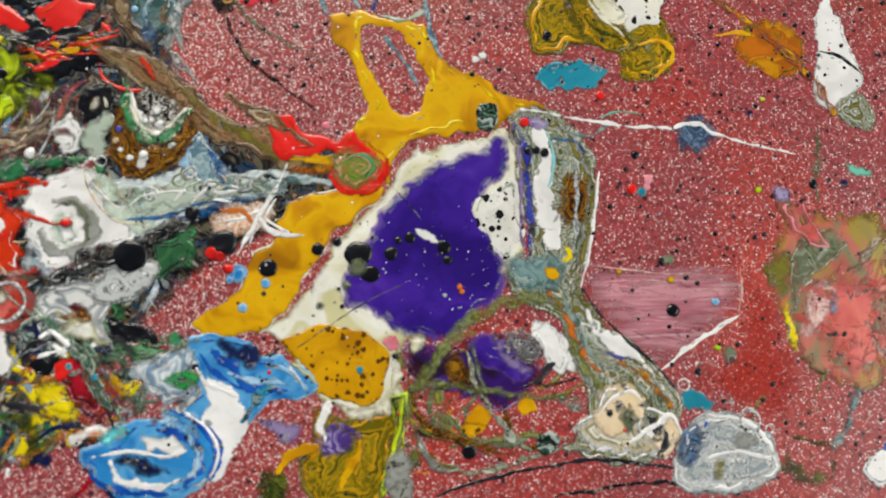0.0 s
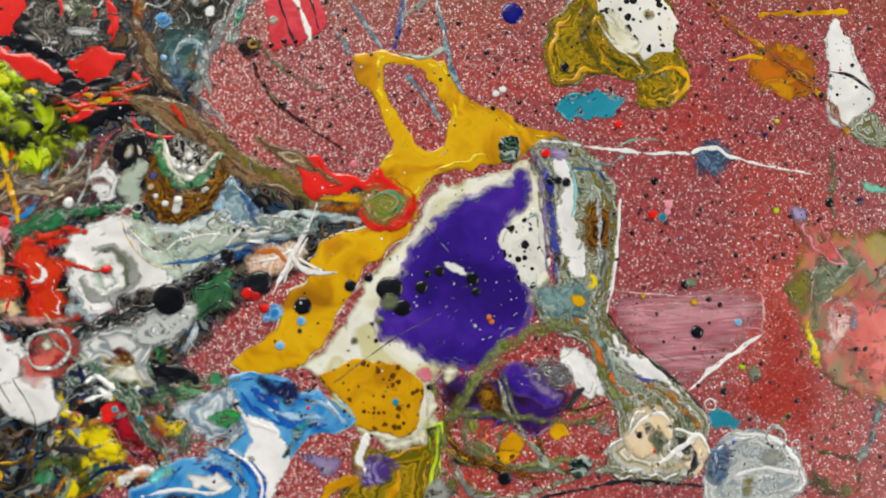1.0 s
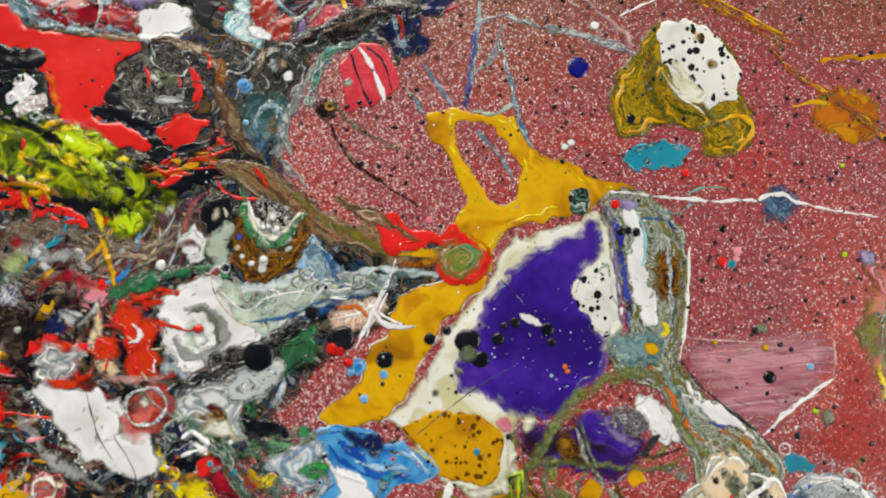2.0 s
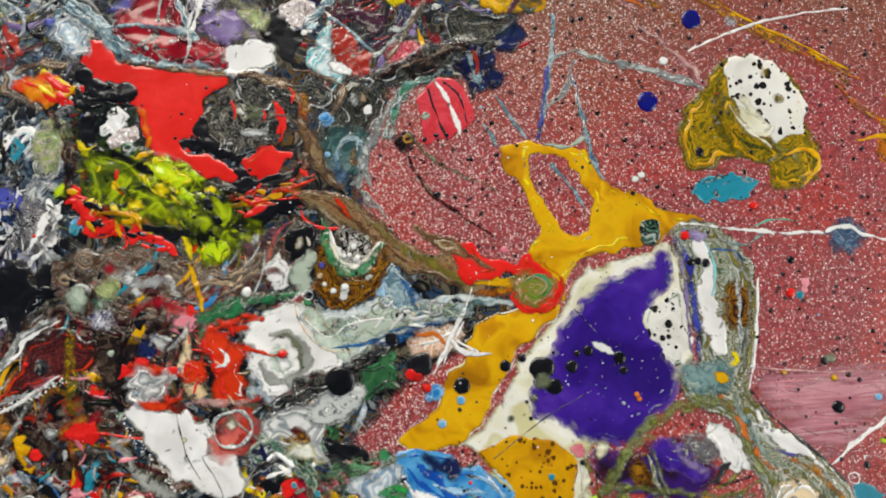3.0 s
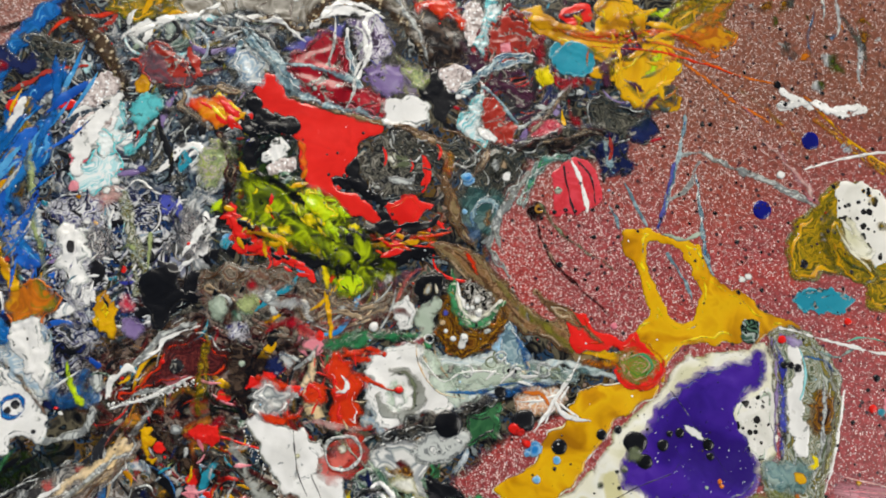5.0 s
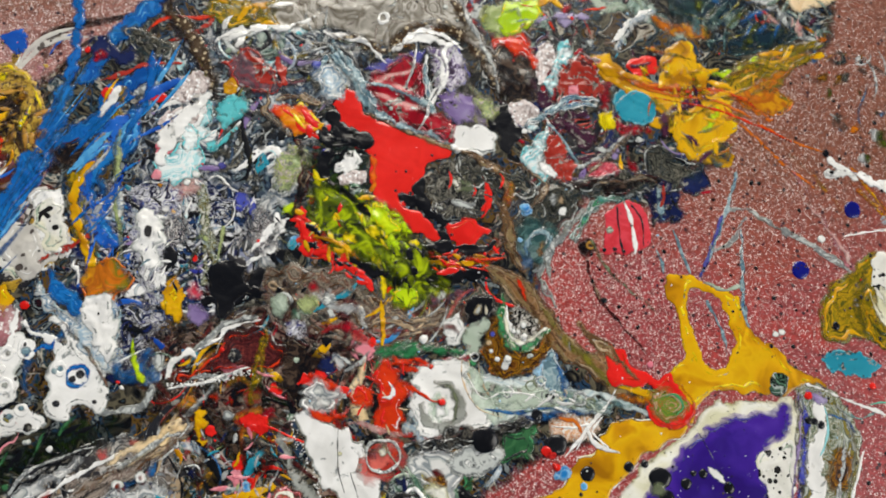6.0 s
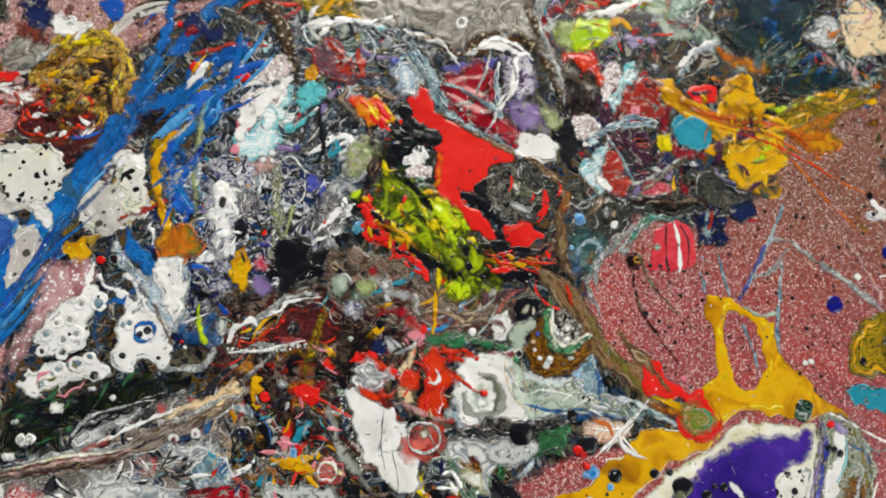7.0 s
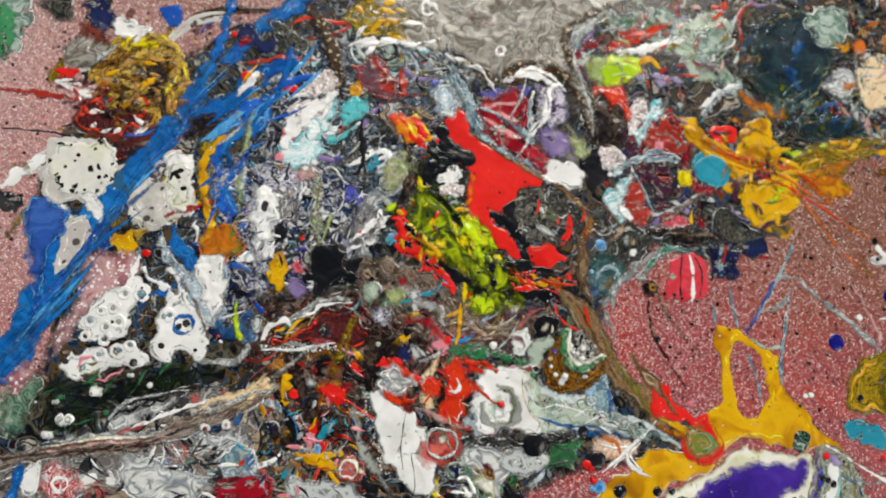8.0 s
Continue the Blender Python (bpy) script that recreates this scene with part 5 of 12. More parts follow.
base = strand("olive_green", 0.5, [0.50, 1.01, 0.84, 0.67], [(8.4, -58.5), (18.5, -57), (28.8, -55), (46.1, -55.7)])
base = pool("grey", 0.9, [(-8.3, -60.6), (-4.2, -59.1), (-0.8, -67.2), (-1.6, -73.6), (-8.2, -73.4), (-9.9, -67)])
base = strand("grey_olive", 0.9, [0.67, 1.00, 1.34, 1.17, 1.00, 1.67], [(-0.9, -52.6), (2.5, -60.8), (8.3, -64.5), (21.8, -65.4), (35.6, -60.5), (51.3, -58.3)])
base = strand("charcoal", 0.5, [0.33, 0.66, 0.50, 0.66, 0.50, 0.50], [(5, -72.1), (20.1, -67.6), (37.3, -64.3), (54.7, -62.5), (72.3, -64.4), (90, -67.3)])
base = strand("charcoal", 0.6, [0.34, 0.67, 0.51, 0.84, 0.51], [(40.5, -72.9), (54.4, -71.2), (68.5, -69.4), (86.3, -70.5), (102.3, -74.2)])
base = pool("bead_green", 2.4, [(35.3, -58), (37.1, -54.4), (40.9, -53.5), (43, -55.7), (41.7, -59), (38.2, -61.1)], name="paint_blob")
base = pool("peach_grey", 0.9, [(46.2, -53.2), (51.5, -49.1), (57.9, -41.5), (64.2, -39.9), (69.4, -45.9), (68.2, -53.5), (74.3, -58.6), (75.9, -62.8), (65.3, -61.8), (53, -60)])
base = pool("lace", 1.4, [(80.8, -53.6), (89.2, -48.3), (98.3, -48.4), (107.3, -52.3), (112.4, -59.2), (112.9, -66), (106.1, -71.8), (93.3, -74), (80.8, -72.1), (77.6, -65.4), (78.8, -58.7)], rims=(("grey", 0.9, 0.4), ("white", 2.4, 0.5), ("grey", 4.2, 0.4),))
pool("blue_grey", 0.4, [(80.7, -54.5), (87.2, -52), (88.7, -58.8), (82.9, -65.5), (79.1, -62)], name="patch", parent=base)
strand("white", 0.5, [0.52, 0.87, 0.87, 0.52], [(89.1, -49.5), (101.8, -51.3), (109.7, -59.1), (111.1, -66)], name="streak", parent=base)
strand("white", 0.4, [0.52, 0.69, 0.52], [(89.4, -62.2), (99.5, -60.7), (110.3, -63.4)], name="streak", parent=base)
pool("olive", 0.4, [(91.1, -63.9), (95.7, -62.7), (93.6, -69), (90.9, -68.6)], name="patch", parent=base)
pool("grey", 0.3, [(97.9, -55.6), (104.4, -54.8), (106, -58.2), (101.3, -60.7), (97.7, -59)], name="patch", parent=base)
base = pool("teal", 0.8, [(81.3, -42.6), (85.9, -41.7), (92.1, -45.2), (92.9, -47.3), (86.5, -48.3), (81.7, -46)])
ring("white", 0.5, 82.6, -40.3, 1.93, 0.26, name="ring", parent=base)
base = pool("olive_dark", 0.8, [(115.1, -60.9), (121.2, -66.1), (128.5, -68), (125.5, -71.6), (117.2, -70.8), (112.9, -66)])
base = strand("olive_dark", 0.7, [0.70, 1.06, 0.88, 1.23], [(116.4, -55.8), (125.5, -58.5), (130.9, -61.2), (129.3, -69.7)])
base = strand("teal_grey", 0.9, [1.62, 1.44, 1.62, 0.90], [(140.1, -41.2), (137.5, -49.1), (134.1, -56), (130.9, -61.2)])
base = strand("olive_green", 0.8, [1.41, 0.88, 0.35], [(108.8, -43.6), (105.7, -47.9), (104.6, -51.4)])
base = strand("olive_green", 0.7, [1.08, 0.54, 0.36, 0.36], [(130, -35.9), (126.7, -42), (122.3, -50.7), (119.1, -55.8)])
base = pool("white", 2.0, [(140, -64.7), (146.2, -59.7), (153.8, -59.8), (154.8, -70.2), (145.1, -71.7), (140.6, -69)], name="paint_blob")
pool("cobalt", 0.6, [(146.2, -59.7), (154.3, -54.6), (155.5, -61.5), (149.7, -62.3)], name="patch", parent=base)
# blue fish-shaped pool
base = pool("sky", 1.6, [(-69.1, -27), (-61.5, -24.7), (-51.4, -26), (-45.1, -30.7), (-39.4, -31.7), (-32.7, -35.1), (-29.4, -40.9), (-34.9, -43.5), (-42.7, -45), (-47.7, -49.6), (-52.4, -53.6), (-56.1, -59.9), (-59.8, -66.4), (-67.4, -71.2), (-81.3, -71.8), (-89.1, -68.9), (-94, -63.1), (-95.9, -57.7), (-89.9, -54.7), (-81, -48.5), (-71.6, -47.8), (-65.7, -40.6), (-65.2, -32.6)], rims=(("sky_light", 1.2, 0.3), ("cobalt", 2.6, 0.5),))
strand("white", 0.7, [1.64, 4.27, 5.58, 4.60, 2.63], [(-62.3, -37.8), (-56.7, -44.7), (-56.4, -51.9), (-59.3, -59.8), (-63.7, -66)], name="streak", parent=base)
strand("cobalt", 0.7, [0.81, 1.78, 2.10, 1.94, 1.29], [(-76.2, -51.7), (-68.2, -53.4), (-62.5, -58.2), (-62.2, -64.5), (-68.3, -68.7)], name="streak", parent=base)
strand("sky_light", 0.6, [1.30, 1.95, 1.95, 1.30], [(-74.8, -47.8), (-66.8, -49.4), (-60.2, -56.6), (-60.7, -64.5)], name="streak", parent=base)
pool("white", 0.6, [(-81.4, -55.6), (-77.7, -52.5), (-71.4, -53.3), (-67.8, -56.5), (-67.2, -59.7), (-71.1, -59.9), (-77.4, -58)], name="patch", parent=base)
pool("navy", 0.5, [(-86.6, -59.7), (-78.9, -58.7), (-72.5, -62.7), (-70.9, -64.3), (-77, -65), (-84.1, -62.2)], name="patch", parent=base)
strand("white", 0.6, [0.96, 1.44, 1.44, 0.96], [(-88.1, -60.1), (-84.7, -65.6), (-76.9, -67.6), (-67.6, -66.7)], name="streak", parent=base)
strand("cobalt", 0.6, [0.99, 1.98, 1.98, 1.16], [(-61.3, -29.6), (-54.7, -34.2), (-49.7, -39.1), (-39.9, -40.8)], name="streak", parent=base)
strand("navy", 0.5, [1.65, 2.98, 1.99], [(-59, -27.7), (-52.4, -31), (-48.2, -34.3)], name="streak", parent=base)
strand("teal", 0.5, [0.83, 1.49, 0.66], [(-43.2, -39.2), (-47.1, -43.2), (-51.7, -50.4)], name="streak", parent=base)
pool("cream", 0.6, [(-38.9, -32), (-32.7, -35.6), (-29.8, -39.6), (-32.6, -37.6)], name="patch", parent=base)
strand("white", 0.5, [0.67, 1.00, 0.67], [(-39.3, -32.7), (-36.8, -36.8), (-34.2, -39.6)], name="streak", parent=base)
strand("sky_light", 0.4, [0.49, 0.81, 0.81, 0.49], [(-71.5, -49.9), (-64.3, -53.4), (-59.3, -60.6), (-60.6, -66.8)], name="streak", parent=base)
strand("cobalt", 0.4, [0.65, 0.98, 0.98, 0.65], [(-65.3, -48.7), (-59.1, -53.5), (-57.2, -59.8), (-59.8, -66.1)], name="streak", parent=base)
strand("white", 0.4, [0.32, 0.64, 0.64, 0.48], [(-92.7, -59.3), (-82, -57.9), (-72.7, -59.3), (-66.4, -58.1)], name="streak", parent=base)
strand("cobalt", 0.4, [0.48, 1.12, 1.27, 0.96], [(-94.1, -61.6), (-90, -66.3), (-81.4, -69.1), (-70.6, -69.7)], name="streak", parent=base)
strand("sky_light", 0.4, [0.66, 1.15, 0.99], [(-56.3, -35.9), (-48.1, -38.3), (-38.3, -39.2)], name="streak", parent=base)
strand("white", 0.4, [0.33, 0.66, 0.49], [(-65.1, -34.2), (-60.9, -39.1), (-52.8, -42.4)], name="streak", parent=base)
strand("sky_light", 0.4, [0.50, 0.83, 0.66], [(-45, -33.5), (-38.4, -35.9), (-32.6, -40.9)], name="streak", parent=base)
strand("cobalt", 0.4, [0.49, 0.82, 0.49], [(-64.5, -30.1), (-59.5, -35.8), (-52.1, -40.7)], name="streak", parent=base)
base = pool("white_blue", 0.9, [(-84, -35.7), (-77.3, -29.3), (-67.8, -27.7), (-65.2, -32.6), (-64.9, -40.7), (-70.2, -45.4), (-77.4, -42.2), (-81.5, -38.9)])
pool("green", 0.5, [(-72.2, -35.8), (-66.7, -35), (-64.1, -39), (-67.2, -41), (-71.2, -40.6)], name="patch", parent=base)
base = strand("olive_grey", 0.8, [0.65, 0.82, 0.65], [(-83.4, -32.5), (-72.5, -29.3), (-64.7, -26)])
base = pool("green_mix", 0.8, [(-90.7, -29.3), (-82.2, -26.8), (-74.3, -26), (-75.6, -30.9), (-81.9, -32.5), (-85.7, -34.9), (-89.7, -32.5)])
base = pool("crimson_mix", 1.2, [(-104.4, -32.4), (-97.7, -29.2), (-91.3, -32.5), (-86.1, -40.5), (-87.2, -48.4), (-93.3, -49.9), (-100, -42)])
base = strand("green_grey", 1.2, [0.97, 1.30, 1.30, 0.97], [(-107.5, -21.2), (-99.2, -29.2), (-92.4, -38.9), (-87.3, -46.8)])
base = pool("yellow_mix", 1.1, [(-108.6, -38.8), (-103.3, -37.2), (-99.1, -43.6), (-96.5, -48.3), (-101, -49.8), (-105.7, -47.4)])
base = strand("green_grey", 0.9, [0.81, 1.29, 1.45, 0.97], [(-116.5, -24.4), (-106.1, -19.6), (-96.2, -27.6), (-91.1, -35.7)])
base = strand("orange_mix", 0.9, [0.79, 1.26, 1.26, 0.63], [(-110.7, -62.1), (-105.1, -56), (-99.2, -53), (-91.5, -53.8)])
base = strand("white", 0.8, [1.28, 1.91, 1.59], [(-99, -56.1), (-94.6, -53), (-88.6, -51.5)])
base = pool("olive_dark", 0.9, [(-46.4, -64.8), (-40.9, -63.3), (-36.7, -68.1), (-37.4, -74.4), (-45.3, -74.2)])
base = strand("mustard", 0.9, [1.48, 1.65, 1.32], [(-29.7, -57.1), (-37.7, -60.2), (-40.8, -64.9)])
base = pool("lilac", 0.5, [(-47.7, -49.6), (-39.7, -49.7), (-33.9, -53), (-36.2, -57), (-41.1, -55.3)])
# top right pools
base = pool("olive_mustard", 1.3, [(35.2, 85.9), (43.8, 95.3), (51.2, 104.9), (64.5, 106.5), (73.9, 102.2), (80.9, 92.9), (81.4, 78.8), (85, 70.4), (82.4, 60.2), (73.2, 56.2), (65.3, 58.4), (64.1, 66.5), (54.1, 69.1), (39.5, 64.2), (34.1, 73)], rims=(("olive", 1.2, 0.6), ("mustard", 3.0, 0.6),))
pool("white_speck", 0.6, [(53.8, 103.8), (65.6, 106.9), (75.4, 100), (81.4, 88), (79.3, 78.2), (70.7, 75.1), (60.6, 73.2), (55.3, 81.5)], name="patch", parent=base)
strand("olive", 0.5, [1.22, 2.04, 1.83, 1.63], [(51.3, 98.5), (48.9, 83.7), (56, 71.2), (68.4, 73.1)], name="streak", parent=base)
strand("olive", 0.5, [1.00, 1.61, 1.41], [(68.4, 73.1), (76.2, 68.9), (77.3, 60.7)], name="streak", parent=base)
strand("cream", 0.4, [1.02, 2.03, 1.22], [(57.9, 92), (63.3, 83.6), (65.7, 76.2)], name="streak", parent=base)
base = pool("teal", 0.7, [(38.3, 59.5), (47.2, 64.1), (61.2, 61.9), (57.5, 55.8), (46.6, 53.3), (37.3, 55.5)])
base = pool("mustard_orange", 1.0, [(104.4, 73.5), (111.2, 80.6), (119.4, 81.2), (129.2, 76.6), (130, 65.5), (121.6, 59.1), (115.7, 60.3), (106.2, 66.5)])
base = pool("white", 1.5, [(136, 86.9), (140.5, 90), (144.4, 79.7), (150.3, 62.4), (147.5, 56.4), (138.4, 48.5), (133.2, 53.1), (132.5, 65.5)])
pool("grey_olive", 0.5, [(138.8, 51.4), (147.5, 56.4), (153.3, 52.3), (152.2, 43.4), (142.2, 45.5)], name="patch", parent=base)
strand("charcoal", 0.3, [0.39, 0.58, 0.39], [(134.7, 70.5), (142.7, 68.5), (150.7, 61.8)], name="streak", parent=base)
base = strand("plum_orange", 1.0, [0.97, 1.55, 1.75, 1.75, 1.36], [(92.2, 95.7), (105.3, 83.2), (118.6, 73.1), (130.8, 62.5), (138.4, 48.5)])
base = strand("mustard", 0.7, [0.58, 0.96, 0.58], [(98.5, 74.5), (106.6, 75.5), (112.6, 74.5)])
base = strand("mustard", 0.8, [0.78, 1.17, 0.97], [(110.1, 90.8), (126.6, 91.5), (143.3, 92.1)])
base = strand("olive_grey", 0.7, [0.77, 1.73, 1.34, 0.77], [(131.8, 43.6), (132.6, 35.7), (130.7, 26), (130.7, 18.3)])
base = pool("salmon_olive", 1.4, [(114.9, 22.1), (119.7, 24.3), (124, 17.5), (130.7, 14.5), (140.7, 14.3), (154.3, 10.2), (148.2, -40), (128.9, -37.4), (122, -33.1), (117.4, -21), (111.7, -10.3), (111.3, -0.5), (118.2, 9.1)], rims=(("olive", 0.8, 0.7),))
pool("salmon", 0.6, [(116.4, 20.5), (120.9, 16.6), (125.1, 8.9), (133.6, 5), (129, -0.6), (121.7, 5.2)], name="patch", parent=base)
pool("salmon", 0.7, [(126.2, -8), (136.5, -4.5), (151.8, -10.6), (148.4, -38.2), (133.2, -33.9), (124.8, -20.9)], name="patch", parent=base)
pool("olive", 0.4, [(112.1, -2), (119.6, 3.4), (121.5, -6), (117.8, -13.3), (112.4, -9.4)], name="patch", parent=base)
strand("grey", 0.5, [0.93, 1.68, 0.93], [(132.3, -6.3), (129.4, -15.5), (123.5, -24.5)], name="streak", parent=base)
strand("yellow", 0.5, [1.11, 1.67, 1.11], [(117.8, -13.3), (118.8, -22.5), (120, -29.8)], name="streak", parent=base)
base = pool("mint", 0.8, [(141.6, 31.7), (150.6, 29.6), (150.2, 26.7), (143.3, 28.2)], name="paint_blob")
base = strand("white", 0.6, [0.55, 0.74, 0.92, 0.55], [(32.4, 46.4), (49.4, 44.7), (64.5, 42.3), (82.9, 42.1)])
base = pool("blue_grey", 1.8, [(82.8, 41.1), (86.1, 45.5), (91.7, 46.9), (96.8, 43.5), (97.3, 38.5), (93, 33.9), (87.1, 33.6), (83.4, 36.3)], name="paint_blob")
base = strand("white", 0.5, [0.75, 0.75, 0.56, 0.38], [(82.9, 42.1), (90.9, 43.6), (99.4, 39.6), (124.7, 34.3)])
base = strand("teal_grey", 0.5, [0.56, 0.74, 0.56], [(47.2, 39.6), (54.7, 38.6), (60.7, 42.3)])
base = strand("mint", 0.4, [0.37, 0.37, 0.37], [(58, 44.6), (64.8, 47.1), (74.4, 46)])
# yellow cross and top strip
base = pool("mustard", 1.3, [(-46.6, 165.1), (-41.8, 174.4), (-35.8, 173.9), (-29.1, 167.6), (-22, 167.9), (-24.7, 159.6), (-13.7, 156.9), (-11.5, 146), (-16.5, 137.6), (-7.6, 130.8), (-11.7, 125.1), (-22, 124.2), (-29, 125.2), (-35.8, 133.5), (-44, 134.3), (-45.6, 137.6), (-34.8, 144.9), (-40.2, 151.2)])
strand("orange", 0.6, [0.91, 1.60, 1.60, 1.14], [(-71.1, 154.7), (-57, 153.9), (-40.4, 152.4), (-24, 153.4)], name="streak", parent=base)
strand("plum", 0.5, [1.14, 2.06, 1.37], [(-27.3, 151.4), (-36.8, 142), (-39.3, 134)], name="streak", parent=base)
pool("lime", 0.5, [(-22.5, 150), (-17.6, 148.5), (-20.2, 139.3), (-23.4, 137.3)], name="patch", parent=base)
base = pool("olive_mustard", 1.0, [(-21, 157.9), (-14.1, 172.2), (1.7, 183.4), (18.7, 184.5), (9.7, 174.7), (5.6, 166.1), (-4, 166.6), (-0.9, 159.6), (-12.3, 154.6)])
pool("brown_gold", 0.5, [(-14.1, 172.2), (-2.6, 177.3), (-4.3, 170.4), (-12.4, 167.4)], name="patch", parent=base)
base = pool("mustard_orange", 1.0, [(-12.6, 157.1), (-1.5, 165.9), (9.4, 164.4), (13.3, 160.1), (6.7, 153.6), (-2.6, 151.7)])
base = pool("teal", 1.0, [(-62.8, 145.2), (-56.3, 149), (-48.1, 148.3), (-43.9, 142.9), (-46.6, 136.9), (-54.4, 134.6), (-60.7, 138.2)])
base = pool("crimson", 0.9, [(-70.3, 148.6), (-63.6, 151.2), (-64.9, 143.5), (-60.4, 135.8), (-52, 133.8), (-60.7, 129.6), (-66.9, 133.2)])
base = pool("red", 0.9, [(-60.1, 159.6), (-52.6, 165.1), (-47.3, 161.1), (-48, 157.1), (-57.2, 155.7)])
base = strand("orange", 0.7, [0.46, 0.92, 0.92, 0.69], [(-16.7, 151.2), (-1.7, 141.9), (13.2, 132.7), (27.7, 125.9)])
base = strand("white", 1.0, [1.37, 1.83, 1.37, 1.83, 2.05], [(31.4, 140.1), (38.8, 136.7), (48.3, 134.5), (55.3, 135.9), (62.3, 139.1)])
base = strand("plum_orange", 0.8, [0.68, 1.13, 0.91], [(43.9, 130.4), (58.5, 120.1), (72.9, 111.1)])
base = pool("black", 1.8, [(27, 142.9), (29.2, 144.6), (30.8, 142.5), (29.1, 140.4)], name="paint_blob")
base = pool("white", 1.2, [(29, 134.7), (34, 137), (37.7, 134.8), (34.4, 131.7), (30.1, 131.8)], name="paint_blob")
base = pool("midnight", 1.6, [(-55.7, 221.5), (-42.3, 236.6), (-27.8, 238.9), (-16.2, 224.9), (-12.5, 207.2), (-19.6, 191), (-35.4, 185), (-49.4, 192.3)])
pool("mint_grey", 0.5, [(-32, 188.2), (-26, 192.7), (-25.2, 185.2), (-29.7, 183.7)], name="patch", parent=base)
pool("mint_grey", 0.5, [(-23.5, 193.9), (-16.6, 195.7), (-16.3, 189.5), (-20.1, 187.7)], name="patch", parent=base)
base = pool("mint_grey", 0.9, [(-32.2, 243.5), (-15.4, 248.6), (-13, 229.7), (-20, 232.9)])
base = pool("orange", 1.2, [(-8.1, 233.8), (-3.2, 238), (0.2, 231.3), (-5.1, 228.7)], name="paint_blob")
ring("red_orange", 1.2, -5.7, 196.8, 2.67, 0.80)
base = pool("midnight", 1.0, [(-27.8, 179.3), (-8.5, 193.3), (8.7, 195.3), (8, 187.2), (-12.2, 176), (-23.2, 173.8)])
base = pool("mustard", 1.0, [(-77.6, 155.4), (-68.7, 162.7), (-61.2, 157.2), (-45.4, 152.7), (-35.9, 149.7), (-35.9, 140.8), (-50.7, 142.7), (-67.2, 149.8)])
base = pool("brick", 1.0, [(-87.5, 143.1), (-83.4, 155.6), (-72, 159.6), (-69.6, 148.6), (-74.7, 138.8), (-82.7, 133.6)])
pool("pink", 0.5, [(-83.4, 143.6), (-79, 144.8), (-76.9, 138.6), (-80.6, 138.1)], name="patch", parent=base)
base = pool("aqua_white", 1.0, [(-92.3, 140.8), (-90.7, 152.1), (-87.8, 164.2), (-85.7, 162.1), (-87.3, 150.7), (-88.5, 136.7)])
base = pool("aqua_white", 1.0, [(-94.6, 109.2), (-87.3, 123.2), (-85.1, 119.3), (-85.4, 106.4), (-80.5, 104.4), (-84.8, 101)])
base = pool("brick", 0.9, [(-85.5, 120.6), (-75.8, 117.9), (-75.1, 108.3), (-71.4, 105.7), (-79.7, 102), (-85.1, 109.3)])
base = pool("pink_red", 1.1, [(-66.3, 106.7), (-62, 114.3), (-55.5, 113.9), (-52.4, 110.2), (-63.1, 105.3)])
base = pool("slate", 1.2, [(-93.5, 91.5), (-77.6, 100.1), (-52, 113.2), (-36.3, 116.1), (-29.5, 112.2), (-41.1, 105.5), (-61.4, 100.5), (-77, 90.7)])
base = pool("navy", 1.1, [(-47.2, 115.4), (-33.5, 116), (-27.6, 104.7), (-30, 96.7), (-36.4, 95.2), (-42.7, 106.2)])
base = pool("coral_striped", 1.4, [(-57, 94.7), (-51.1, 101), (-44.3, 100.8), (-37.8, 93.9), (-36.1, 88.5), (-39.8, 82.6), (-49.2, 78), (-56.1, 77.1), (-55.6, 84.7)])
strand("white", 0.4, [0.66, 0.88, 0.88], [(-50.3, 100.2), (-45.5, 92.4), (-41.8, 80.6)], name="streak", parent=base)
strand("charcoal", 0.3, [0.44, 0.44, 0.44], [(-52.9, 97.9), (-50.1, 88.1), (-46.6, 78.5)], name="streak", parent=base)
strand("charcoal", 0.3, [0.44, 0.44, 0.44], [(-47.6, 100.1), (-41.9, 94.3), (-39.4, 84.5)], name="streak", parent=base)
base = strand("teal_green", 1.2, [0.88, 1.76, 1.54, 1.10], [(-50.1, 101.9), (-60.7, 97.5), (-65, 88.5), (-67.6, 80.1)])
base = strand("white_grey", 1.0, [1.09, 1.74, 2.18, 1.53, 1.09], [(-65.7, 93), (-71.8, 81.5), (-77.4, 72.6), (-76.7, 63.8), (-69.5, 52.1)])
base = pool("slate", 1.2, [(-92.4, 79.7), (-90.8, 90.3), (-85.1, 96.1), (-79, 99.6), (-72.1, 98.7), (-67.9, 92.6), (-71.9, 82.6), (-74.9, 73.1), (-79, 64.5), (-86.9, 66.3), (-90.5, 72.3)])
pool("blue_grey", 0.5, [(-83.3, 78.1), (-79.6, 82.3), (-76, 80.7), (-76.3, 75), (-80.3, 73.1)], name="patch", parent=base)
pool("sky", 0.6, [(-90.8, 87.6), (-88.1, 89.7), (-85.6, 87.9), (-86.6, 85), (-89.9, 84.8)], name="patch", parent=base)
ring("white_grey", 0.4, -79.5, 77.8, 4.30, 0.43, name="ring", parent=base)
pool("cream", 0.4, [(-80, 94.8), (-76.3, 96.7), (-74.3, 91.3), (-77.4, 89.5)], name="patch", parent=base)
base = strand("tan_brown", 1.1, [1.30, 1.94, 1.94, 1.30], [(-97.3, 86.7), (-92.9, 76.3), (-89.3, 68), (-83.2, 63.7)])
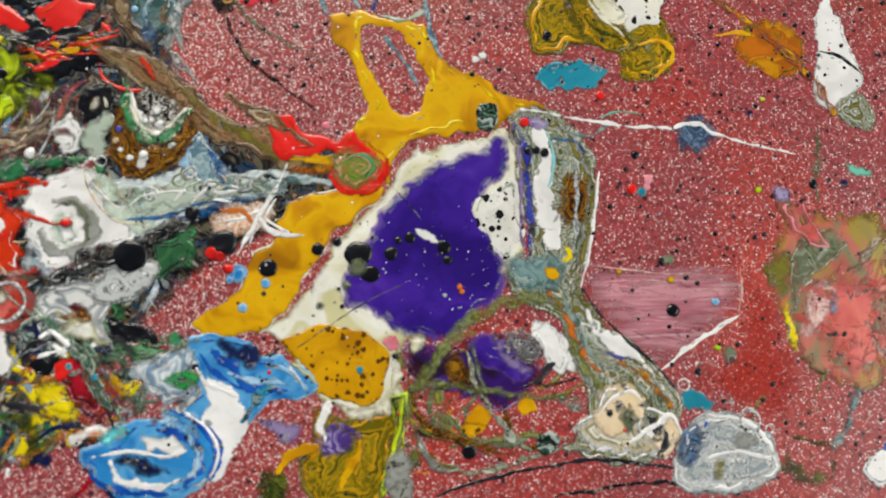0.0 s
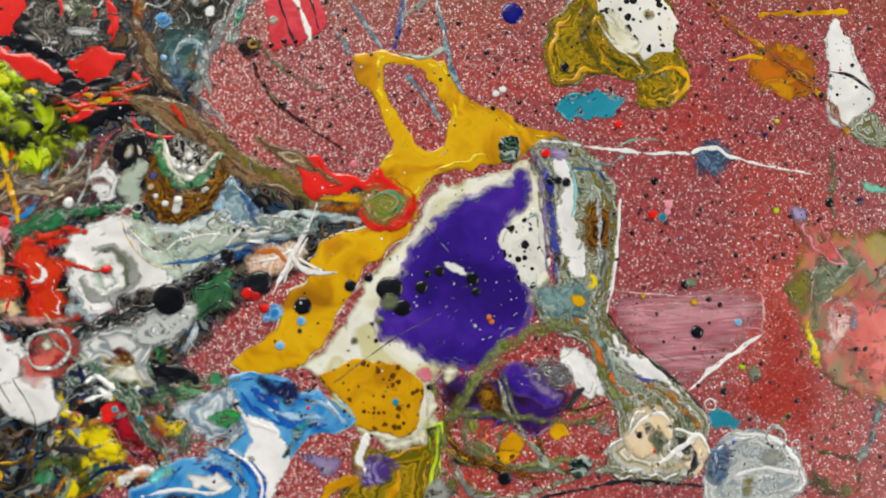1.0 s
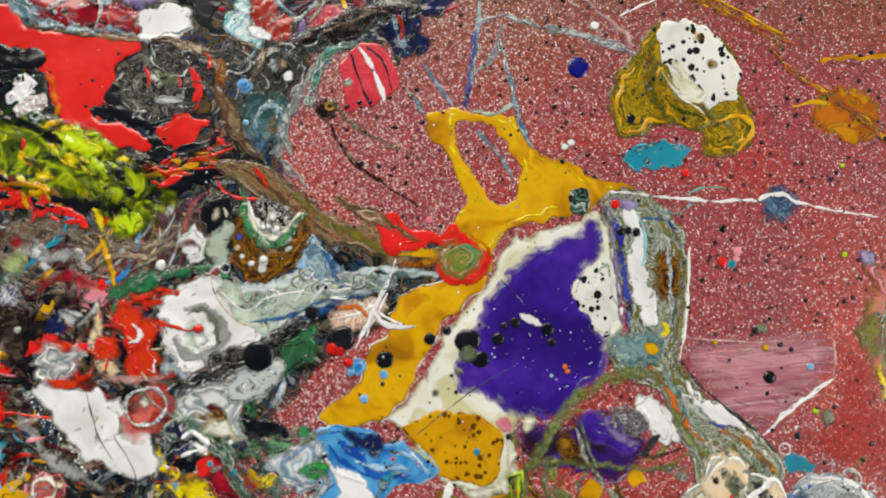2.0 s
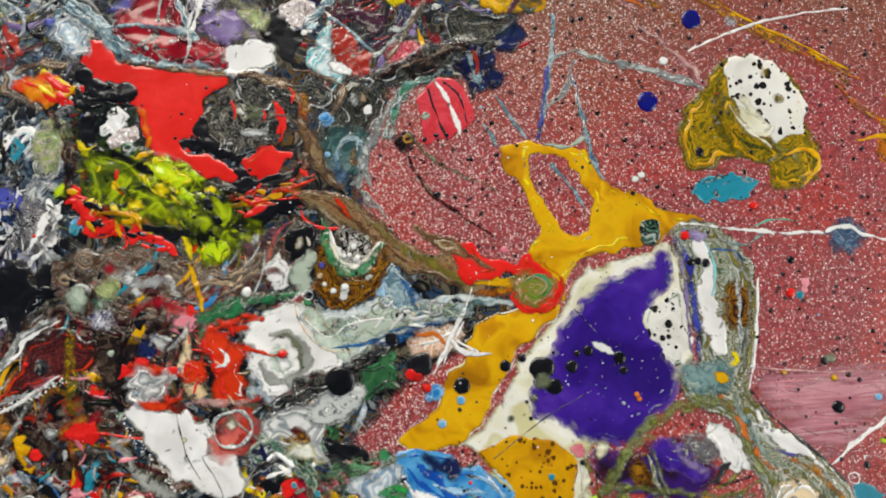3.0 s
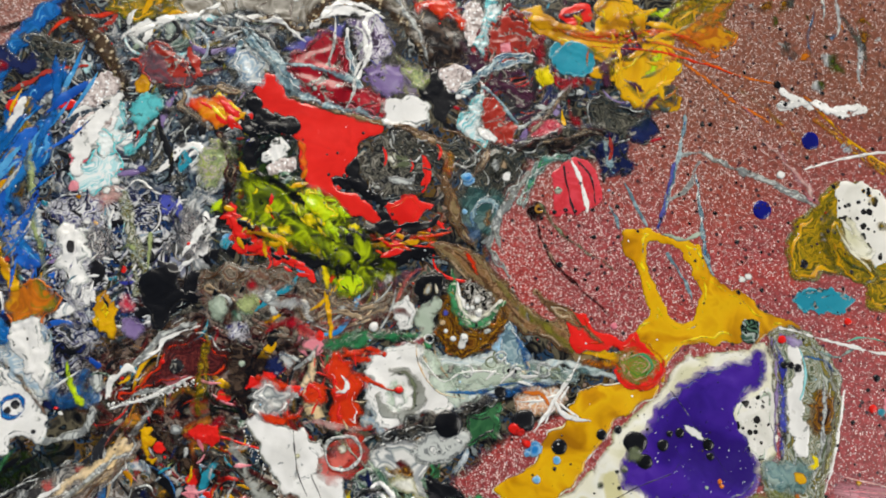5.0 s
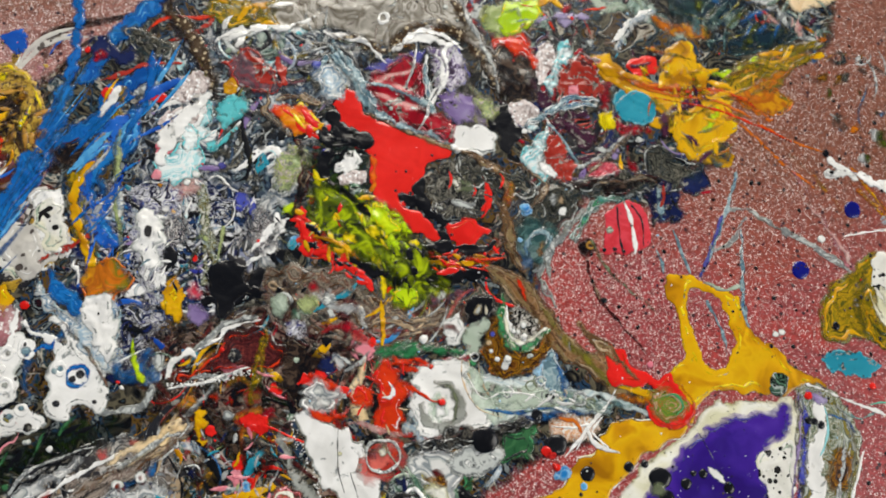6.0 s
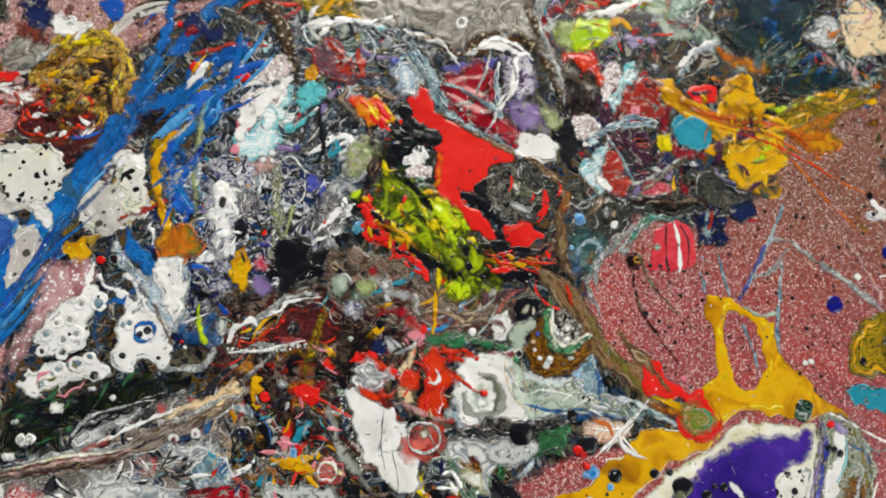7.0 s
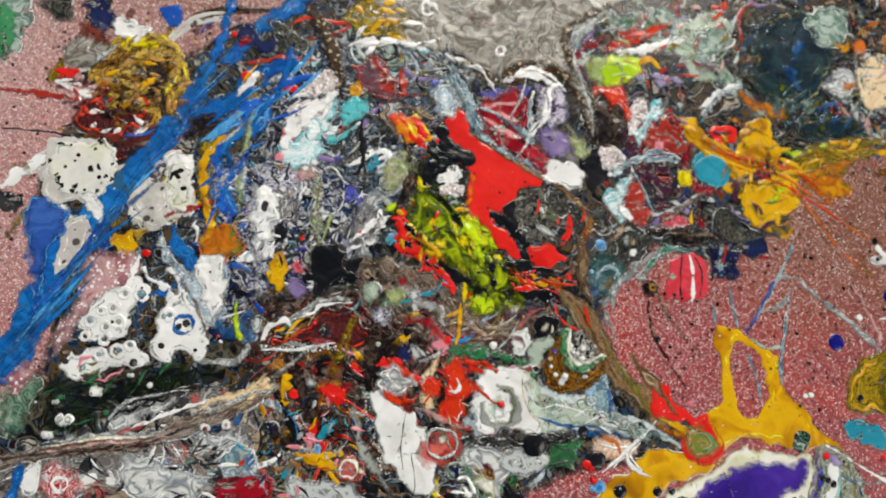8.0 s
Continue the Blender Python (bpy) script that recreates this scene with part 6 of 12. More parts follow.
# red horse-shaped pool and what lies round it
base = pool("green_black", 1.2, [(-178.1, 88.8), (-169.2, 97.6), (-156.1, 97.9), (-149.1, 85.5), (-142.7, 75.4), (-128.1, 67.1), (-114.4, 63.2), (-97.7, 66.4), (-92.6, 61.9), (-108.3, 53.4), (-123.1, 52.8), (-132.1, 44.6), (-146, 50.5), (-155.5, 55.2), (-170.2, 54.6), (-178.2, 61.8), (-174.5, 73.6)])
pool("olive_lime", 0.5, [(-167.4, 70.5), (-155.6, 75.1), (-143.9, 70.7), (-131.8, 64.2), (-124.4, 59.1), (-125.2, 52.4), (-133, 48.7), (-142.8, 55.5), (-153.5, 55.6), (-163, 60.3)], name="patch", parent=base)
base = pool("red", 1.5, [(-172.1, 110.6), (-168.4, 119.1), (-163.7, 117.6), (-159.4, 111.4), (-151.8, 108.7), (-142.8, 108.2), (-131.4, 106.7), (-121.8, 105), (-122.5, 100.6), (-128.9, 96), (-131.1, 89.1), (-129.2, 83.8), (-126.1, 79.2), (-132.3, 79.8), (-136.8, 80.7), (-135.6, 78), (-127.6, 75.7), (-120.4, 72), (-116.8, 70.2), (-118.9, 66.3), (-125.9, 66.7), (-134.8, 68.5), (-143.2, 72.6), (-148.2, 78.9), (-151.4, 85.9), (-153.4, 93.4), (-159.7, 94.4), (-163.5, 96.4), (-161.9, 100.2), (-167.8, 101.3), (-168.8, 105.8)], rims=(("black", 0.2, 0.4),))
base = pool("red", 1.5, [(-117.5, 73.7), (-111.1, 78.3), (-102.2, 77.1), (-100.3, 73.9), (-106.1, 67.4), (-113.5, 67.3), (-116.1, 69.9)])
base = pool("flame", 1.2, [(-195.8, 103.3), (-190.5, 104.9), (-182.9, 105), (-177.7, 101.6), (-178, 96.2), (-182.8, 95.2), (-188.9, 98.1)])
base = pool("lime_olive", 1.0, [(-132.1, 44.6), (-126.1, 46.2), (-121.2, 44.9), (-120.8, 38.6), (-127.2, 36), (-131.9, 38.2)])
base = pool("lime_olive", 0.9, [(-141.2, 58), (-131.2, 61), (-124.2, 58), (-128.9, 49.5), (-132.1, 44.6), (-136.4, 50.2)])
base = strand("yellow", 0.9, [0.63, 1.46, 1.26, 0.84], [(-165.3, 56.6), (-157.8, 55.9), (-151, 53.9), (-146.6, 48.3)])
base = strand("yellow", 0.9, [1.05, 1.89, 1.68], [(-152.8, 62.3), (-147.3, 66.7), (-142.8, 65.4)])
base = pool("yellow", 1.0, [(-172.7, 82.5), (-170.3, 81.2), (-168.2, 76), (-170.6, 77.1)], name="paint_blob")
base = pool("red", 1.2, [(-174.4, 63.6), (-170.5, 65.5), (-167.1, 59.5), (-160.7, 59.7), (-157.1, 52.7), (-166.8, 49.1), (-171.2, 54.4)])
base = pool("sky", 1.2, [(-174.7, 51.5), (-171.5, 56), (-169.7, 52.5), (-171.5, 49.5)], name="paint_blob")
base = pool("sky", 1.2, [(-146.2, 46.2), (-143.5, 48.4), (-141.9, 45.9), (-144.2, 44)], name="paint_blob")
base = pool("white", 1.2, [(-165.2, 84.5), (-162.2, 90.9), (-159.8, 94.8), (-156.6, 92), (-154.2, 89), (-156.8, 85.8), (-160.7, 83.6)])
base = pool("glitter_white", 0.8, [(-162.4, 81.7), (-157.7, 84.9), (-153.8, 86.8), (-151.2, 82.8), (-154.4, 79.9), (-159.7, 79.3)])
base = pool("teal_dark", 1.0, [(-159.4, 77.7), (-152.5, 80.7), (-149.4, 78.6), (-151.2, 74.9), (-156.5, 74.5)])
base = pool("violet", 1.0, [(-171.7, 89.6), (-169, 91.8), (-167, 89.9), (-168.8, 87.9)], name="paint_blob")
base = pool("grey_face", 1.7, [(-128.6, 91.9), (-124.5, 99.3), (-116.3, 103.3), (-107.1, 101.4), (-101.1, 96.3), (-100.5, 84.9), (-106.4, 78.6), (-116.8, 76.1), (-125.1, 79.4), (-129.1, 85.4)])
strand("red", 0.6, [0.65, 1.30, 1.09], [(-105.9, 94.2), (-103.2, 87.8), (-104.8, 81.8)], name="streak", parent=base)
pool("cream", 0.5, [(-120.7, 91.2), (-113.7, 94.9), (-110.8, 90.9), (-115.7, 87.6)], name="patch", parent=base)
strand("white_grey", 0.5, [0.86, 1.72, 0.86], [(-117.2, 83.9), (-110.5, 83), (-106.8, 87.1)], name="streak", parent=base)
strand("red", 0.4, [0.43, 0.65, 0.43], [(-121.5, 95.2), (-119.3, 91.5), (-119.5, 88)], name="streak", parent=base)
base = strand("tan_brown", 1.1, [0.87, 1.31, 1.53, 1.31, 1.31], [(-159.8, 110.1), (-144.9, 107.7), (-126.6, 104.9), (-110.7, 103), (-95.1, 89.5)])
base = pool("red_mix", 1.1, [(-117.5, 62.6), (-104.2, 66.3), (-96.7, 73.3), (-93.3, 68.4), (-96, 62.3), (-107.6, 61.2)])
ring("red", 0.5, -97.8, 66.8, 2.76, 0.53, name="ring", parent=base)
base = strand("black", 1.2, [1.26, 2.51, 2.93, 2.51, 1.68], [(-133.8, 52.9), (-120.9, 52.1), (-110.5, 53.4), (-100.7, 58.8), (-93.7, 61.7)])
base = pool("tan_brown", 1.7, [(-101, 60.3), (-90.5, 62.3), (-81.6, 60.3), (-72.9, 53.6), (-64.2, 45.6), (-54.8, 40.3), (-45.1, 39.5), (-41.1, 34), (-34, 28), (-39.8, 23.8), (-46.7, 27.7), (-55.8, 32.3), (-64.6, 33.9), (-73.2, 41.8), (-81.8, 48.7), (-91.4, 54.5)], rims=(("brown", 0.5, 0.3), ("tan", 1.6, 0.4),))
strand("olive", 0.5, [0.63, 1.47, 1.68, 1.05], [(-74.7, 51.1), (-63.6, 41.4), (-52, 35.1), (-42.5, 28.5)], name="streak", parent=base)
strand("brown", 0.4, [0.42, 0.85, 0.85, 0.63], [(-90, 59.1), (-81.5, 53.1), (-72.7, 45.1), (-61.8, 36.5)], name="streak", parent=base)
strand("red_orange", 0.4, [0.64, 1.27, 0.42], [(-86.2, 59.8), (-83, 56.1), (-80.1, 51.2)], name="streak", parent=base)
strand("tan", 0.4, [0.42, 0.63, 0.63], [(-93, 57.4), (-81.7, 47.7), (-69.5, 38.2)], name="streak", parent=base)
base = strand("tan_grey", 1.4, [1.23, 2.26, 2.88, 2.47, 1.64, 0.82], [(-182.7, 37.1), (-173, 40), (-162.8, 40.9), (-152.6, 41.8), (-142.6, 39.4), (-136.3, 34.3)])
base = pool("red", 1.5, [(-47.6, 43.1), (-40.6, 42.3), (-35, 37.8), (-26.5, 35.5), (-21.4, 38.4), (-17.6, 34.3), (-12.3, 31.6), (-9.4, 24.3), (-12.9, 19.3), (-18, 17.2), (-25, 19.1), (-27.4, 23.1), (-23, 29.4), (-26.6, 31.3), (-33.7, 29.6), (-43.3, 28.8)])
pool("swirl_green", 0.7, [(-26.6, 29.5), (-19.4, 31.2), (-13.8, 28.7), (-13.2, 23.8), (-17.9, 19.7), (-24.1, 20.9), (-26.7, 24.9)], name="patch", parent=base)
pool("mustard", 0.4, [(-40.7, 28.4), (-33.7, 30.1), (-26.6, 30.4), (-27.4, 25.9), (-35.5, 27.3)], name="patch", parent=base)
base = pool("pale_blue", 1.2, [(-116, 16.2), (-111.6, 20.1), (-101.1, 25.5), (-94.3, 22.2), (-84.6, 20.9), (-73.8, 24.9), (-68.7, 33.1), (-65.3, 35.8), (-61.6, 28.1), (-55.8, 24.6), (-42.6, 21.2), (-41.1, 17.8), (-51.3, 15.2), (-64.4, 11.7), (-75, 6.4), (-89.5, -5.1), (-99, -8.7), (-109.6, -6.6), (-113.8, 2.5)], rims=(("blue_deep", 0.3, 0.18), ("white", 1.6, 0.3),))
pool("sage", 0.5, [(-96.3, 21.9), (-86.8, 15.4), (-77.2, 20.2), (-63, 23.7), (-52.2, 21.6), (-43.4, 19), (-59.7, 15.1), (-71.6, 11.6), (-79.5, 8.6), (-88.2, 11.1)], name="patch", parent=base)
pool("white_blue", 0.4, [(-114, 16.6), (-100.9, 24.1), (-96.6, 17.7), (-102.6, 10.5), (-112.2, 6.8)], name="patch", parent=base)
ring("sage_dark", 0.4, -64.2, 17.4, 2.26, 0.31, name="ring", parent=base)
ring("sage_dark", 0.4, -72.1, 21.1, 1.85, 0.31, name="ring", parent=base)
ring("sage_dark", 0.4, -59.3, 19.9, 1.85, 0.31, name="ring", parent=base)
ring("sage_dark", 0.4, -78.6, 15.8, 1.64, 0.31, name="ring", parent=base)
ring("sage_dark", 0.4, -52.9, 19.4, 1.65, 0.31, name="ring", parent=base)
strand("blue_deep", 0.5, [0.83, 1.66, 1.25], [(-66.8, 34.5), (-63.2, 27.8), (-59.8, 23.3)], name="streak", parent=base)
strand("white", 0.4, [0.41, 0.61, 0.41], [(-97.1, 20.7), (-91.5, 12.5), (-81.7, 9.8)], name="streak", parent=base)
base = pool("brown_gold", 1.3, [(-92.9, 36), (-91, 45.9), (-88.7, 48.5), (-84.5, 36.5), (-79.3, 32.9), (-73.4, 36), (-69.2, 43.6), (-67.4, 35.5), (-71, 27.5), (-79.7, 22.4), (-87, 22.5), (-92.7, 27.7)], rims=(("mustard_orange", 0.8, 0.4), ("black_brown", 2.0, 0.5),))
strand("green_cream", 0.8, [0.84, 1.89, 2.31, 1.68, 0.84], [(-90.6, 52.5), (-87, 41.3), (-82.2, 35.3), (-75.6, 36.5), (-70.3, 43.4)], name="streak", parent=base)
pool("speckle_black", 0.7, [(-86.2, 49), (-77.5, 48.5), (-73.4, 42.8), (-75.9, 38.1), (-81.8, 38.1)], name="patch", parent=base)
strand("white", 0.4, [0.63, 1.05, 1.05, 0.63], [(-88.2, 48.6), (-84.4, 40.8), (-79, 37.5), (-73.1, 40.7)], name="streak", parent=base)
base = pool("speckle_black", 1.3, [(-102.7, 45.9), (-99.3, 50.8), (-92.9, 50.9), (-91, 45.9), (-94.4, 41), (-99.2, 38), (-102.2, 40.6)], name="paint_blob")
base = strand("green", 0.9, [1.43, 2.24, 1.83, 1.43, 1.02], [(-131, 18.6), (-121.5, 23), (-111.7, 26.3), (-101.4, 27.1), (-94.6, 24.2)])
pool("white", 0.4, [(-124.8, 8.6), (-121.1, 10.2), (-121.1, 5.2), (-123.8, 3.7)], name="patch", parent=base)
pool("peach", 0.4, [(-136.2, -0.5), (-130.5, 1.5), (-128.2, -5), (-133, -5.8)], name="patch", parent=base)
base = strand("red_orange", 1.0, [0.81, 1.22, 1.01, 1.82], [(-121.2, 11.2), (-114.9, 10.3), (-109.4, 8.3), (-103.7, 7.9)])
base = strand("red_orange", 0.9, [0.61, 1.02, 1.22], [(-126.4, 16.4), (-116.8, 20.2), (-110.3, 18.9)])
base = pool("white", 1.2, [(-153.8, -7.5), (-150.2, -5.5), (-143.7, -7.7), (-135.3, -9.2), (-126.4, -13.5), (-118.3, -23.6), (-115.3, -38.2), (-129.8, -35), (-141.7, -25.7), (-150.9, -15.8)], rims=(("grey", 0.5, 0.5),))
pool("salmon", 0.5, [(-128.7, -21.6), (-120.9, -10.6), (-112.8, -11.1), (-111.3, -18.6), (-117.9, -25.5), (-125.6, -26.8)], name="patch", parent=base)
ring("brick", 0.5, -120.7, -16.7, 4.75, 0.79, name="ring", parent=base)
base = pool("red_orange", 0.9, [(-120.9, -10.6), (-115.3, -8.6), (-112.4, -13), (-114.8, -16.3), (-119.2, -14.2)])
base = pool("grey_white", 1.0, [(-111.6, -19.5), (-107.8, -11.3), (-98.1, -6.5), (-86.6, -4.4), (-78.3, -4.6), (-75, -7.3), (-84.9, -12.4), (-91, -17.7), (-89.9, -23.6), (-88.2, -29), (-96.1, -25.4), (-104.2, -23.1)])
pool("cream", 0.4, [(-103.5, -21.4), (-96.2, -20.9), (-90.8, -27.7), (-97.7, -24.6)], name="patch", parent=base)
pool("maroon", 0.4, [(-102, -16.5), (-97.1, -15.8), (-94.9, -20.1), (-99.4, -20.2)], name="patch", parent=base)
base = strand("charcoal_marble", 1.1, [0.84, 1.85, 2.36, 2.36, 1.51], [(-109.3, -12.9), (-98.1, -6.5), (-86.7, -1.8), (-76.8, 4.8), (-68.4, 8.9)])
base = pool("green_deep", 1.0, [(-72.6, 6.8), (-67, 7.2), (-66.3, -0.7), (-68.3, -5.4), (-76.6, -8.9), (-83.2, -13.8), (-88, -22), (-90.3, -21.9), (-89.8, -15.2), (-84.1, -8.7), (-79.2, -2)])
base = strand("black", 1.0, [1.35, 2.37, 1.69], [(-88, -22), (-81.4, -24.8), (-76.5, -25.8)])
base = strand("white_blue", 0.8, [0.68, 1.19, 0.68], [(-83.9, -19.6), (-79, -15.6), (-77.5, -8.9)])
base = pool("peach_lines", 1.0, [(-60.7, 13.1), (-54.7, 15.7), (-46.1, 14.9), (-42.6, 11.8), (-46.1, 7.5), (-51.3, 4.1), (-56.4, 6)])
strand("white", 0.4, [0.35, 0.70, 0.70, 0.35], [(-59.9, 11.4), (-53, 13), (-46.1, 9.3), (-39.2, 5.6)], name="streak", parent=base)
strand("white", 0.4, [0.35, 0.70, 0.35], [(-43.5, 16.3), (-47.8, 9.3), (-51.3, 2.4)], name="streak", parent=base)
strand("orange", 0.3, [0.52, 0.87, 0.52], [(-59, 7.8), (-53, 6.8), (-49.6, 10.2)], name="streak", parent=base)
base = strand("pale_blue", 1.0, [0.70, 1.40, 1.58, 1.05], [(-59, 22.8), (-47.7, 23.9), (-37.3, 23.3), (-26.8, 21)])
base = pool("green_swirl", 0.9, [(-115.5, -22.6), (-104.3, -19.7), (-100.9, -28.1), (-105.6, -32.9), (-113.6, -30.1)])
base = strand("white", 0.6, [0.67, 0.84, 0.67], [(-105.8, -23), (-100.9, -28.1), (-108.8, -31.1)])
# red and pink glass-like field near the top
base = pool("crimson", 1.1, [(-160.2, 123), (-149.8, 131), (-142.2, 136.2), (-137, 126.8), (-135.9, 117.1), (-146.9, 110.4), (-154.3, 118.5)])
base = pool("crimson", 1.1, [(-151.2, 114.2), (-136.9, 119.5), (-122.7, 114.6), (-125.4, 107.6), (-140.4, 107.7)])
base = pool("white", 1.2, [(-125.4, 107.6), (-122.3, 113.7), (-114.6, 118.5), (-106.9, 116.3), (-104.8, 107.3), (-111.8, 104), (-120.3, 104.9)])
base = strand("grey_blue", 1.0, [1.01, 1.76, 2.02, 1.76, 1.26], [(-182.2, 136.2), (-169.1, 124.6), (-158.2, 118.1), (-140.5, 114.9), (-124.2, 108.2)])
base = strand("grey_blue", 0.9, [0.75, 1.25, 1.25], [(-159.7, 121.7), (-146.3, 122.3), (-133, 119.9)])
base = pool("lilac_olive", 0.9, [(-133.4, 121.2), (-123, 126.1), (-110.8, 123.2), (-109, 118.2), (-122, 116.4)])
base = pool("grey_silver", 1.4, [(-184.2, 147.4), (-183.8, 166.4), (-174.3, 177.6), (-156.3, 190.1), (-130, 197), (-119.6, 192.5), (-129.8, 181), (-131, 161.5), (-139, 152.9), (-155.9, 146.1), (-164.1, 139), (-176.4, 142.1)])
pool("brown_gold", 0.5, [(-168, 141.7), (-154.6, 149.8), (-142, 153.6), (-134.3, 163), (-129, 156.3), (-140.3, 149.2), (-156.1, 139.9)], name="patch", parent=base)
ring("white_grey", 0.5, -162.2, 152.2, 2.30, 0.38, name="ring", parent=base)
base = strand("white", 1.2, [1.01, 1.77, 2.02, 1.52], [(-155.6, 138.7), (-147.6, 146.5), (-138.6, 148.5), (-127.4, 144.9)])
base = strand("white", 1.0, [1.01, 1.26, 1.52, 1.26], [(-183.8, 139.9), (-175.4, 139.5), (-164.6, 140.3), (-159.3, 135.4)])
base = strand("white_grey", 1.2, [1.58, 2.37, 1.85, 1.32], [(-124.3, 193.4), (-133.8, 172.6), (-130.5, 161.8), (-117.9, 149.5)])
base = strand("charcoal_marble", 1.3, [1.29, 2.58, 2.58, 1.55], [(-131, 161.5), (-122.3, 153.5), (-113.6, 145.5), (-107.7, 133.4)])
base = pool("violet_white", 0.9, [(-140.2, 141.7), (-131.7, 148.8), (-124.1, 143.5), (-122.6, 132.3), (-130.9, 125.3)])
base = pool("olive_lime", 0.9, [(-124.8, 167.7), (-113.2, 175), (-104.4, 174.6), (-106.4, 164.3), (-118.5, 158.4)])
base = strand("mint_grey", 0.9, [1.04, 1.82, 1.30], [(-116.1, 175.1), (-99.5, 185), (-86, 196.5)])
base = pool("red_orange", 0.9, [(-117, 154.5), (-106.7, 161.1), (-98.6, 154.4), (-106.2, 152.1)])
base = pool("brick", 0.8, [(-117.1, 185.7), (-103.8, 197.3), (-98.6, 195), (-110.8, 184.2)])
base = pool("olive_mustard", 1.0, [(-233.3, 139.7), (-228.3, 146.9), (-215.9, 156.3), (-208, 147.8), (-210.3, 137.4), (-220.9, 130.6), (-228.7, 132.7)])
base = strand("black_brown", 1.5, [3.01, 4.51, 4.01, 2.51, 1.25], [(-249.4, 136.1), (-238.1, 126.5), (-229.2, 118.9), (-222.5, 110.3), (-217, 101.3)])
base = strand("white", 1.0, [1.00, 1.74, 1.25], [(-223.7, 124.6), (-215.9, 131.6), (-215.4, 124.3)])
base = strand("aqua_white", 1.0, [1.00, 1.50, 1.75, 1.00], [(-217, 128), (-204.2, 135.9), (-191.8, 139), (-187.1, 147.5)])
base = pool("maroon_grey", 1.1, [(-219.2, 114.9), (-210.4, 125.2), (-199.3, 118.7), (-193.3, 111.3), (-199.5, 106.9), (-211.5, 109.8)])
base = pool("aqua_white", 1.2, [(-230.8, 71.9), (-225, 81.6), (-220.8, 95.1), (-220.3, 105.5), (-215.4, 89.1), (-215.9, 79), (-213.8, 68.8), (-221.2, 62.6), (-228.6, 64.6)])
pool("white", 0.5, [(-233, 76.4), (-224.6, 91.8), (-221.4, 105), (-218.6, 90.4), (-225.5, 77.2)], name="patch", parent=base)
pool("pink", 0.3, [(-233, 73.6), (-229, 78.9), (-226, 75.5), (-229.5, 71.9)], name="patch", parent=base)
base = pool("turquoise", 1.0, [(-215.9, 98.9), (-207.1, 106.1), (-202.3, 98.3), (-207.8, 92.8), (-212.7, 91.9)])
base = pool("peach_pink", 0.9, [(-224.9, 59.5), (-216.4, 66.2), (-210.6, 64.8), (-214.3, 59), (-220.6, 56)])
# far left
base = pool("beige_speck", 0.9, [(-315.8, 26), (-310.5, 36.6), (-295.9, 39.5), (-285.4, 27.1), (-288.5, 19.1), (-302.2, 12.7), (-312.1, 17.2)])
base = pool("beige_speck", 0.9, [(-273, 22.4), (-264.8, 32.8), (-257.1, 32.4), (-254.7, 23), (-263.6, 16.3), (-271.2, 16.7)])
base = pool("beige_speck", 0.8, [(-272.1, 46.7), (-260.8, 49.4), (-255.1, 33.3), (-264.3, 34.3)])
base = strand("white", 0.9, [1.80, 2.70, 2.25], [(-322.2, 7.3), (-318.1, 17), (-310.5, 29.9)])
base = strand("cream", 0.8, [0.91, 1.81, 1.36], [(-302.6, 11.3), (-290.8, 7.7), (-280, 10.1)])
base = pool("gold_crust", 2.2, [(-317, 66.7), (-316, 81.5), (-305.6, 91.1), (-294, 94), (-282.4, 86.6), (-275.8, 72.7), (-275.7, 58.7), (-286.6, 57.6), (-300.7, 57.8), (-311.3, 61)])
pool("black_brown", 0.6, [(-303.8, 73.1), (-293.3, 82.6), (-283, 77.7), (-287.7, 66.9), (-295.8, 62.9)], name="patch", parent=base)
strand("yellow", 0.6, [1.19, 2.38, 1.91], [(-313.6, 76.9), (-305.2, 85.4), (-296.4, 88.4)], name="streak", parent=base)
strand("ochre", 0.6, [1.18, 1.89, 1.42], [(-312.1, 64.8), (-305, 75.4), (-296.6, 83.9)], name="streak", parent=base)
base = pool("white", 1.4, [(-319.4, 90), (-312.8, 94.8), (-303.1, 93.8), (-303.8, 87.6), (-312.2, 84)])
base = pool("brick_dark", 1.4, [(-329.4, 77.7), (-326.5, 86.4), (-315.8, 85.9), (-313.8, 79.7), (-322.3, 74)])
base = pool("slate", 1.2, [(-330.9, 71.2), (-318.2, 76), (-310.9, 76.8), (-314, 68.1), (-325.2, 65.4)])
base = pool("red_brown", 1.6, [(-313.9, 47.2), (-309.9, 56.1), (-300.1, 56.7), (-290.6, 62.7), (-284.2, 60.2), (-286.2, 49.6), (-295.1, 42.6), (-306.8, 41.1)])
ring("red_orange", 0.8, -306.5, 52.2, 3.27, 0.70, name="ring", parent=base)
ring("red_orange", 0.8, -290.4, 60, 3.77, 0.71, name="ring", parent=base)
base = pool("olive_lime", 1.0, [(-291.8, 32), (-283.7, 33.2), (-280.9, 26.5), (-284.7, 23.5)])
base = pool("cobalt_drip", 1.1, [(-309.9, 2.7), (-307, 10.5), (-299.1, 11.6), (-290.8, 7.7), (-292.7, -2.1), (-288.9, -15.3), (-286.2, -28.7), (-287.8, -34.2), (-293.7, -17.5), (-303.3, -6.9)])
base = pool("cobalt_drip", 1.0, [(-275.9, -2), (-279.4, 9.1), (-279.7, 14.1), (-274.3, 6.3), (-268.5, -11.1)])
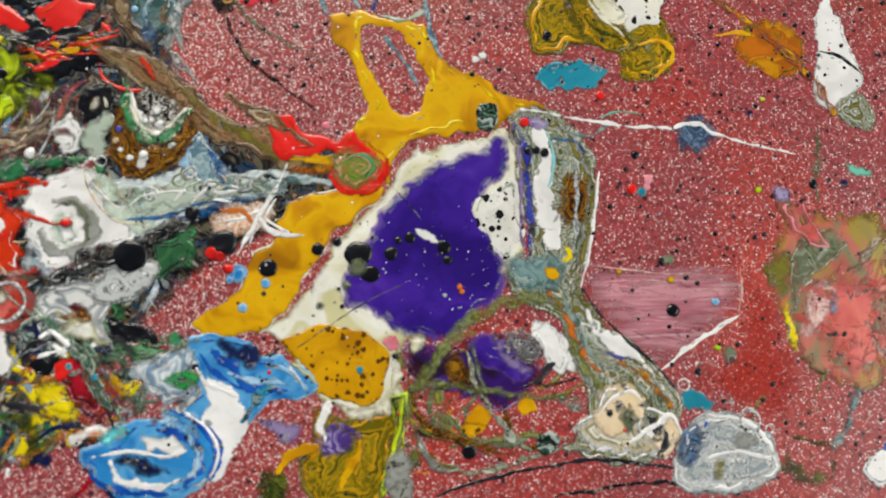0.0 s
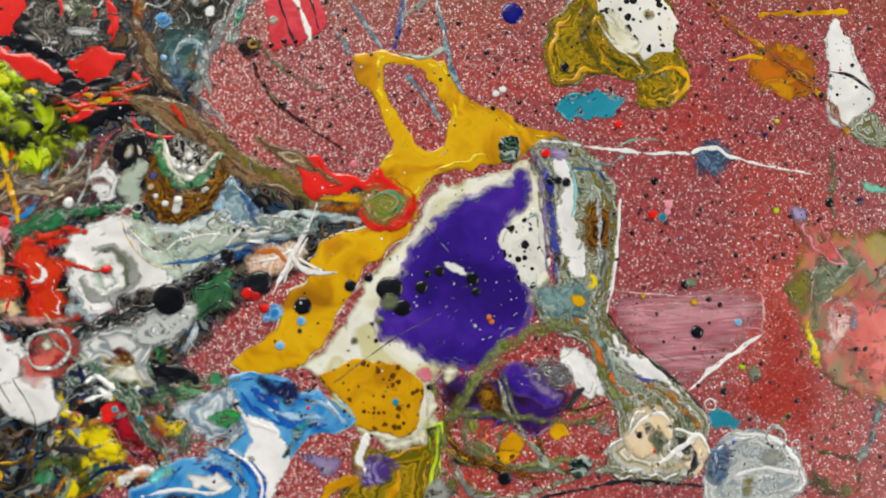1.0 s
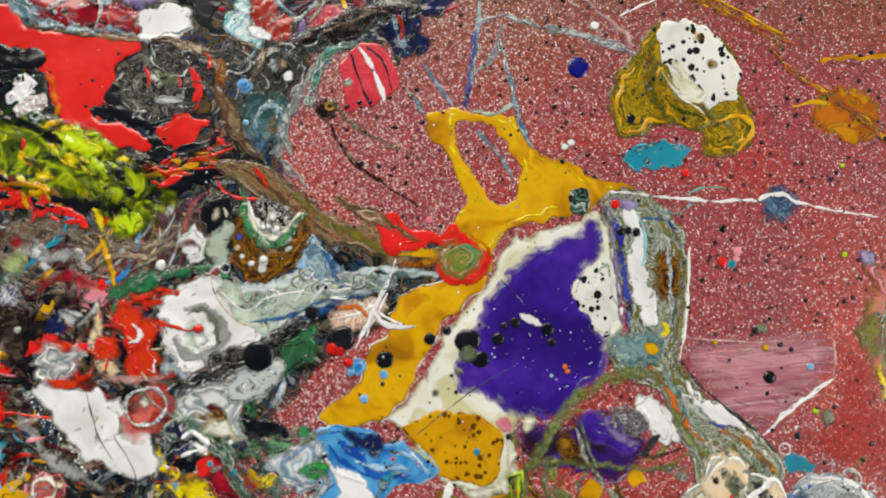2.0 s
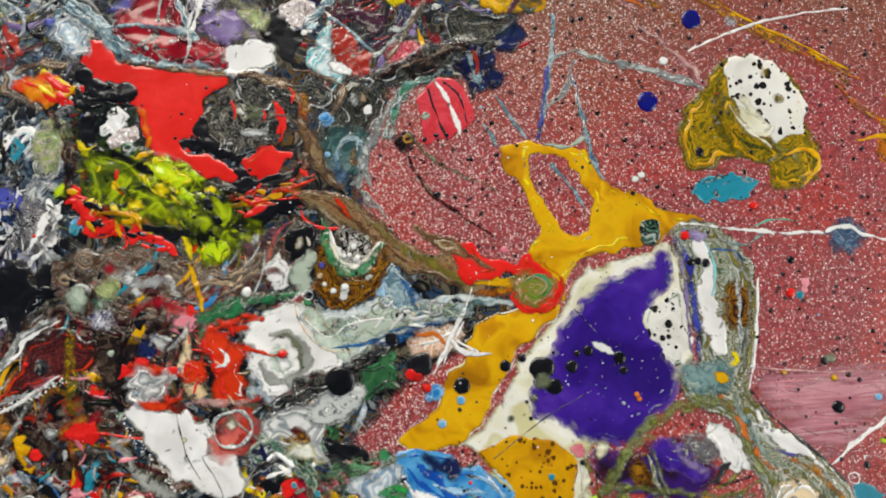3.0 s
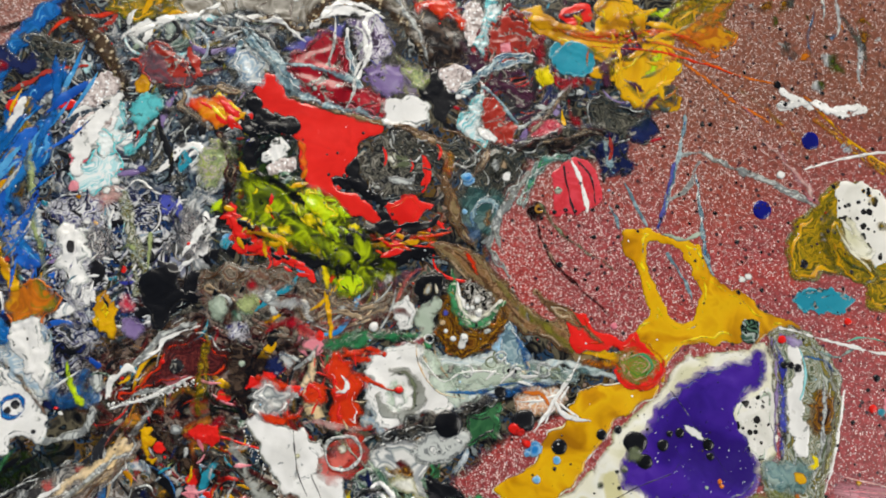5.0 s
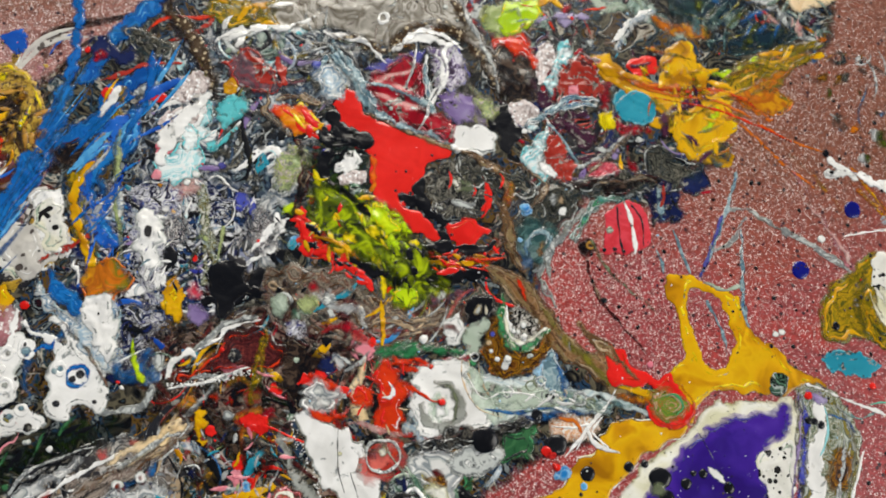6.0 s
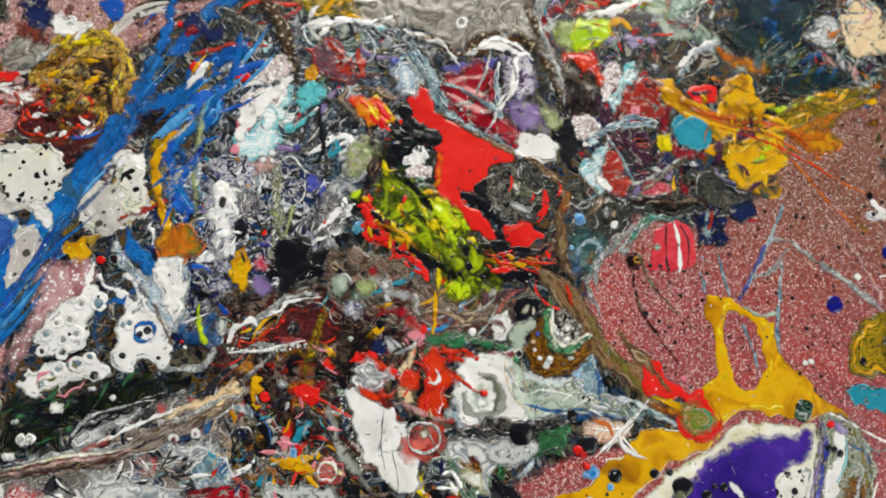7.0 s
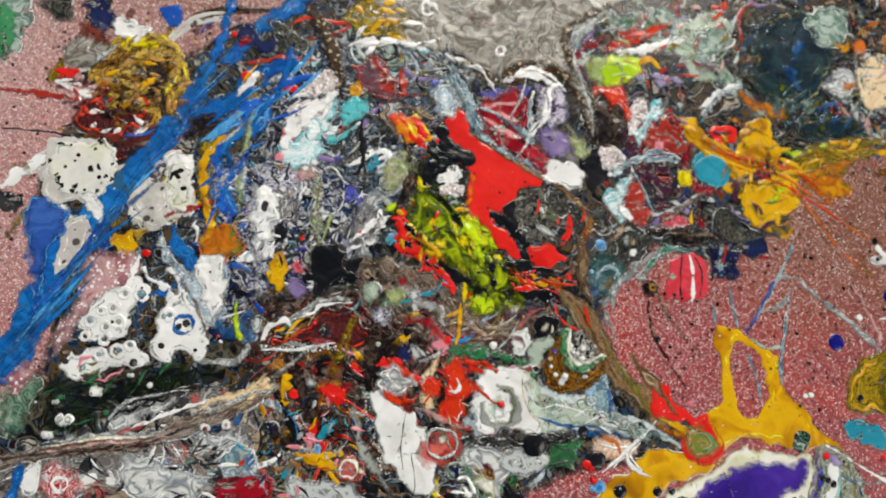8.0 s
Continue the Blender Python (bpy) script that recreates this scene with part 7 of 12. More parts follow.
base = strand("ocean", 2.0, [1.99, 2.48, 3.72, 4.72, 4.97, 4.72, 5.46, 6.46], [(-280.1, 126.6), (-273.2, 97), (-273.6, 69.5), (-276.7, 45.9), (-281.6, 22.3), (-286.9, 0.6), (-287.4, -24.4), (-285.6, -54.3)])
base = strand("ocean", 1.7, [2.77, 3.77, 3.02, 2.51], [(-247.3, 140.3), (-256.9, 126.2), (-263.9, 107.5), (-267.7, 93.9)])
base = strand("ocean", 1.6, [2.45, 3.92, 4.42, 3.43, 2.94, 1.96], [(-242.1, 106.5), (-254.3, 93.2), (-254.5, 83), (-262.7, 73.4), (-267.6, 65.4), (-271.4, 55.3)])
base = strand("ocean", 1.5, [2.41, 3.38, 2.90, 2.90, 1.93], [(-245.5, 86), (-247.3, 73.8), (-252.7, 58.7), (-248.2, 47.2), (-234.5, 37.5)])
base = strand("olive_mustard", 1.6, [1.70, 2.67, 2.92, 2.43, 2.92], [(-252.7, 95.4), (-251.1, 76.2), (-257.4, 57.8), (-252.7, 42.4), (-241.7, 27.7)])
base = strand("olive_grey", 1.2, [0.72, 1.20, 0.96], [(-251.3, 81.8), (-244, 62.8), (-231.4, 31.1)])
base = pool("mustard_orange", 2.0, [(-243.5, 20.4), (-242.6, 26), (-237, 29.8), (-229.8, 30.5), (-225.1, 23.5), (-226.1, 18), (-232.3, 13.1), (-239.7, 13.1)], name="paint_blob")
base = pool("white_blue", 1.3, [(-239.2, 9.5), (-231.6, 14.2), (-225, 13.3), (-222.9, 1.7), (-222.4, -4.2), (-227.4, -4), (-235, 3.8)])
base = pool("white_blue", 1.2, [(-259.6, 18.1), (-251.3, 11.7), (-238.1, 5), (-223.9, -6.1), (-219.9, -11.7), (-230.9, -4.3), (-243, 0.3), (-253.3, 8.2)])
base = pool("mustard", 1.2, [(-214.9, 25.6), (-210.7, 30.1), (-204.6, 20), (-205.7, 14.4), (-210.8, 17.2)])
base = pool("mustard", 1.0, [(-274.3, 6.3), (-267.5, 12), (-263.2, 6.3), (-263.5, -0.2), (-269.6, 2.1)])
base = pool("white_violet", 1.2, [(-232.6, 46.4), (-226.4, 52), (-220.1, 44.2), (-216.9, 32.5), (-217.9, 21.6), (-223.1, 24.5), (-224.8, 34.1)])
base = pool("green_black", 1.3, [(-269.4, -54.3), (-265, -47.8), (-250.5, -44.4), (-241.2, -35.3), (-230.1, -29.3), (-217.4, -21.4), (-209, -23.8), (-217.8, -34.6), (-234.3, -43.9), (-241.7, -56.2), (-244.9, -63.2), (-256.6, -71), (-264.9, -63.7)])
for x, y, r in ((-249.8, -49.4, 2.81), (-255.6, -63.9, 1.95), (-254, -62.5, 1.73), (-258.4, -70, 2.16), (-261.5, -58.2, 1.08), (-241.1, -38.7, 1.08), (-233.2, -39.3, 1.30),):
    drop("white", 1.2, x, y, r)
base = pool("taupe_lines", 1.4, [(-273.6, -85.1), (-264.1, -77.9), (-254.1, -71.5), (-241.7, -64.8), (-227.4, -57), (-216.8, -45.8), (-204.1, -33.5), (-196.1, -23), (-190.5, -17.1), (-189.2, -24.8), (-197.3, -37.6), (-211.5, -51.5), (-226.3, -63.3), (-244, -73.3), (-257.8, -81.2), (-271, -89.4)], rims=(("white_grey", 0.7, 0.3), ("brown", 1.8, 0.4),))
strand("charcoal_marble", 0.4, [0.42, 0.63, 0.63, 0.63, 0.42], [(-269.4, -84.4), (-254.4, -75), (-238.5, -66.6), (-222.6, -57.3), (-210.1, -45.2)], name="streak", parent=base)
strand("cream", 0.4, [0.66, 1.31, 1.09], [(-206.1, -39), (-198.7, -30), (-192.9, -22.1)], name="streak", parent=base)
strand("salmon", 0.4, [0.43, 0.86, 0.64], [(-238.7, -61.8), (-230.2, -56), (-228.4, -50.6)], name="streak", parent=base)
base = pool("grey_white", 1.1, [(-242.6, -58.9), (-239.5, -49.6), (-228.5, -41.5), (-219.8, -35.5), (-221.2, -41.9), (-228.4, -50.6), (-235.8, -58.7)])
for x, y, r in ((-236.3, -51.2, 1.73), (-233.2, -48.1, 1.73), (-230.2, -46.4, 1.51),):
    drop("white_grey", 1.0, x, y, r)
base = pool("green_grey", 1.2, [(-281.3, -63.9), (-278.9, -56), (-271.9, -51.9), (-268.1, -62.8), (-268.5, -74.2), (-274.9, -76.9)])
base = pool("white", 0.9, [(-260.6, -84.1), (-256.6, -79.2), (-252.2, -87.1), (-254.8, -92.4), (-259.5, -90.1)])
base = strand("ocean", 1.0, [2.10, 2.52, 2.10], [(-262.6, -82.7), (-260.8, -88.5), (-258.3, -96)])
base = pool("red_white", 0.9, [(-255.1, -81.8), (-251.1, -76.9), (-241.2, -78.3), (-238.2, -87.9), (-248.3, -91.9)])
ring("white", 0.6, -245.9, -84.1, 2.94, 0.73, name="ring", parent=base)
base = pool("crimson", 1.0, [(-194.8, -61.5), (-188.4, -55.5), (-178.2, -52.4), (-173.7, -61.7), (-195, -70.3)])
base = pool("grey_white", 1.0, [(-209.1, -49.4), (-199.8, -42.1), (-189.6, -43.6), (-190.3, -51.8), (-201.9, -56.6), (-207.7, -54.5)])
for x, y, r in ((-205.3, -46.2, 1.74), (-199.2, -42.3, 1.52),):
    drop("maroon", 0.7, x, y, r)
base = pool("white_blue", 1.1, [(-195.6, -52.9), (-187.7, -47.3), (-181.1, -51.4), (-185.6, -56.6), (-193.3, -57.5)])
for x, y, r in ((-199, -52.2, 2.38),):
    drop("black", 1.6, x, y, r)
base = pool("white_grey", 1.0, [(-170.5, -53.7), (-163.9, -47.7), (-146.6, -44), (-139.9, -48), (-163.9, -57.7)])
base = pool("salmon", 1.1, [(-155.2, -40.7), (-151.4, -33.4), (-144.1, -36.2), (-143, -41.4), (-150.5, -43.3)])
base = pool("red_brown", 1.3, [(-200.8, -5.8), (-190.6, 3.6), (-185.3, 13.4), (-175.8, 20), (-165.8, 14.4), (-164.1, 5.2), (-181.6, 0.1), (-192.8, -7.2)])
for x, y, r in ((-180.9, 6.6, 2.74),):
    drop("charcoal", 0.4, x, y, r, name="spot", parent=base)
base = strand("white_grey", 0.9, [0.68, 1.35, 1.35, 0.90], [(-205.9, -5.6), (-194.6, 6.8), (-186.7, 16.5), (-176.8, 22.2)])
base = strand("olive_mustard", 1.2, [0.69, 1.38, 1.38, 0.92], [(-173, 15), (-172.6, 6.5), (-172, -1.9), (-171.2, -8.8)])
base = pool("black_brown", 1.3, [(-166.7, 16.5), (-157.4, 18.1), (-147.3, 12.5), (-147, 0.3), (-153.5, -7.3), (-161.3, -0.9)])
base = pool("black_brown", 1.3, [(-200.4, 32.2), (-187.7, 40.5), (-181.7, 32.8), (-188.1, 24.8), (-195.7, 23.9)])
base = pool("red", 1.0, [(-157, 3.4), (-150.6, 8.6), (-146.1, 6.8), (-150.2, 1.9)])
base = pool("grey_white", 1.0, [(-153.3, -2.3), (-145.8, 3.3), (-138.9, -1.1), (-143.9, -6.8), (-150.6, -7.2)])
base = pool("lime_pale", 1.0, [(-164.6, 31.4), (-159.9, 35.3), (-156.6, 32.4), (-159, 27.5), (-163.1, 28.2)])
base = pool("sage", 1.0, [(-174.5, 28.3), (-170.2, 32.8), (-166.3, 28.1), (-168.5, 23.3), (-172.4, 23.6)])
base = pool("grey_white", 1.0, [(-157.8, 36.3), (-153.8, 38.8), (-151.5, 34.7), (-154.8, 32.4)])
base = pool("orange_mix", 1.0, [(-174.9, -14), (-167.7, -8.5), (-161.9, -13.2), (-165.1, -19.3), (-172.1, -19.9)])
base = pool("lime_marble", 1.0, [(-187.9, 81), (-181.7, 91), (-174.8, 87.2), (-175.1, 75.9), (-180.1, 69.4), (-187, 73.1)])
base = strand("grey_olive", 1.1, [1.43, 2.15, 2.15, 1.91], [(-211.6, 67.1), (-206.9, 53), (-201.3, 42.2), (-195.2, 34.5)])
# black fingers and small forms round the red pour
base = strand("black", 0.8, [0.86, 1.71, 1.50, 1.07], [(-138.3, 80.4), (-132.6, 79.2), (-125.9, 78.3), (-118.5, 73.5)])
base = strand("black", 0.8, [1.73, 2.59, 1.73], [(-168.7, 97.2), (-162.6, 99.4), (-155.8, 98.4)])
base = strand("black", 0.7, [0.86, 1.51, 0.86], [(-163.1, 94.6), (-159.1, 96.6), (-155.8, 96.3)])
base = strand("black", 0.8, [1.29, 2.16, 1.94, 1.29], [(-130.3, 89.3), (-130.4, 83.5), (-127.1, 78.5), (-120.9, 74.8)])
base = strand("black", 0.8, [0.85, 1.49, 1.71, 1.28], [(-117, 74.9), (-118.5, 71.2), (-116.3, 67.2), (-118.8, 63.4)])
for x, y, r in ((-133.7, 82.2, 0.86), (-131.8, 81.4, 1.07), (-129.2, 99.7, 0.64), (-150.9, 93.9, 0.43), (-137.5, 90.6, 0.64),):
    drop("black", 0.8, x, y, r)
base = strand("black_brown", 0.9, [1.29, 2.15, 1.72, 1.07], [(-182.2, 92.6), (-175.5, 82.4), (-174.8, 70.2), (-174.2, 58.1)])
base = strand("red_orange", 0.8, [0.84, 1.48, 1.06], [(-124.8, 61.2), (-113.8, 60), (-101.5, 63.5)])
base = strand("mustard", 0.7, [0.63, 1.26, 0.84], [(-122, 57.8), (-113.6, 58.5), (-103.3, 61.4)])
base = strand("olive_lime", 0.8, [1.68, 2.93, 2.51, 1.26], [(-151.4, 56), (-142.4, 53.4), (-133.8, 52.9), (-126, 56.6)])
base = strand("yellow", 0.8, [0.85, 1.69, 1.27], [(-150.1, 69.5), (-143.7, 69.6), (-136.8, 67.7)])
base = strand("yellow", 0.8, [0.63, 1.26, 0.84], [(-140.8, 55.9), (-136, 48.1), (-133.3, 40.1)])
base = strand("red", 0.8, [0.83, 1.46, 0.83], [(-149.6, 47.7), (-142.9, 45.8), (-137.8, 41.4)])
base = strand("red", 0.8, [1.05, 1.89, 1.26], [(-171.6, 60.8), (-167.7, 55), (-164.7, 49.1)])
base = strand("tan_grey", 0.9, [1.04, 1.66, 1.86, 1.24], [(-137.4, 39.3), (-128.2, 35.8), (-117.5, 34.6), (-110.2, 40.2)])
base = strand("maroon_grey", 0.9, [1.26, 2.09, 1.68], [(-120.7, 51.1), (-115, 43.5), (-105.5, 49.6)])
base = strand("red_brown", 0.9, [1.23, 2.06, 1.23], [(-128, 29.5), (-118.6, 29.2), (-108, 34.3)])
base = strand("tan_grey", 0.9, [1.03, 1.85, 2.06, 1.64], [(-146.3, 32.4), (-137.3, 28.8), (-129.6, 32.3), (-119, 31.2)])
base = strand("grey_white", 0.9, [1.03, 1.85, 1.85, 1.03], [(-159.4, 35.2), (-150.6, 32.6), (-142.3, 33.1), (-137.1, 27.8)])
base = strand("crimson", 0.8, [0.81, 1.63, 1.22], [(-152.3, 21.9), (-145, 26.4), (-136, 22.9)])
base = strand("white_grey", 0.8, [0.61, 1.21, 1.01], [(-141.4, 9.6), (-136.3, 14.6), (-134.2, 19.1)])
base = strand("red_orange", 0.9, [1.21, 2.01, 1.21], [(-152.7, 5.6), (-146.5, 4.7), (-142.1, 3.5)])
base = strand("green", 0.8, [0.82, 1.22, 0.82], [(-127, 19.4), (-128, 14.1), (-129.2, 9.8)])
base = strand("green_grey", 0.7, [0.60, 1.00, 0.80, 0.80], [(-124.8, -6.4), (-120.9, -10.6), (-115.7, -16.5), (-106.7, -21.6)])
base = strand("brick", 0.7, [0.60, 1.00, 1.00, 0.80], [(-121.7, -6.8), (-113.6, -6.9), (-104.2, -2.7), (-92.6, 1.3)])
base = strand("blue_deep", 0.6, [0.61, 0.81, 0.81, 0.61], [(-84.7, 2.7), (-75, 6.4), (-63.3, 11.4), (-51.3, 15.2)])
# top tangle
base = strand("grey_blue", 0.9, [0.88, 1.54, 1.54, 1.10], [(-165.2, 119.7), (-153.6, 117.4), (-142.8, 113.6), (-136.6, 122.1)])
base = strand("white_grey", 0.8, [0.44, 0.88, 0.88, 0.66], [(-136.4, 121), (-136.1, 130.8), (-133.1, 138.8), (-131.1, 146.7)])
base = strand("white", 0.8, [0.44, 0.66, 0.66], [(-149.6, 108.7), (-146.7, 116.4), (-146, 123.8)])
base = strand("violet_white", 0.9, [1.35, 2.25, 2.02, 1.12], [(-141, 144.6), (-133.5, 141.2), (-130, 134.5), (-135.2, 126.1)])
base = strand("charcoal_marble", 1.0, [1.35, 2.26, 2.03, 1.35], [(-120.8, 146.5), (-113.7, 139.3), (-107.9, 131.9), (-104.8, 120.4)])
base = strand("navy", 0.9, [1.35, 2.26, 2.03], [(-104.4, 145), (-98.4, 136.4), (-92.8, 130.2)])
base = strand("plum", 0.9, [1.80, 3.16, 2.71, 1.80], [(-99.6, 143.5), (-91.3, 135.4), (-81.6, 131.3), (-71.4, 132.2)])
base = strand("grey_blue", 0.9, [0.89, 1.55, 1.33, 0.89], [(-97.9, 119.4), (-88, 128.7), (-77.6, 135.8), (-68.7, 137.7)])
base = strand("charcoal", 0.8, [0.88, 1.76, 1.54], [(-87.6, 112), (-76.9, 115.4), (-66.2, 120)])
base = strand("white_grey", 0.7, [0.44, 0.88, 0.88, 0.66], [(-73.5, 107.8), (-63.5, 116.9), (-55.7, 127), (-49.8, 134.3)])
base = pool("red_brown", 0.8, [(-87.3, 153.7), (-76.4, 158.6), (-70.8, 152.2), (-76.1, 141.1), (-84.3, 141.8)])
base = pool("brick", 0.9, [(-87.7, 148.6), (-77, 154.7), (-67.8, 147.8), (-72.2, 138.2), (-82.5, 137.3)])
pool("pink", 0.5, [(-82.1, 142.8), (-78.4, 144.3), (-76.8, 139.7), (-80.3, 138.2)], name="patch", parent=base)
base = pool("aqua_white", 0.9, [(-90.6, 138), (-88.4, 153.5), (-86.2, 161.6), (-84.3, 156.9), (-86.2, 146.4), (-88, 136.1)])
base = pool("yellow", 1.0, [(-67.7, 134.2), (-63.9, 136.3), (-60.5, 132.1), (-62.7, 127.9), (-66.3, 128.9)])
base = strand("mustard", 1.0, [1.14, 1.83, 1.83], [(-72.4, 155.7), (-64.1, 154.9), (-53.6, 154.7)])
base = pool("slate", 1.0, [(-44.4, 128.1), (-32.6, 125.7), (-20.8, 123.3), (-24.2, 113), (-35.1, 108.5), (-44.8, 113.6)])
base = pool("navy", 0.9, [(-29.1, 115.6), (-20.6, 122.1), (-16.6, 116.9), (-21.6, 110), (-27.3, 110)])
base = pool("midnight", 1.0, [(-21.5, 130.4), (-13, 138.3), (-9.8, 129.2), (-15.1, 124.4)])
base = strand("pink_red", 0.9, [1.77, 3.09, 2.21], [(-65.8, 109.3), (-60.8, 113.9), (-54.8, 111.6)])
base = strand("slate", 1.0, [2.19, 3.50, 3.29, 2.19], [(-72.4, 100.9), (-59.8, 107), (-46.8, 110.8), (-35.4, 110.8)])
base = strand("mint_grey", 0.9, [2.12, 3.71, 3.18, 2.12], [(-115.7, 197.8), (-97.3, 203.8), (-79.4, 203.1), (-68.6, 215)])
base = strand("green_mix", 0.8, [1.58, 2.64, 1.58], [(-117.1, 193.8), (-105.8, 194.6), (-97.3, 203.8)])
base = strand("red_orange", 0.7, [1.04, 2.08, 1.30], [(-118.5, 173.9), (-110.3, 182.8), (-101.9, 191.8)])
base = strand("mustard", 0.7, [1.04, 1.56, 1.04], [(-105.9, 170.8), (-97.6, 179.6), (-90.8, 176.7)])
base = strand("lilac", 0.7, [0.78, 1.55, 1.30], [(-104, 165.5), (-92.3, 172.8), (-79.1, 176.2)])
base = strand("sage", 0.8, [1.58, 2.64, 2.11], [(-83.7, 189.7), (-75.5, 182.7), (-64.6, 184.9)])
base = strand("white", 0.8, [0.78, 1.56, 1.04], [(-67.6, 167.8), (-60.3, 180.7), (-53.6, 187.1)])
base = strand("mustard_orange", 0.9, [2.11, 3.16, 2.11], [(-52.7, 184.4), (-42.6, 179.9), (-29.1, 183.4)])
base = strand("lime", 0.8, [1.56, 2.60, 2.08], [(-23.3, 164.6), (-12.8, 168.1), (-3.8, 176.9)])
base = pool("mustard", 1.0, [(-45.1, 169.5), (-35.8, 177), (-30, 167.5), (-31.7, 154.6), (-40.9, 156.3)])
base = strand("olive_mustard", 0.9, [1.56, 2.60, 2.34, 1.82], [(-19.2, 160.5), (-8.1, 171.8), (3.6, 182), (18.8, 190.8)])
base = strand("mustard_orange", 0.9, [1.56, 3.11, 2.59], [(-12.6, 157.7), (-0.7, 166.3), (8.8, 173.8)])
# left side
base = strand("navy", 0.9, [1.97, 3.45, 2.96, 1.97], [(-272.9, 115), (-265.1, 109.9), (-256.3, 108.4), (-247.9, 118.6)])
base = strand("slate", 1.0, [3.46, 4.95, 3.96], [(-258.9, 119.1), (-248.9, 115.1), (-240.1, 113.5)])
base = strand("brick", 0.9, [0.73, 1.46, 1.22, 0.73], [(-261.2, 96.5), (-251.3, 103.5), (-243.3, 108.9), (-233.7, 111.3)])
base = strand("crimson", 1.0, [1.47, 2.45, 1.47], [(-267.7, 107.1), (-263.9, 107.5), (-264.9, 104.1)])
for x, y, r in ((-257, 91.9, 2.91), (-258.8, 6.2, 1.94), (-270.4, 107.3, 1.45),):
    drop("red", 1.2, x, y, r)
base = strand("white", 0.8, [1.20, 1.92, 1.44], [(-256.6, 82), (-254.7, 88.7), (-253.8, 94.9)])
base = strand("olive_mustard", 0.9, [0.95, 1.66, 1.43], [(-252.4, 65.7), (-251.1, 76.2), (-251.4, 87.4)])
base = strand("white_blue", 0.9, [1.41, 2.34, 1.88], [(-245.1, 48.6), (-240, 53.7), (-238.8, 46.2)])
base = strand("white", 0.9, [1.17, 1.87, 1.64], [(-267, 49.2), (-259.5, 41.9), (-257.1, 32.4)])
base = strand("brick", 0.8, [0.69, 1.37, 0.92], [(-260.7, 20.2), (-252.9, 29.1), (-244.3, 37)])
base = strand("ocean", 0.9, [1.37, 2.75, 2.29, 1.83], [(-255.6, 20), (-247.3, 13.5), (-237.1, 7.9), (-229.9, -1.4)])
base = strand("blue_deep", 0.9, [1.80, 3.14, 2.69], [(-221.9, -7.7), (-213.9, -9.1), (-210.8, -0.4)])
base = strand("blue_deep", 0.9, [1.12, 2.02, 1.80, 1.12], [(-253.9, -2.1), (-243.9, -2.6), (-241.5, 2.2), (-236, 0.9)])
base = strand("white", 0.8, [1.13, 1.80, 1.58, 1.13], [(-258, 1), (-250.9, -3.3), (-242.9, -4.6), (-240.7, -13.5)])
base = strand("lime", 0.7, [0.45, 1.13, 0.91], [(-217.9, 4), (-215.9, -2.6), (-209.9, -9.8)])
base = strand("white_violet", 1.0, [1.88, 3.29, 2.82, 1.88], [(-232.6, 49.1), (-224.2, 42.3), (-221, 30.6), (-217.9, 19.1)])
base = strand("black", 0.9, [1.41, 2.34, 1.87], [(-223.2, 45.4), (-216.9, 37.7), (-214.9, 28.2)])
base = strand("grey_white", 1.0, [1.18, 1.88, 1.88, 1.41], [(-187.6, 45.8), (-187.4, 56.6), (-186.1, 65.3), (-178.6, 66)])
base = strand("white", 0.8, [0.94, 1.64, 1.41], [(-185.6, 41.4), (-180.3, 46.5), (-176.8, 56.1)])
base = strand("black", 0.9, [1.38, 2.31, 2.31, 1.38], [(-197.4, 23.2), (-188.1, 24.8), (-181.7, 32.8), (-180.4, 41.2)])
base = strand("charcoal_marble", 1.0, [1.22, 2.44, 2.20], [(-206.1, 97.9), (-195.2, 97.4), (-195.4, 85.9)])
base = pool("teal", 0.9, [(-174.3, 50.5), (-172.1, 54.2), (-170, 52.5), (-171.6, 49.1)], name="paint_blob")
base = strand("turquoise", 0.7, [0.72, 1.21, 0.96], [(-211.6, 81), (-208.4, 85.4), (-206.2, 92.1)])
base = pool("beige_speck", 0.8, [(-235.5, 98.1), (-229, 107.1), (-222.5, 104.5), (-226.8, 96.5)])
base = pool("glitter_white", 0.7, [(-235.3, 86.6), (-225.7, 94.2), (-220.8, 89.4), (-228.3, 82.9)])
base = strand("brick_dark", 1.0, [1.16, 2.31, 1.85], [(-310.7, 39.2), (-299.6, 41.8), (-288.5, 44.4)])
base = strand("charcoal", 0.7, [0.34, 0.46, 0.34], [(-334.7, 29), (-314.1, 36.2), (-291.9, 41.4)])
base = strand("charcoal", 0.7, [0.35, 0.46, 0.35], [(-304.4, 36.8), (-296.6, 27.1), (-291.9, 17.5)])
base = strand("brick", 0.8, [0.69, 1.39, 1.16, 0.69], [(-345.2, 43), (-334.9, 46.7), (-321.9, 50.3), (-308.7, 53.9)])
base = strand("black_brown", 1.2, [1.90, 3.33, 2.38], [(-295.3, 71.6), (-286.8, 70.1), (-280.1, 62.2)])
base = strand("white", 0.9, [1.17, 2.11, 1.64], [(-326.5, 56.3), (-318.3, 57.5), (-309.9, 56.1)])
base = strand("olive", 0.8, [0.68, 1.13, 0.91], [(-325.7, 13.4), (-319.2, 19.1), (-311.9, 14.7)])
base = strand("red", 1.0, [1.18, 2.12, 1.41], [(-328, 61.2), (-322.8, 61), (-320, 65.2)])
base = strand("white_grey", 0.9, [0.89, 1.78, 1.55, 0.89], [(-224.8, -21), (-216.9, -22.4), (-206.9, -18.1), (-205.9, -10.5)])
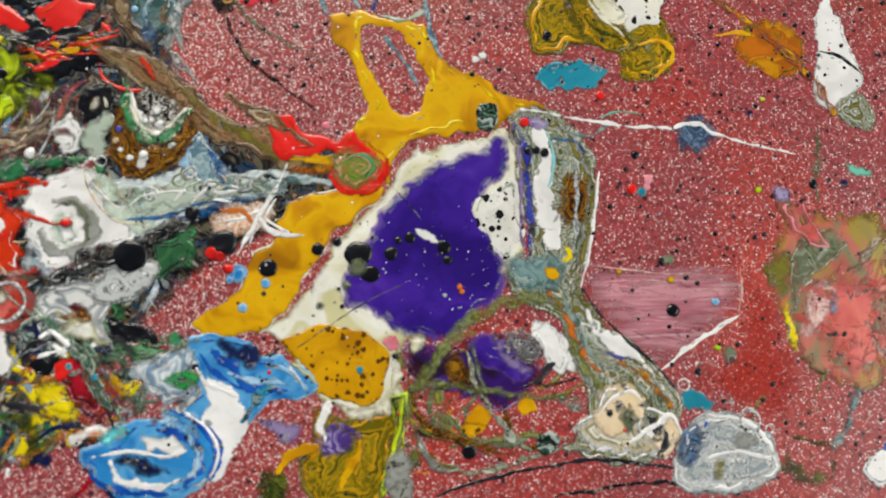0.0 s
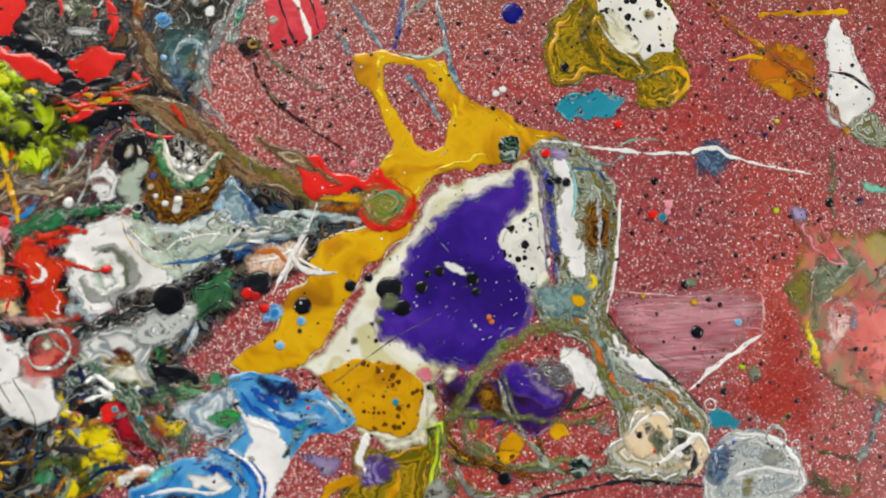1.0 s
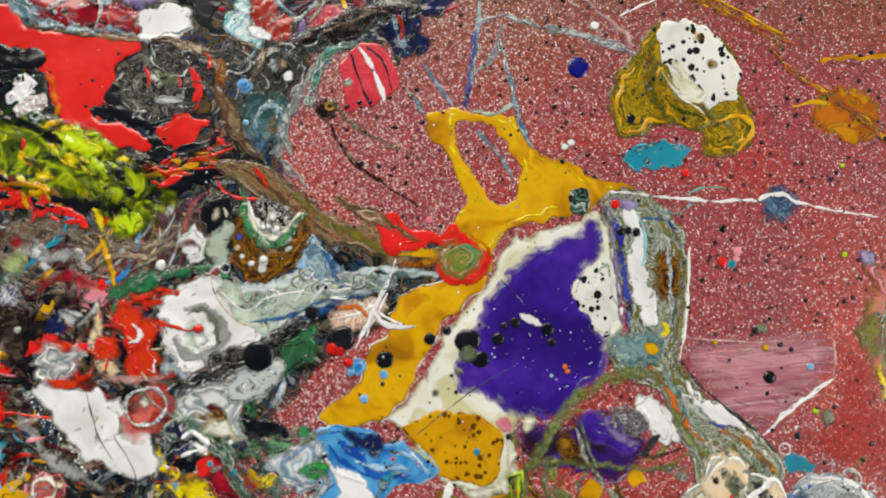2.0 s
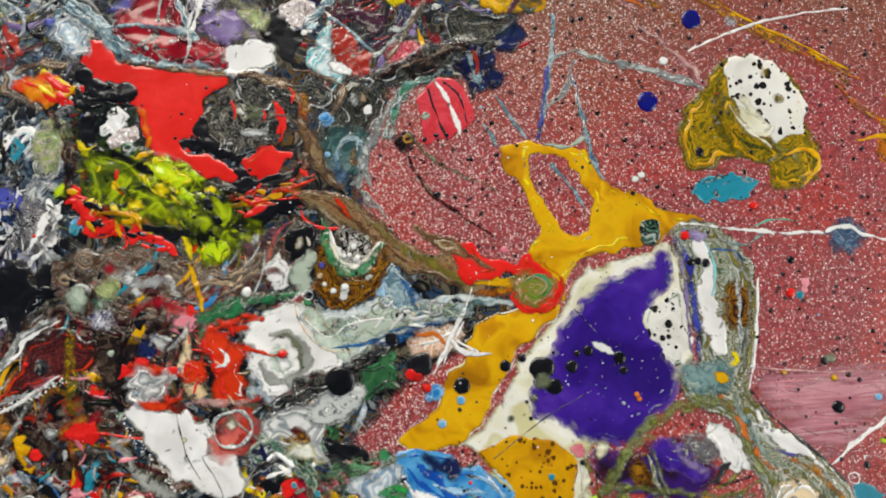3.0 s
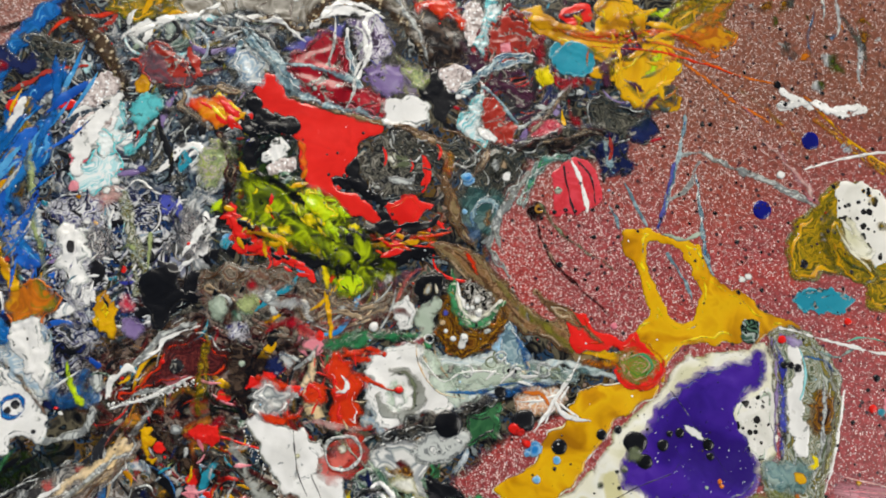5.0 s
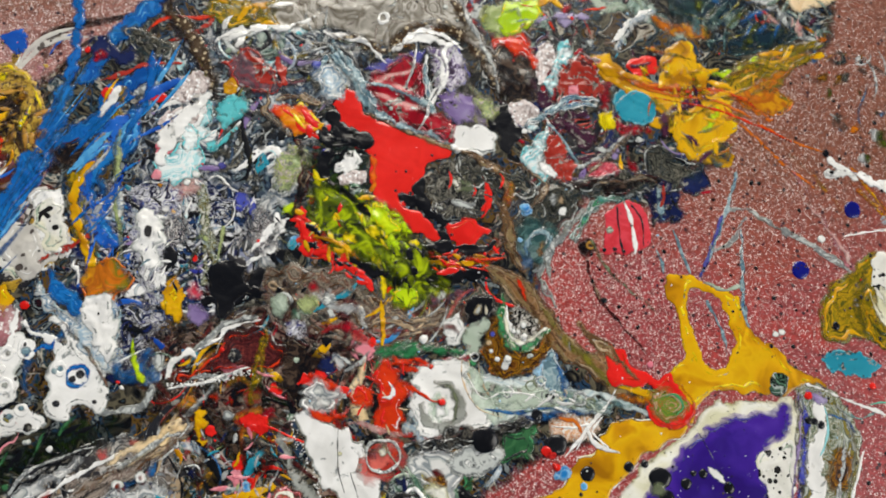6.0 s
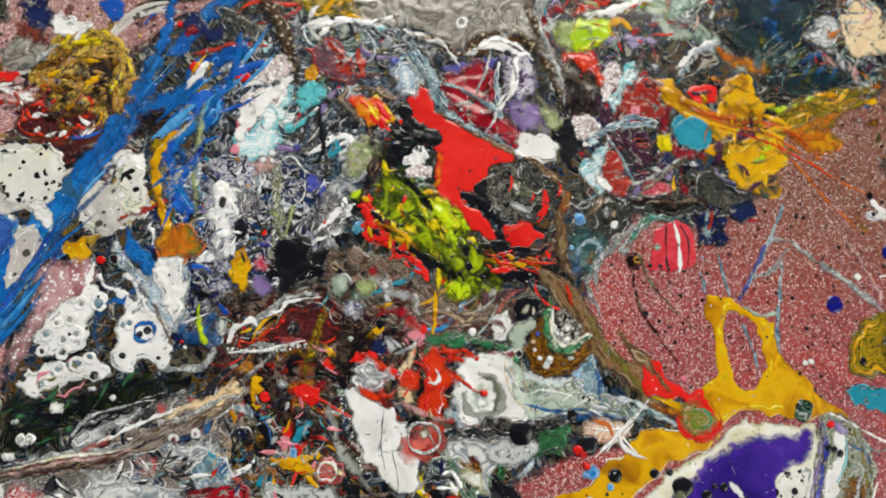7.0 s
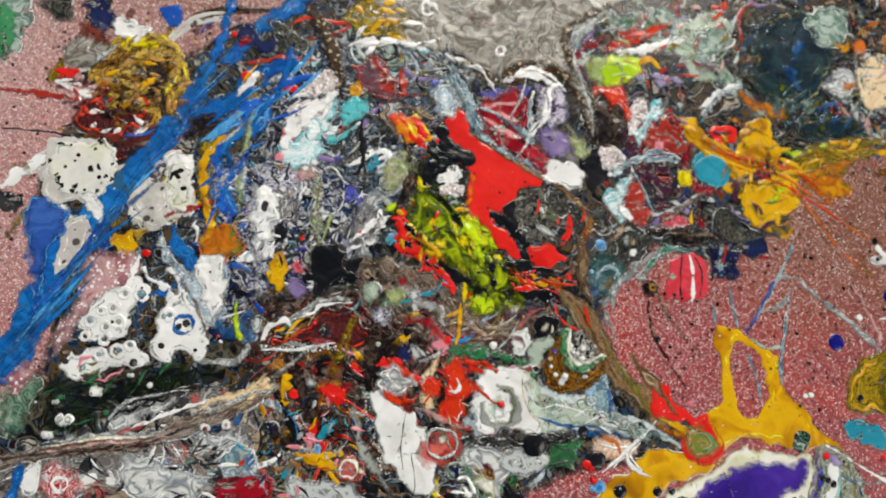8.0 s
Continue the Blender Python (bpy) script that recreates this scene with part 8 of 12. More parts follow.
base = strand("charcoal_marble", 0.9, [0.86, 1.72, 1.72, 1.08], [(-241.7, -56.2), (-230.9, -46), (-219.8, -35.5), (-209, -28.5)])
base = strand("white", 0.7, [0.43, 0.86, 0.86, 0.65], [(-232.2, -56.8), (-223.1, -47.3), (-213.4, -38.6), (-203.1, -30.7)])
base = strand("peach", 0.7, [0.88, 1.76, 1.32], [(-198.7, -34.7), (-195.2, -27.4), (-191.1, -20.9)])
base = strand("blue_deep", 0.8, [1.07, 1.70, 1.49], [(-218.7, -69), (-210.2, -67.7), (-202.6, -69)])
base = strand("white_blue", 0.9, [1.29, 2.15, 1.72], [(-206.3, -61.7), (-211.1, -70.3), (-214.9, -76.2)])
base = strand("teal", 0.7, [0.88, 1.54, 1.10], [(-164.8, -35.6), (-163.5, -28.1), (-161.3, -22.4)])
base = strand("pink", 0.7, [0.88, 1.32, 1.10], [(-171.7, -33.8), (-166.8, -36.4), (-166, -40.6)])
base = strand("mustard", 0.8, [0.88, 1.75, 1.32], [(-171.9, -40.8), (-162.1, -41.3), (-153.2, -39.9)])
base = strand("crimson", 0.8, [0.90, 1.79, 1.34], [(-174, -16), (-167, -15.4), (-162.7, -8.8)])
base = strand("white_grey", 0.8, [0.45, 0.90, 0.67], [(-198.9, -9.8), (-189.7, -3.4), (-180.6, -1.9)])
base = strand("black_brown", 1.1, [2.23, 3.57, 3.13, 2.23], [(-193, -16.9), (-183, -17.5), (-169.4, -25.8), (-157.7, -30.3)])
# details of the left half
base = pool("white", 1.0, [(-267.9, 41.6), (-267.5, 48.9), (-260.5, 51.1), (-256.6, 42.9), (-253.2, 30), (-255.5, 24.7), (-261.9, 29.6)])
base = pool("white_speck", 0.9, [(-275.6, 22.9), (-272.3, 30.9), (-264.6, 31), (-260.1, 21), (-264.6, 15), (-270.9, 15.3)])
base = strand("cobalt", 1.1, [1.75, 2.85, 3.07, 2.63, 1.75], [(-253.7, 60.6), (-251.5, 49.3), (-247, 41.3), (-240.4, 36.9), (-234.3, 35.6)])
base = strand("cobalt", 1.1, [2.24, 3.13, 2.68, 1.79], [(-247.5, 84.8), (-250.5, 77.6), (-253, 69.3), (-253.9, 62.9)])
base = strand("ocean", 1.0, [1.79, 2.68, 2.23], [(-242.5, 84), (-242, 76.7), (-245.1, 69.5)])
base = strand("mustard", 1.1, [1.10, 1.76, 1.98, 1.76, 1.98], [(-252.3, 64.7), (-256, 55), (-254.2, 44.9), (-247.7, 35.2), (-240.6, 27.1)])
base = strand("olive", 0.8, [0.66, 1.09, 1.09], [(-253.4, 55.8), (-250.6, 44.8), (-241.4, 33.8)])
base = pool("grey_white", 0.9, [(-247.7, 50), (-240.9, 52.7), (-238.3, 47.6), (-245, 44.3)])
base = strand("lime_pale", 0.9, [0.67, 1.34, 1.11, 0.89], [(-248.6, 80.7), (-243.6, 63.9), (-239.1, 48.6), (-235, 40.5)])
base = pool("black_brown", 1.0, [(-270.2, 61.2), (-264.8, 70.3), (-258.3, 71.2), (-253.7, 65.4), (-259.9, 58), (-267.1, 56.2)])
base = pool("white", 1.2, [(-229.6, 45), (-224.4, 50.9), (-218.4, 50), (-221, 43.8), (-216.7, 37), (-214.5, 26.2), (-218.7, 22.1), (-223.2, 29.2), (-222.5, 37), (-226.3, 39.7)])
pool("charcoal", 0.4, [(-226.6, 43.1), (-224.5, 45.2), (-222, 42.7), (-223.6, 39.9)], name="patch", parent=base)
pool("blue_grey", 0.4, [(-224.9, 32.5), (-221.7, 35.9), (-221, 32.8), (-223.3, 30.7)], name="patch", parent=base)
base = pool("peach_pink", 1.1, [(-221.9, 60.8), (-219.5, 65.5), (-214.7, 68), (-212, 66.9), (-215.6, 60.9), (-218.9, 57.5)])
for x, y, r in ((-221.6, 53.7, 1.97), (-220.1, 55.9, 1.31), (-215, 68.9, 1.97), (-217, 64.8, 1.75),):
    drop("white", 1.0, x, y, r)
for x, y, r in ((-229, 65, 2.20), (-231.6, 76.4, 1.76),):
    drop("pink", 0.8, x, y, r)
base = pool("aqua_white", 1.0, [(-226.2, 87), (-219.1, 86.8), (-217.4, 78.7), (-222.9, 78.1)])
base = pool("glitter_white", 0.8, [(-233.8, 95), (-231.6, 105), (-226.4, 110.4), (-221, 105.2), (-225.9, 97.2)])
base = pool("glitter_white", 0.8, [(-235.5, 82.6), (-232.3, 90.9), (-224.4, 93.1), (-229.6, 81.8)])
base = strand("white", 1.1, [1.36, 2.27, 3.18, 3.18, 1.82], [(-219.6, 103.2), (-222.1, 97.2), (-226, 89.5), (-229.3, 79.7), (-229.4, 68.6)])
base = pool("turquoise", 1.0, [(-215.5, 96.9), (-210.5, 104.4), (-205.8, 96.3), (-211, 88.3)])
base = pool("mustard", 0.9, [(-215.7, 107), (-212.7, 112), (-209.4, 105.8), (-214.4, 103.1)])
for x, y, r in ((-212.3, 81.3, 2.68),):
    drop("turquoise", 0.9, x, y, r)
for x, y, r in ((-206.5, 74.8, 2.00), (-169.8, 90.1, 1.56),):
    drop("violet", 0.9, x, y, r)
base = pool("maroon_grey", 0.9, [(-215.6, 113.6), (-211.9, 124.9), (-197.4, 117.7), (-193.2, 112.1), (-203.8, 106.7), (-211.1, 108.6)])
pool("brick", 0.4, [(-211.9, 120.1), (-209.5, 123.6), (-197.3, 115.9), (-200.4, 110.9)], name="patch", parent=base)
base = pool("flame", 1.1, [(-195.9, 101.7), (-189.3, 104.9), (-179.4, 105.1), (-175.9, 98.7), (-180.3, 94.7), (-188.5, 96.5)])
base = strand("tan_grey", 0.9, [0.92, 1.60, 1.60, 1.14], [(-197.9, 109.2), (-196.9, 100.6), (-190.3, 96.4), (-184.4, 92.8)])
base = strand("tan_grey", 0.9, [1.14, 2.06, 1.83], [(-194.2, 106.6), (-185.6, 109.5), (-174.9, 109.7)])
base = strand("brick", 0.8, [0.93, 1.62, 1.16], [(-199, 124.5), (-195.5, 119.1), (-192.3, 113.7)])
for x, y, r in ((-182.4, 121.8, 3.47), (-177, 116.3, 2.78), (-186.6, 112.5, 2.08), (-188.3, 130.9, 1.85),):
    drop("blue_grey", 0.8, x, y, r)
base = strand("white_grey", 0.8, [0.70, 1.40, 1.40, 0.93], [(-182.7, 130.2), (-177.2, 128.1), (-168.4, 123.2), (-160, 119.5)])
base = strand("grey_blue", 0.8, [0.69, 1.15, 1.15], [(-174.9, 117), (-180.4, 123), (-180.1, 129.7)])
base = pool("lime_marble", 1.0, [(-186, 77.4), (-186.8, 84.5), (-180.6, 88.3), (-179.7, 79.9), (-179, 72.3), (-182.7, 73.6)])
base = pool("yellow", 0.9, [(-172.8, 93.4), (-169.3, 95.8), (-168.3, 94.1), (-171, 92.2)], name="paint_blob")
base = pool("yellow", 0.9, [(-172.5, 82.3), (-169.6, 80.8), (-167.6, 76), (-170, 76.2)], name="paint_blob")
base = strand("black", 0.9, [2.29, 3.66, 3.43, 2.29], [(-171.5, 106.5), (-167.2, 100.3), (-160.7, 98.7), (-155.6, 99.1)])
base = pool("eye_marble", 0.9, [(-191.9, 54.7), (-186.5, 63.1), (-179.1, 58.8), (-178.1, 49.2), (-184, 43.6), (-189.8, 47.4)])
base = pool("eye_marble", 0.9, [(-222.8, 46.7), (-218.3, 52.9), (-211.7, 50.3), (-209.6, 41.5), (-216.5, 38.9)])
base = strand("grey_olive", 0.9, [0.88, 1.54, 1.54, 1.32], [(-206.7, 59), (-204.5, 47.9), (-202.3, 39.2), (-199.8, 28.5)])
base = strand("lime_pale", 0.7, [0.43, 0.87, 0.65], [(-208, 43.2), (-205.7, 46.3), (-202.9, 44.8)])
base = strand("lime_pale", 0.7, [0.65, 0.87, 0.87], [(-197.1, 38.5), (-198.1, 45.2), (-198.7, 52.1)])
base = strand("white", 0.9, [0.87, 1.52, 1.52, 0.87], [(-186.8, 44.1), (-183.5, 51), (-180.9, 56.6), (-181.2, 62.4)])
base = pool("teal", 0.8, [(-211.4, 34), (-206.4, 34.5), (-206.8, 32)], name="paint_blob")
base = pool("mustard", 1.0, [(-213.4, 21.5), (-211.3, 28.3), (-206, 26.1), (-203.5, 15.6), (-207.2, 13.6), (-210.9, 17.8)])
base = pool("pink_red", 0.9, [(-206.2, 27.7), (-203.5, 30.8), (-199, 26.5), (-198.8, 22), (-203.5, 22.8)])
base = pool("lilac", 0.9, [(-203.4, 20.1), (-197.4, 22), (-194, 16.8), (-198.4, 13.6)])
base = pool("black", 1.1, [(-199.4, 35), (-192.1, 39.6), (-185, 40), (-183.2, 33.7), (-175.7, 31.4), (-184.8, 25.2), (-189.4, 18.2), (-195.1, 24.3)])
base = strand("white", 0.8, [0.83, 1.46, 1.25, 0.62], [(-202.5, -7.7), (-201.4, -0.9), (-197, 3.7), (-193.9, 1.3)])
base = strand("white", 0.7, [0.42, 0.84, 0.84, 0.63], [(-194.4, 5.6), (-188.5, 10.7), (-185.9, 15.9), (-174.6, 21.6)])
base = strand("white", 0.6, [0.31, 0.62, 0.62, 0.42], [(-200.5, -10.3), (-189.3, -5.5), (-180.3, -0), (-175.1, 3.7)])
base = strand("olive_mustard", 0.9, [0.64, 1.07, 1.28, 0.85], [(-172.6, 18.9), (-171.2, 10.4), (-170.4, 3), (-171.4, -3.8)])
base = pool("white_violet", 0.9, [(-168.2, 21.1), (-160.1, 24.9), (-157.2, 20.2), (-162, 17.2)])
base = pool("lime_pale", 0.9, [(-163.6, 30.2), (-160.9, 34.2), (-156.7, 33.9), (-156.8, 30), (-160.8, 27)])
base = pool("sage", 0.9, [(-174, 29.7), (-169.6, 33.3), (-166.9, 28.5), (-169.9, 24.1)])
base = pool("white_grey", 0.9, [(-156.3, 34), (-152.9, 37.3), (-150.7, 34.1), (-153.8, 31.8)])
for x, y, r in ((-159, 10.1, 1.27),):
    drop("sage", 0.9, x, y, r)
base = pool("navy", 0.9, [(-150.7, 10), (-147.5, 14.9), (-143.3, 11.1), (-146.4, 6.9)])
base = pool("white_blue", 0.8, [(-147.5, 14.9), (-145, 16.1), (-140.9, 12.5), (-143.2, 10.5)])
base = pool("red", 0.9, [(-173.1, -15.6), (-168.9, -11), (-162.8, -13), (-160.6, -16.2), (-166.2, -18.6)])
base = pool("mustard", 0.9, [(-189.2, -16.5), (-186, -13.5), (-183.3, -19), (-184.8, -22.6), (-180.7, -24.5), (-185.3, -25.4)])
base = pool("red", 0.9, [(-183.7, -20.8), (-181.2, -18.8), (-179.2, -21.6), (-181.8, -23.2)], name="paint_blob")
base = strand("teal", 0.8, [1.02, 1.84, 1.63], [(-166, -34.7), (-164.4, -30.1), (-162.4, -26.5)])
base = pool("pink", 0.8, [(-170.2, -33.5), (-167.7, -31.1), (-163.7, -38.1), (-165.8, -41.1)])
base = pool("sky", 0.8, [(-165.7, -35.6), (-163.5, -34.4), (-161.7, -38.5), (-163.9, -39.4)], name="paint_blob")
base = strand("mustard", 0.8, [0.81, 1.62, 1.22], [(-169.8, -41.9), (-162.3, -39.3), (-154.7, -33.5)])
base = pool("salmon", 1.0, [(-154.8, -37.6), (-151.7, -33), (-146.4, -32.8), (-142.5, -38.2), (-146.1, -43.2), (-152.1, -42.9)])
ring("cream", 0.4, -149.8, -38.6, 3.67, 0.51, name="ring", parent=base)
for x, y, r in ((-144.9, -37.4, 1.43),):
    drop("peach", 0.9, x, y, r)
base = strand("orange_mix", 0.8, [1.01, 2.02, 1.61], [(-175.6, -49.1), (-170.7, -45.1), (-164.7, -44.4)])
base = strand("black_brown", 0.9, [1.65, 2.89, 2.48], [(-168, -22.9), (-159.5, -22.5), (-152.7, -26.8)])
base = strand("grey", 0.8, [0.83, 1.67, 1.88, 1.67, 1.25], [(-159.2, -12), (-155.2, -21.3), (-147.5, -29.4), (-140.2, -35.5), (-132.8, -38.4)])
base = pool("grey_white", 0.9, [(-155.3, 0.3), (-149.1, 5), (-141.4, 5.1), (-139.2, 0.3), (-146.2, -3.9), (-151.9, -3.4)])
base = strand("red_orange", 0.8, [0.84, 1.47, 1.05], [(-151.2, -5.3), (-142.8, -7.6), (-136, -5.1)])
base = strand("white_blue", 0.8, [0.82, 1.64, 1.23], [(-193.1, -30.2), (-188, -26.7), (-182.8, -29.3)])
base = strand("charcoal_marble", 0.8, [1.02, 2.04, 1.83], [(-191, -35.8), (-182.7, -35.4), (-176.2, -41.7)])
# the pale pour, its cells and the brown and green scoop above it
base = pool("white_blue", 0.9, [(-110.5, 21), (-101.1, 25.4), (-95.7, 23.2), (-91.2, 13.8), (-84.8, 6.7), (-88.9, 2.9), (-100.1, -2.8), (-107.5, -6.6), (-111.8, -1.5), (-113.5, 11.5)])
strand("grey", 0.5, [1.14, 2.10, 2.29, 2.10, 1.91, 1.14], [(-107.1, 10.7), (-103, 14.3), (-98.3, 10.8), (-96.2, 4.3), (-98.7, -0.6), (-104.3, -0.6)], name="streak", parent=base)
strand("grey", 0.5, [0.95, 1.70, 1.89, 1.14], [(-104.3, -0.6), (-107.4, 1.3), (-108.4, 6.9), (-106.7, 11.3)], name="streak", parent=base)
pool("white", 0.4, [(-103.9, 7.5), (-100.5, 8.4), (-98.5, 4.3), (-100.2, 0.9), (-103.7, 2)], name="patch", parent=base)
base = pool("sage", 0.8, [(-94.8, 21.7), (-88.4, 19.1), (-80.7, 18.1), (-72.1, 19.8), (-64.3, 22.6), (-60.1, 19.7), (-63.3, 14.3), (-71, 12.6), (-76.7, 11.8), (-81.5, 8.7), (-86.8, 7.8), (-90.3, 12.3)])
strand("blue_deep", 0.3, [0.29, 0.38, 0.38, 0.29], [(-91.1, 11.9), (-86.2, 7.3), (-80.5, 9.2), (-71.9, 11.8)], name="streak", parent=base)
strand("peach", 0.3, [0.39, 0.58, 0.58, 0.39], [(-96.9, 24.7), (-95.5, 19), (-90.8, 13.4), (-86.1, 12.7)], name="streak", parent=base)
strand("tan", 0.3, [0.39, 0.58, 0.39], [(-93.4, 25.2), (-91.3, 19.1), (-86.9, 13.9)], name="streak", parent=base)
pool("mint_grey", 0.3, [(-85.1, 18.1), (-81.3, 19.3), (-80.1, 15.5), (-83.5, 13.9)], name="patch", parent=base)
ring("white_grey", 0.3, -65.5, 19.2, 2.51, 0.48, name="ring", parent=base)
for x, y, r in ((-65.5, 19, 0.97),):
    drop("black", 0.3, x, y, r, name="spot", parent=base)
ring("sage_dark", 0.3, -70.2, 23.7, 1.74, 0.39, name="ring", parent=base)
base = pool("teal_grey", 0.9, [(-60.5, 21.9), (-54.6, 22.4), (-46.8, 21.8), (-39, 23.1), (-31.2, 22.5), (-39, 20), (-44.9, 17.4), (-54.6, 17.3), (-59.5, 18.5)])
ring("sage_dark", 0.3, -54.2, 19.9, 1.74, 0.48, name="ring", parent=base)
ring("sage_dark", 0.3, -49, 19.9, 1.74, 0.48, name="ring", parent=base)
ring("peach", 0.4, -60.1, 20.8, 1.74, 0.39, name="ring", parent=base)
base = pool("sky_light", 0.8, [(-72.2, 29.4), (-68.8, 35.4), (-65.2, 31.1), (-61.3, 25.8), (-60.9, 22.3), (-66.3, 22.2), (-71.1, 23.3)])
strand("blue_deep", 0.4, [0.59, 1.37, 1.56, 0.98], [(-69.2, 35.3), (-66.4, 30), (-63.4, 25.7), (-61.2, 21.9)], name="streak", parent=base)
base = pool("white", 0.9, [(-109.3, 36.5), (-104.7, 44.4), (-102.6, 40.5), (-101.3, 30.8), (-107, 28.8)])
base = pool("sage", 0.8, [(-100.6, 37.6), (-94.9, 42.6), (-92.3, 40.7), (-93.6, 31.9), (-96.3, 26.1), (-100.3, 28.9)])
base = pool("brown_gold", 1.1, [(-93.3, 32.9), (-92, 42.7), (-89.1, 44.7), (-87.5, 35), (-82, 30.8), (-75.2, 33.3), (-70.4, 40.2), (-68.8, 33.4), (-74.1, 26.5), (-80.8, 22), (-88.5, 23), (-92.7, 27.1)])
base = pool("speckle_black", 0.9, [(-83.3, 45.3), (-77.4, 45), (-72, 41.6), (-74.3, 35.2), (-79.1, 34.2), (-82.5, 38)])
base = strand("green", 0.9, [0.78, 1.57, 1.77, 1.37, 0.78], [(-89.8, 47.1), (-87.6, 38.9), (-83, 33.5), (-77.2, 34.4), (-71.4, 41.2)])
base = strand("cream", 0.9, [0.39, 0.98, 1.18, 0.98, 0.59], [(-88.2, 47.7), (-85.7, 40.9), (-81.7, 35.9), (-76.6, 37.2), (-70.9, 43.6)])
base = pool("black", 1.1, [(-102.6, 45.4), (-99, 49.5), (-92.2, 50.2), (-91.7, 45.1), (-95.8, 40.7), (-99.6, 38.2), (-102.1, 40.9)], name="paint_blob")
pool("peach_grey", 0.4, [(-99.5, 44.9), (-97, 46.5), (-96.3, 42.2), (-98.8, 41.6)], name="patch", parent=base)
pool("peach_grey", 0.4, [(-95.6, 46.6), (-93.6, 44.6), (-94.7, 42.7)], name="patch", parent=base)
for x, y, r in ((-82.9, 28.3, 1.74), (-75.2, 31.7, 0.97), (-78.6, 37.7, 1.36), (-81.2, 39.6, 0.97), (-79.7, 42.6, 1.36),):
    drop("white", 0.9, x, y, r)
for x, y, r in ((-90.5, 36.5, 1.17),):
    drop("ultramarine", 0.7, x, y, r)
for x, y, r in ((-91.3, 32.9, 1.36),):
    drop("peach", 0.7, x, y, r)
base = strand("blue_deep", 0.6, [0.57, 1.15, 1.15, 0.77], [(-73.8, 8.8), (-66.2, 11.4), (-58.5, 14.3), (-46.8, 17.4)])
base = strand("charcoal_marble", 1.0, [1.51, 2.64, 2.82, 2.26], [(-105.5, -8.8), (-94.4, -4.9), (-83.2, -0.2), (-71.9, 8.1)])
base = pool("white_grey", 0.9, [(-98, -10.5), (-88.7, -5.8), (-80.2, -2.9), (-75.4, -5.6), (-82.8, -14), (-92.2, -15.9)])
base = pool("black", 1.2, [(-91.7, -0.3), (-88, 2.6), (-82.3, 1.7), (-80.8, -2.5), (-84, -5.7), (-89.7, -5.2)], name="paint_blob")
base = strand("salmon", 0.6, [0.38, 0.75, 0.75, 0.56], [(-113, -8.9), (-101.9, -4.7), (-90.7, -0.3), (-79.5, 5.5)])
base = pool("peach_lines", 0.9, [(-62.7, 9.5), (-58.5, 13.4), (-50.7, 14.8), (-45.9, 13.6), (-48.4, 6.9), (-54.5, 3.4), (-60.3, 4.9)])
base = strand("white", 0.8, [0.39, 0.59, 0.78, 0.59, 0.39], [(-40.5, 27.7), (-43.3, 19.4), (-47.8, 11.7), (-51.1, 5), (-54.5, -1)])
base = strand("white", 0.8, [0.77, 0.96, 0.77, 0.39], [(-48.4, 10.3), (-44.9, 6), (-40.1, 5.2), (-34.3, 5.3)])
base = strand("white", 0.7, [0.38, 0.58, 0.38], [(-61.3, 8.6), (-54.6, 9.7), (-47.8, 12.6)])
base = strand("orange", 0.6, [0.58, 0.96, 0.58], [(-60.4, 12.4), (-53.6, 11.6), (-49.7, 8.8)])
base = pool("black", 1.2, [(-63.7, 2), (-61.3, 5.2), (-56.1, 5.9), (-54.5, 2.1), (-56.8, -1.1), (-61.8, -1.2)], name="paint_blob")
for x, y, r in ((-61, -1.1, 2.10), (-58.7, 0, 1.33), (-57.9, -4.8, 0.95),):
    drop("red", 0.9, x, y, r)
base = pool("sky", 0.9, [(-57.9, -8.1), (-53.6, -3.5), (-50.7, -6.6), (-53.5, -9.9)], name="paint_blob")
# between the red pour and the glitter
base = pool("slate", 1.0, [(-84.5, 99.1), (-79.5, 102.5), (-71.3, 101.7), (-69.2, 94.3), (-72.1, 85.8), (-79.2, 84.6), (-83.7, 90.7)])
pool("white_grey", 0.5, [(-80.4, 95), (-77.8, 96.1), (-76.9, 92.4), (-79.3, 91.5)], name="patch", parent=base)
pool("white", 0.5, [(-75.6, 90.9), (-72.8, 92.5), (-72, 88.9), (-74.8, 88.2)], name="patch", parent=base)
pool("tan", 0.4, [(-76.9, 95.7), (-74.9, 96.7), (-74.1, 93.7), (-76.1, 92.8)], name="patch", parent=base)
base = pool("slate", 1.0, [(-109.8, 99.4), (-99.8, 101.8), (-87.6, 101.1), (-86.4, 93.8), (-93.4, 90.4), (-103.5, 91.1)])
base = pool("teal_dark", 1.0, [(-90.1, 79.1), (-85.2, 84.4), (-76.1, 83.6), (-74, 75.4), (-78.8, 66), (-85.7, 63.8), (-89.2, 70.9)])
strand("grey_blue", 0.5, [0.60, 1.00, 1.20, 1.00, 0.60], [(-85.3, 72), (-84, 77.6), (-79.5, 80.4), (-76, 77), (-77.8, 69.1)], name="streak", parent=base)
pool("tan_brown", 0.4, [(-80.6, 75.2), (-78, 76.3), (-77.7, 70.8), (-80, 69.5)], name="patch", parent=base)
pool("blue_grey", 0.5, [(-88.4, 69.9), (-82.9, 71), (-80.8, 66), (-85.7, 63.2)], name="patch", parent=base)
for x, y, r in ((-87.9, 87.2, 2.62), (-87.9, 74.6, 1.21),):
    drop("sky", 1.0, x, y, r)
base = strand("tan_brown", 1.0, [1.00, 1.81, 1.81, 1.41], [(-93.6, 84.1), (-93, 76.9), (-89.8, 69.8), (-83.7, 62.9)])
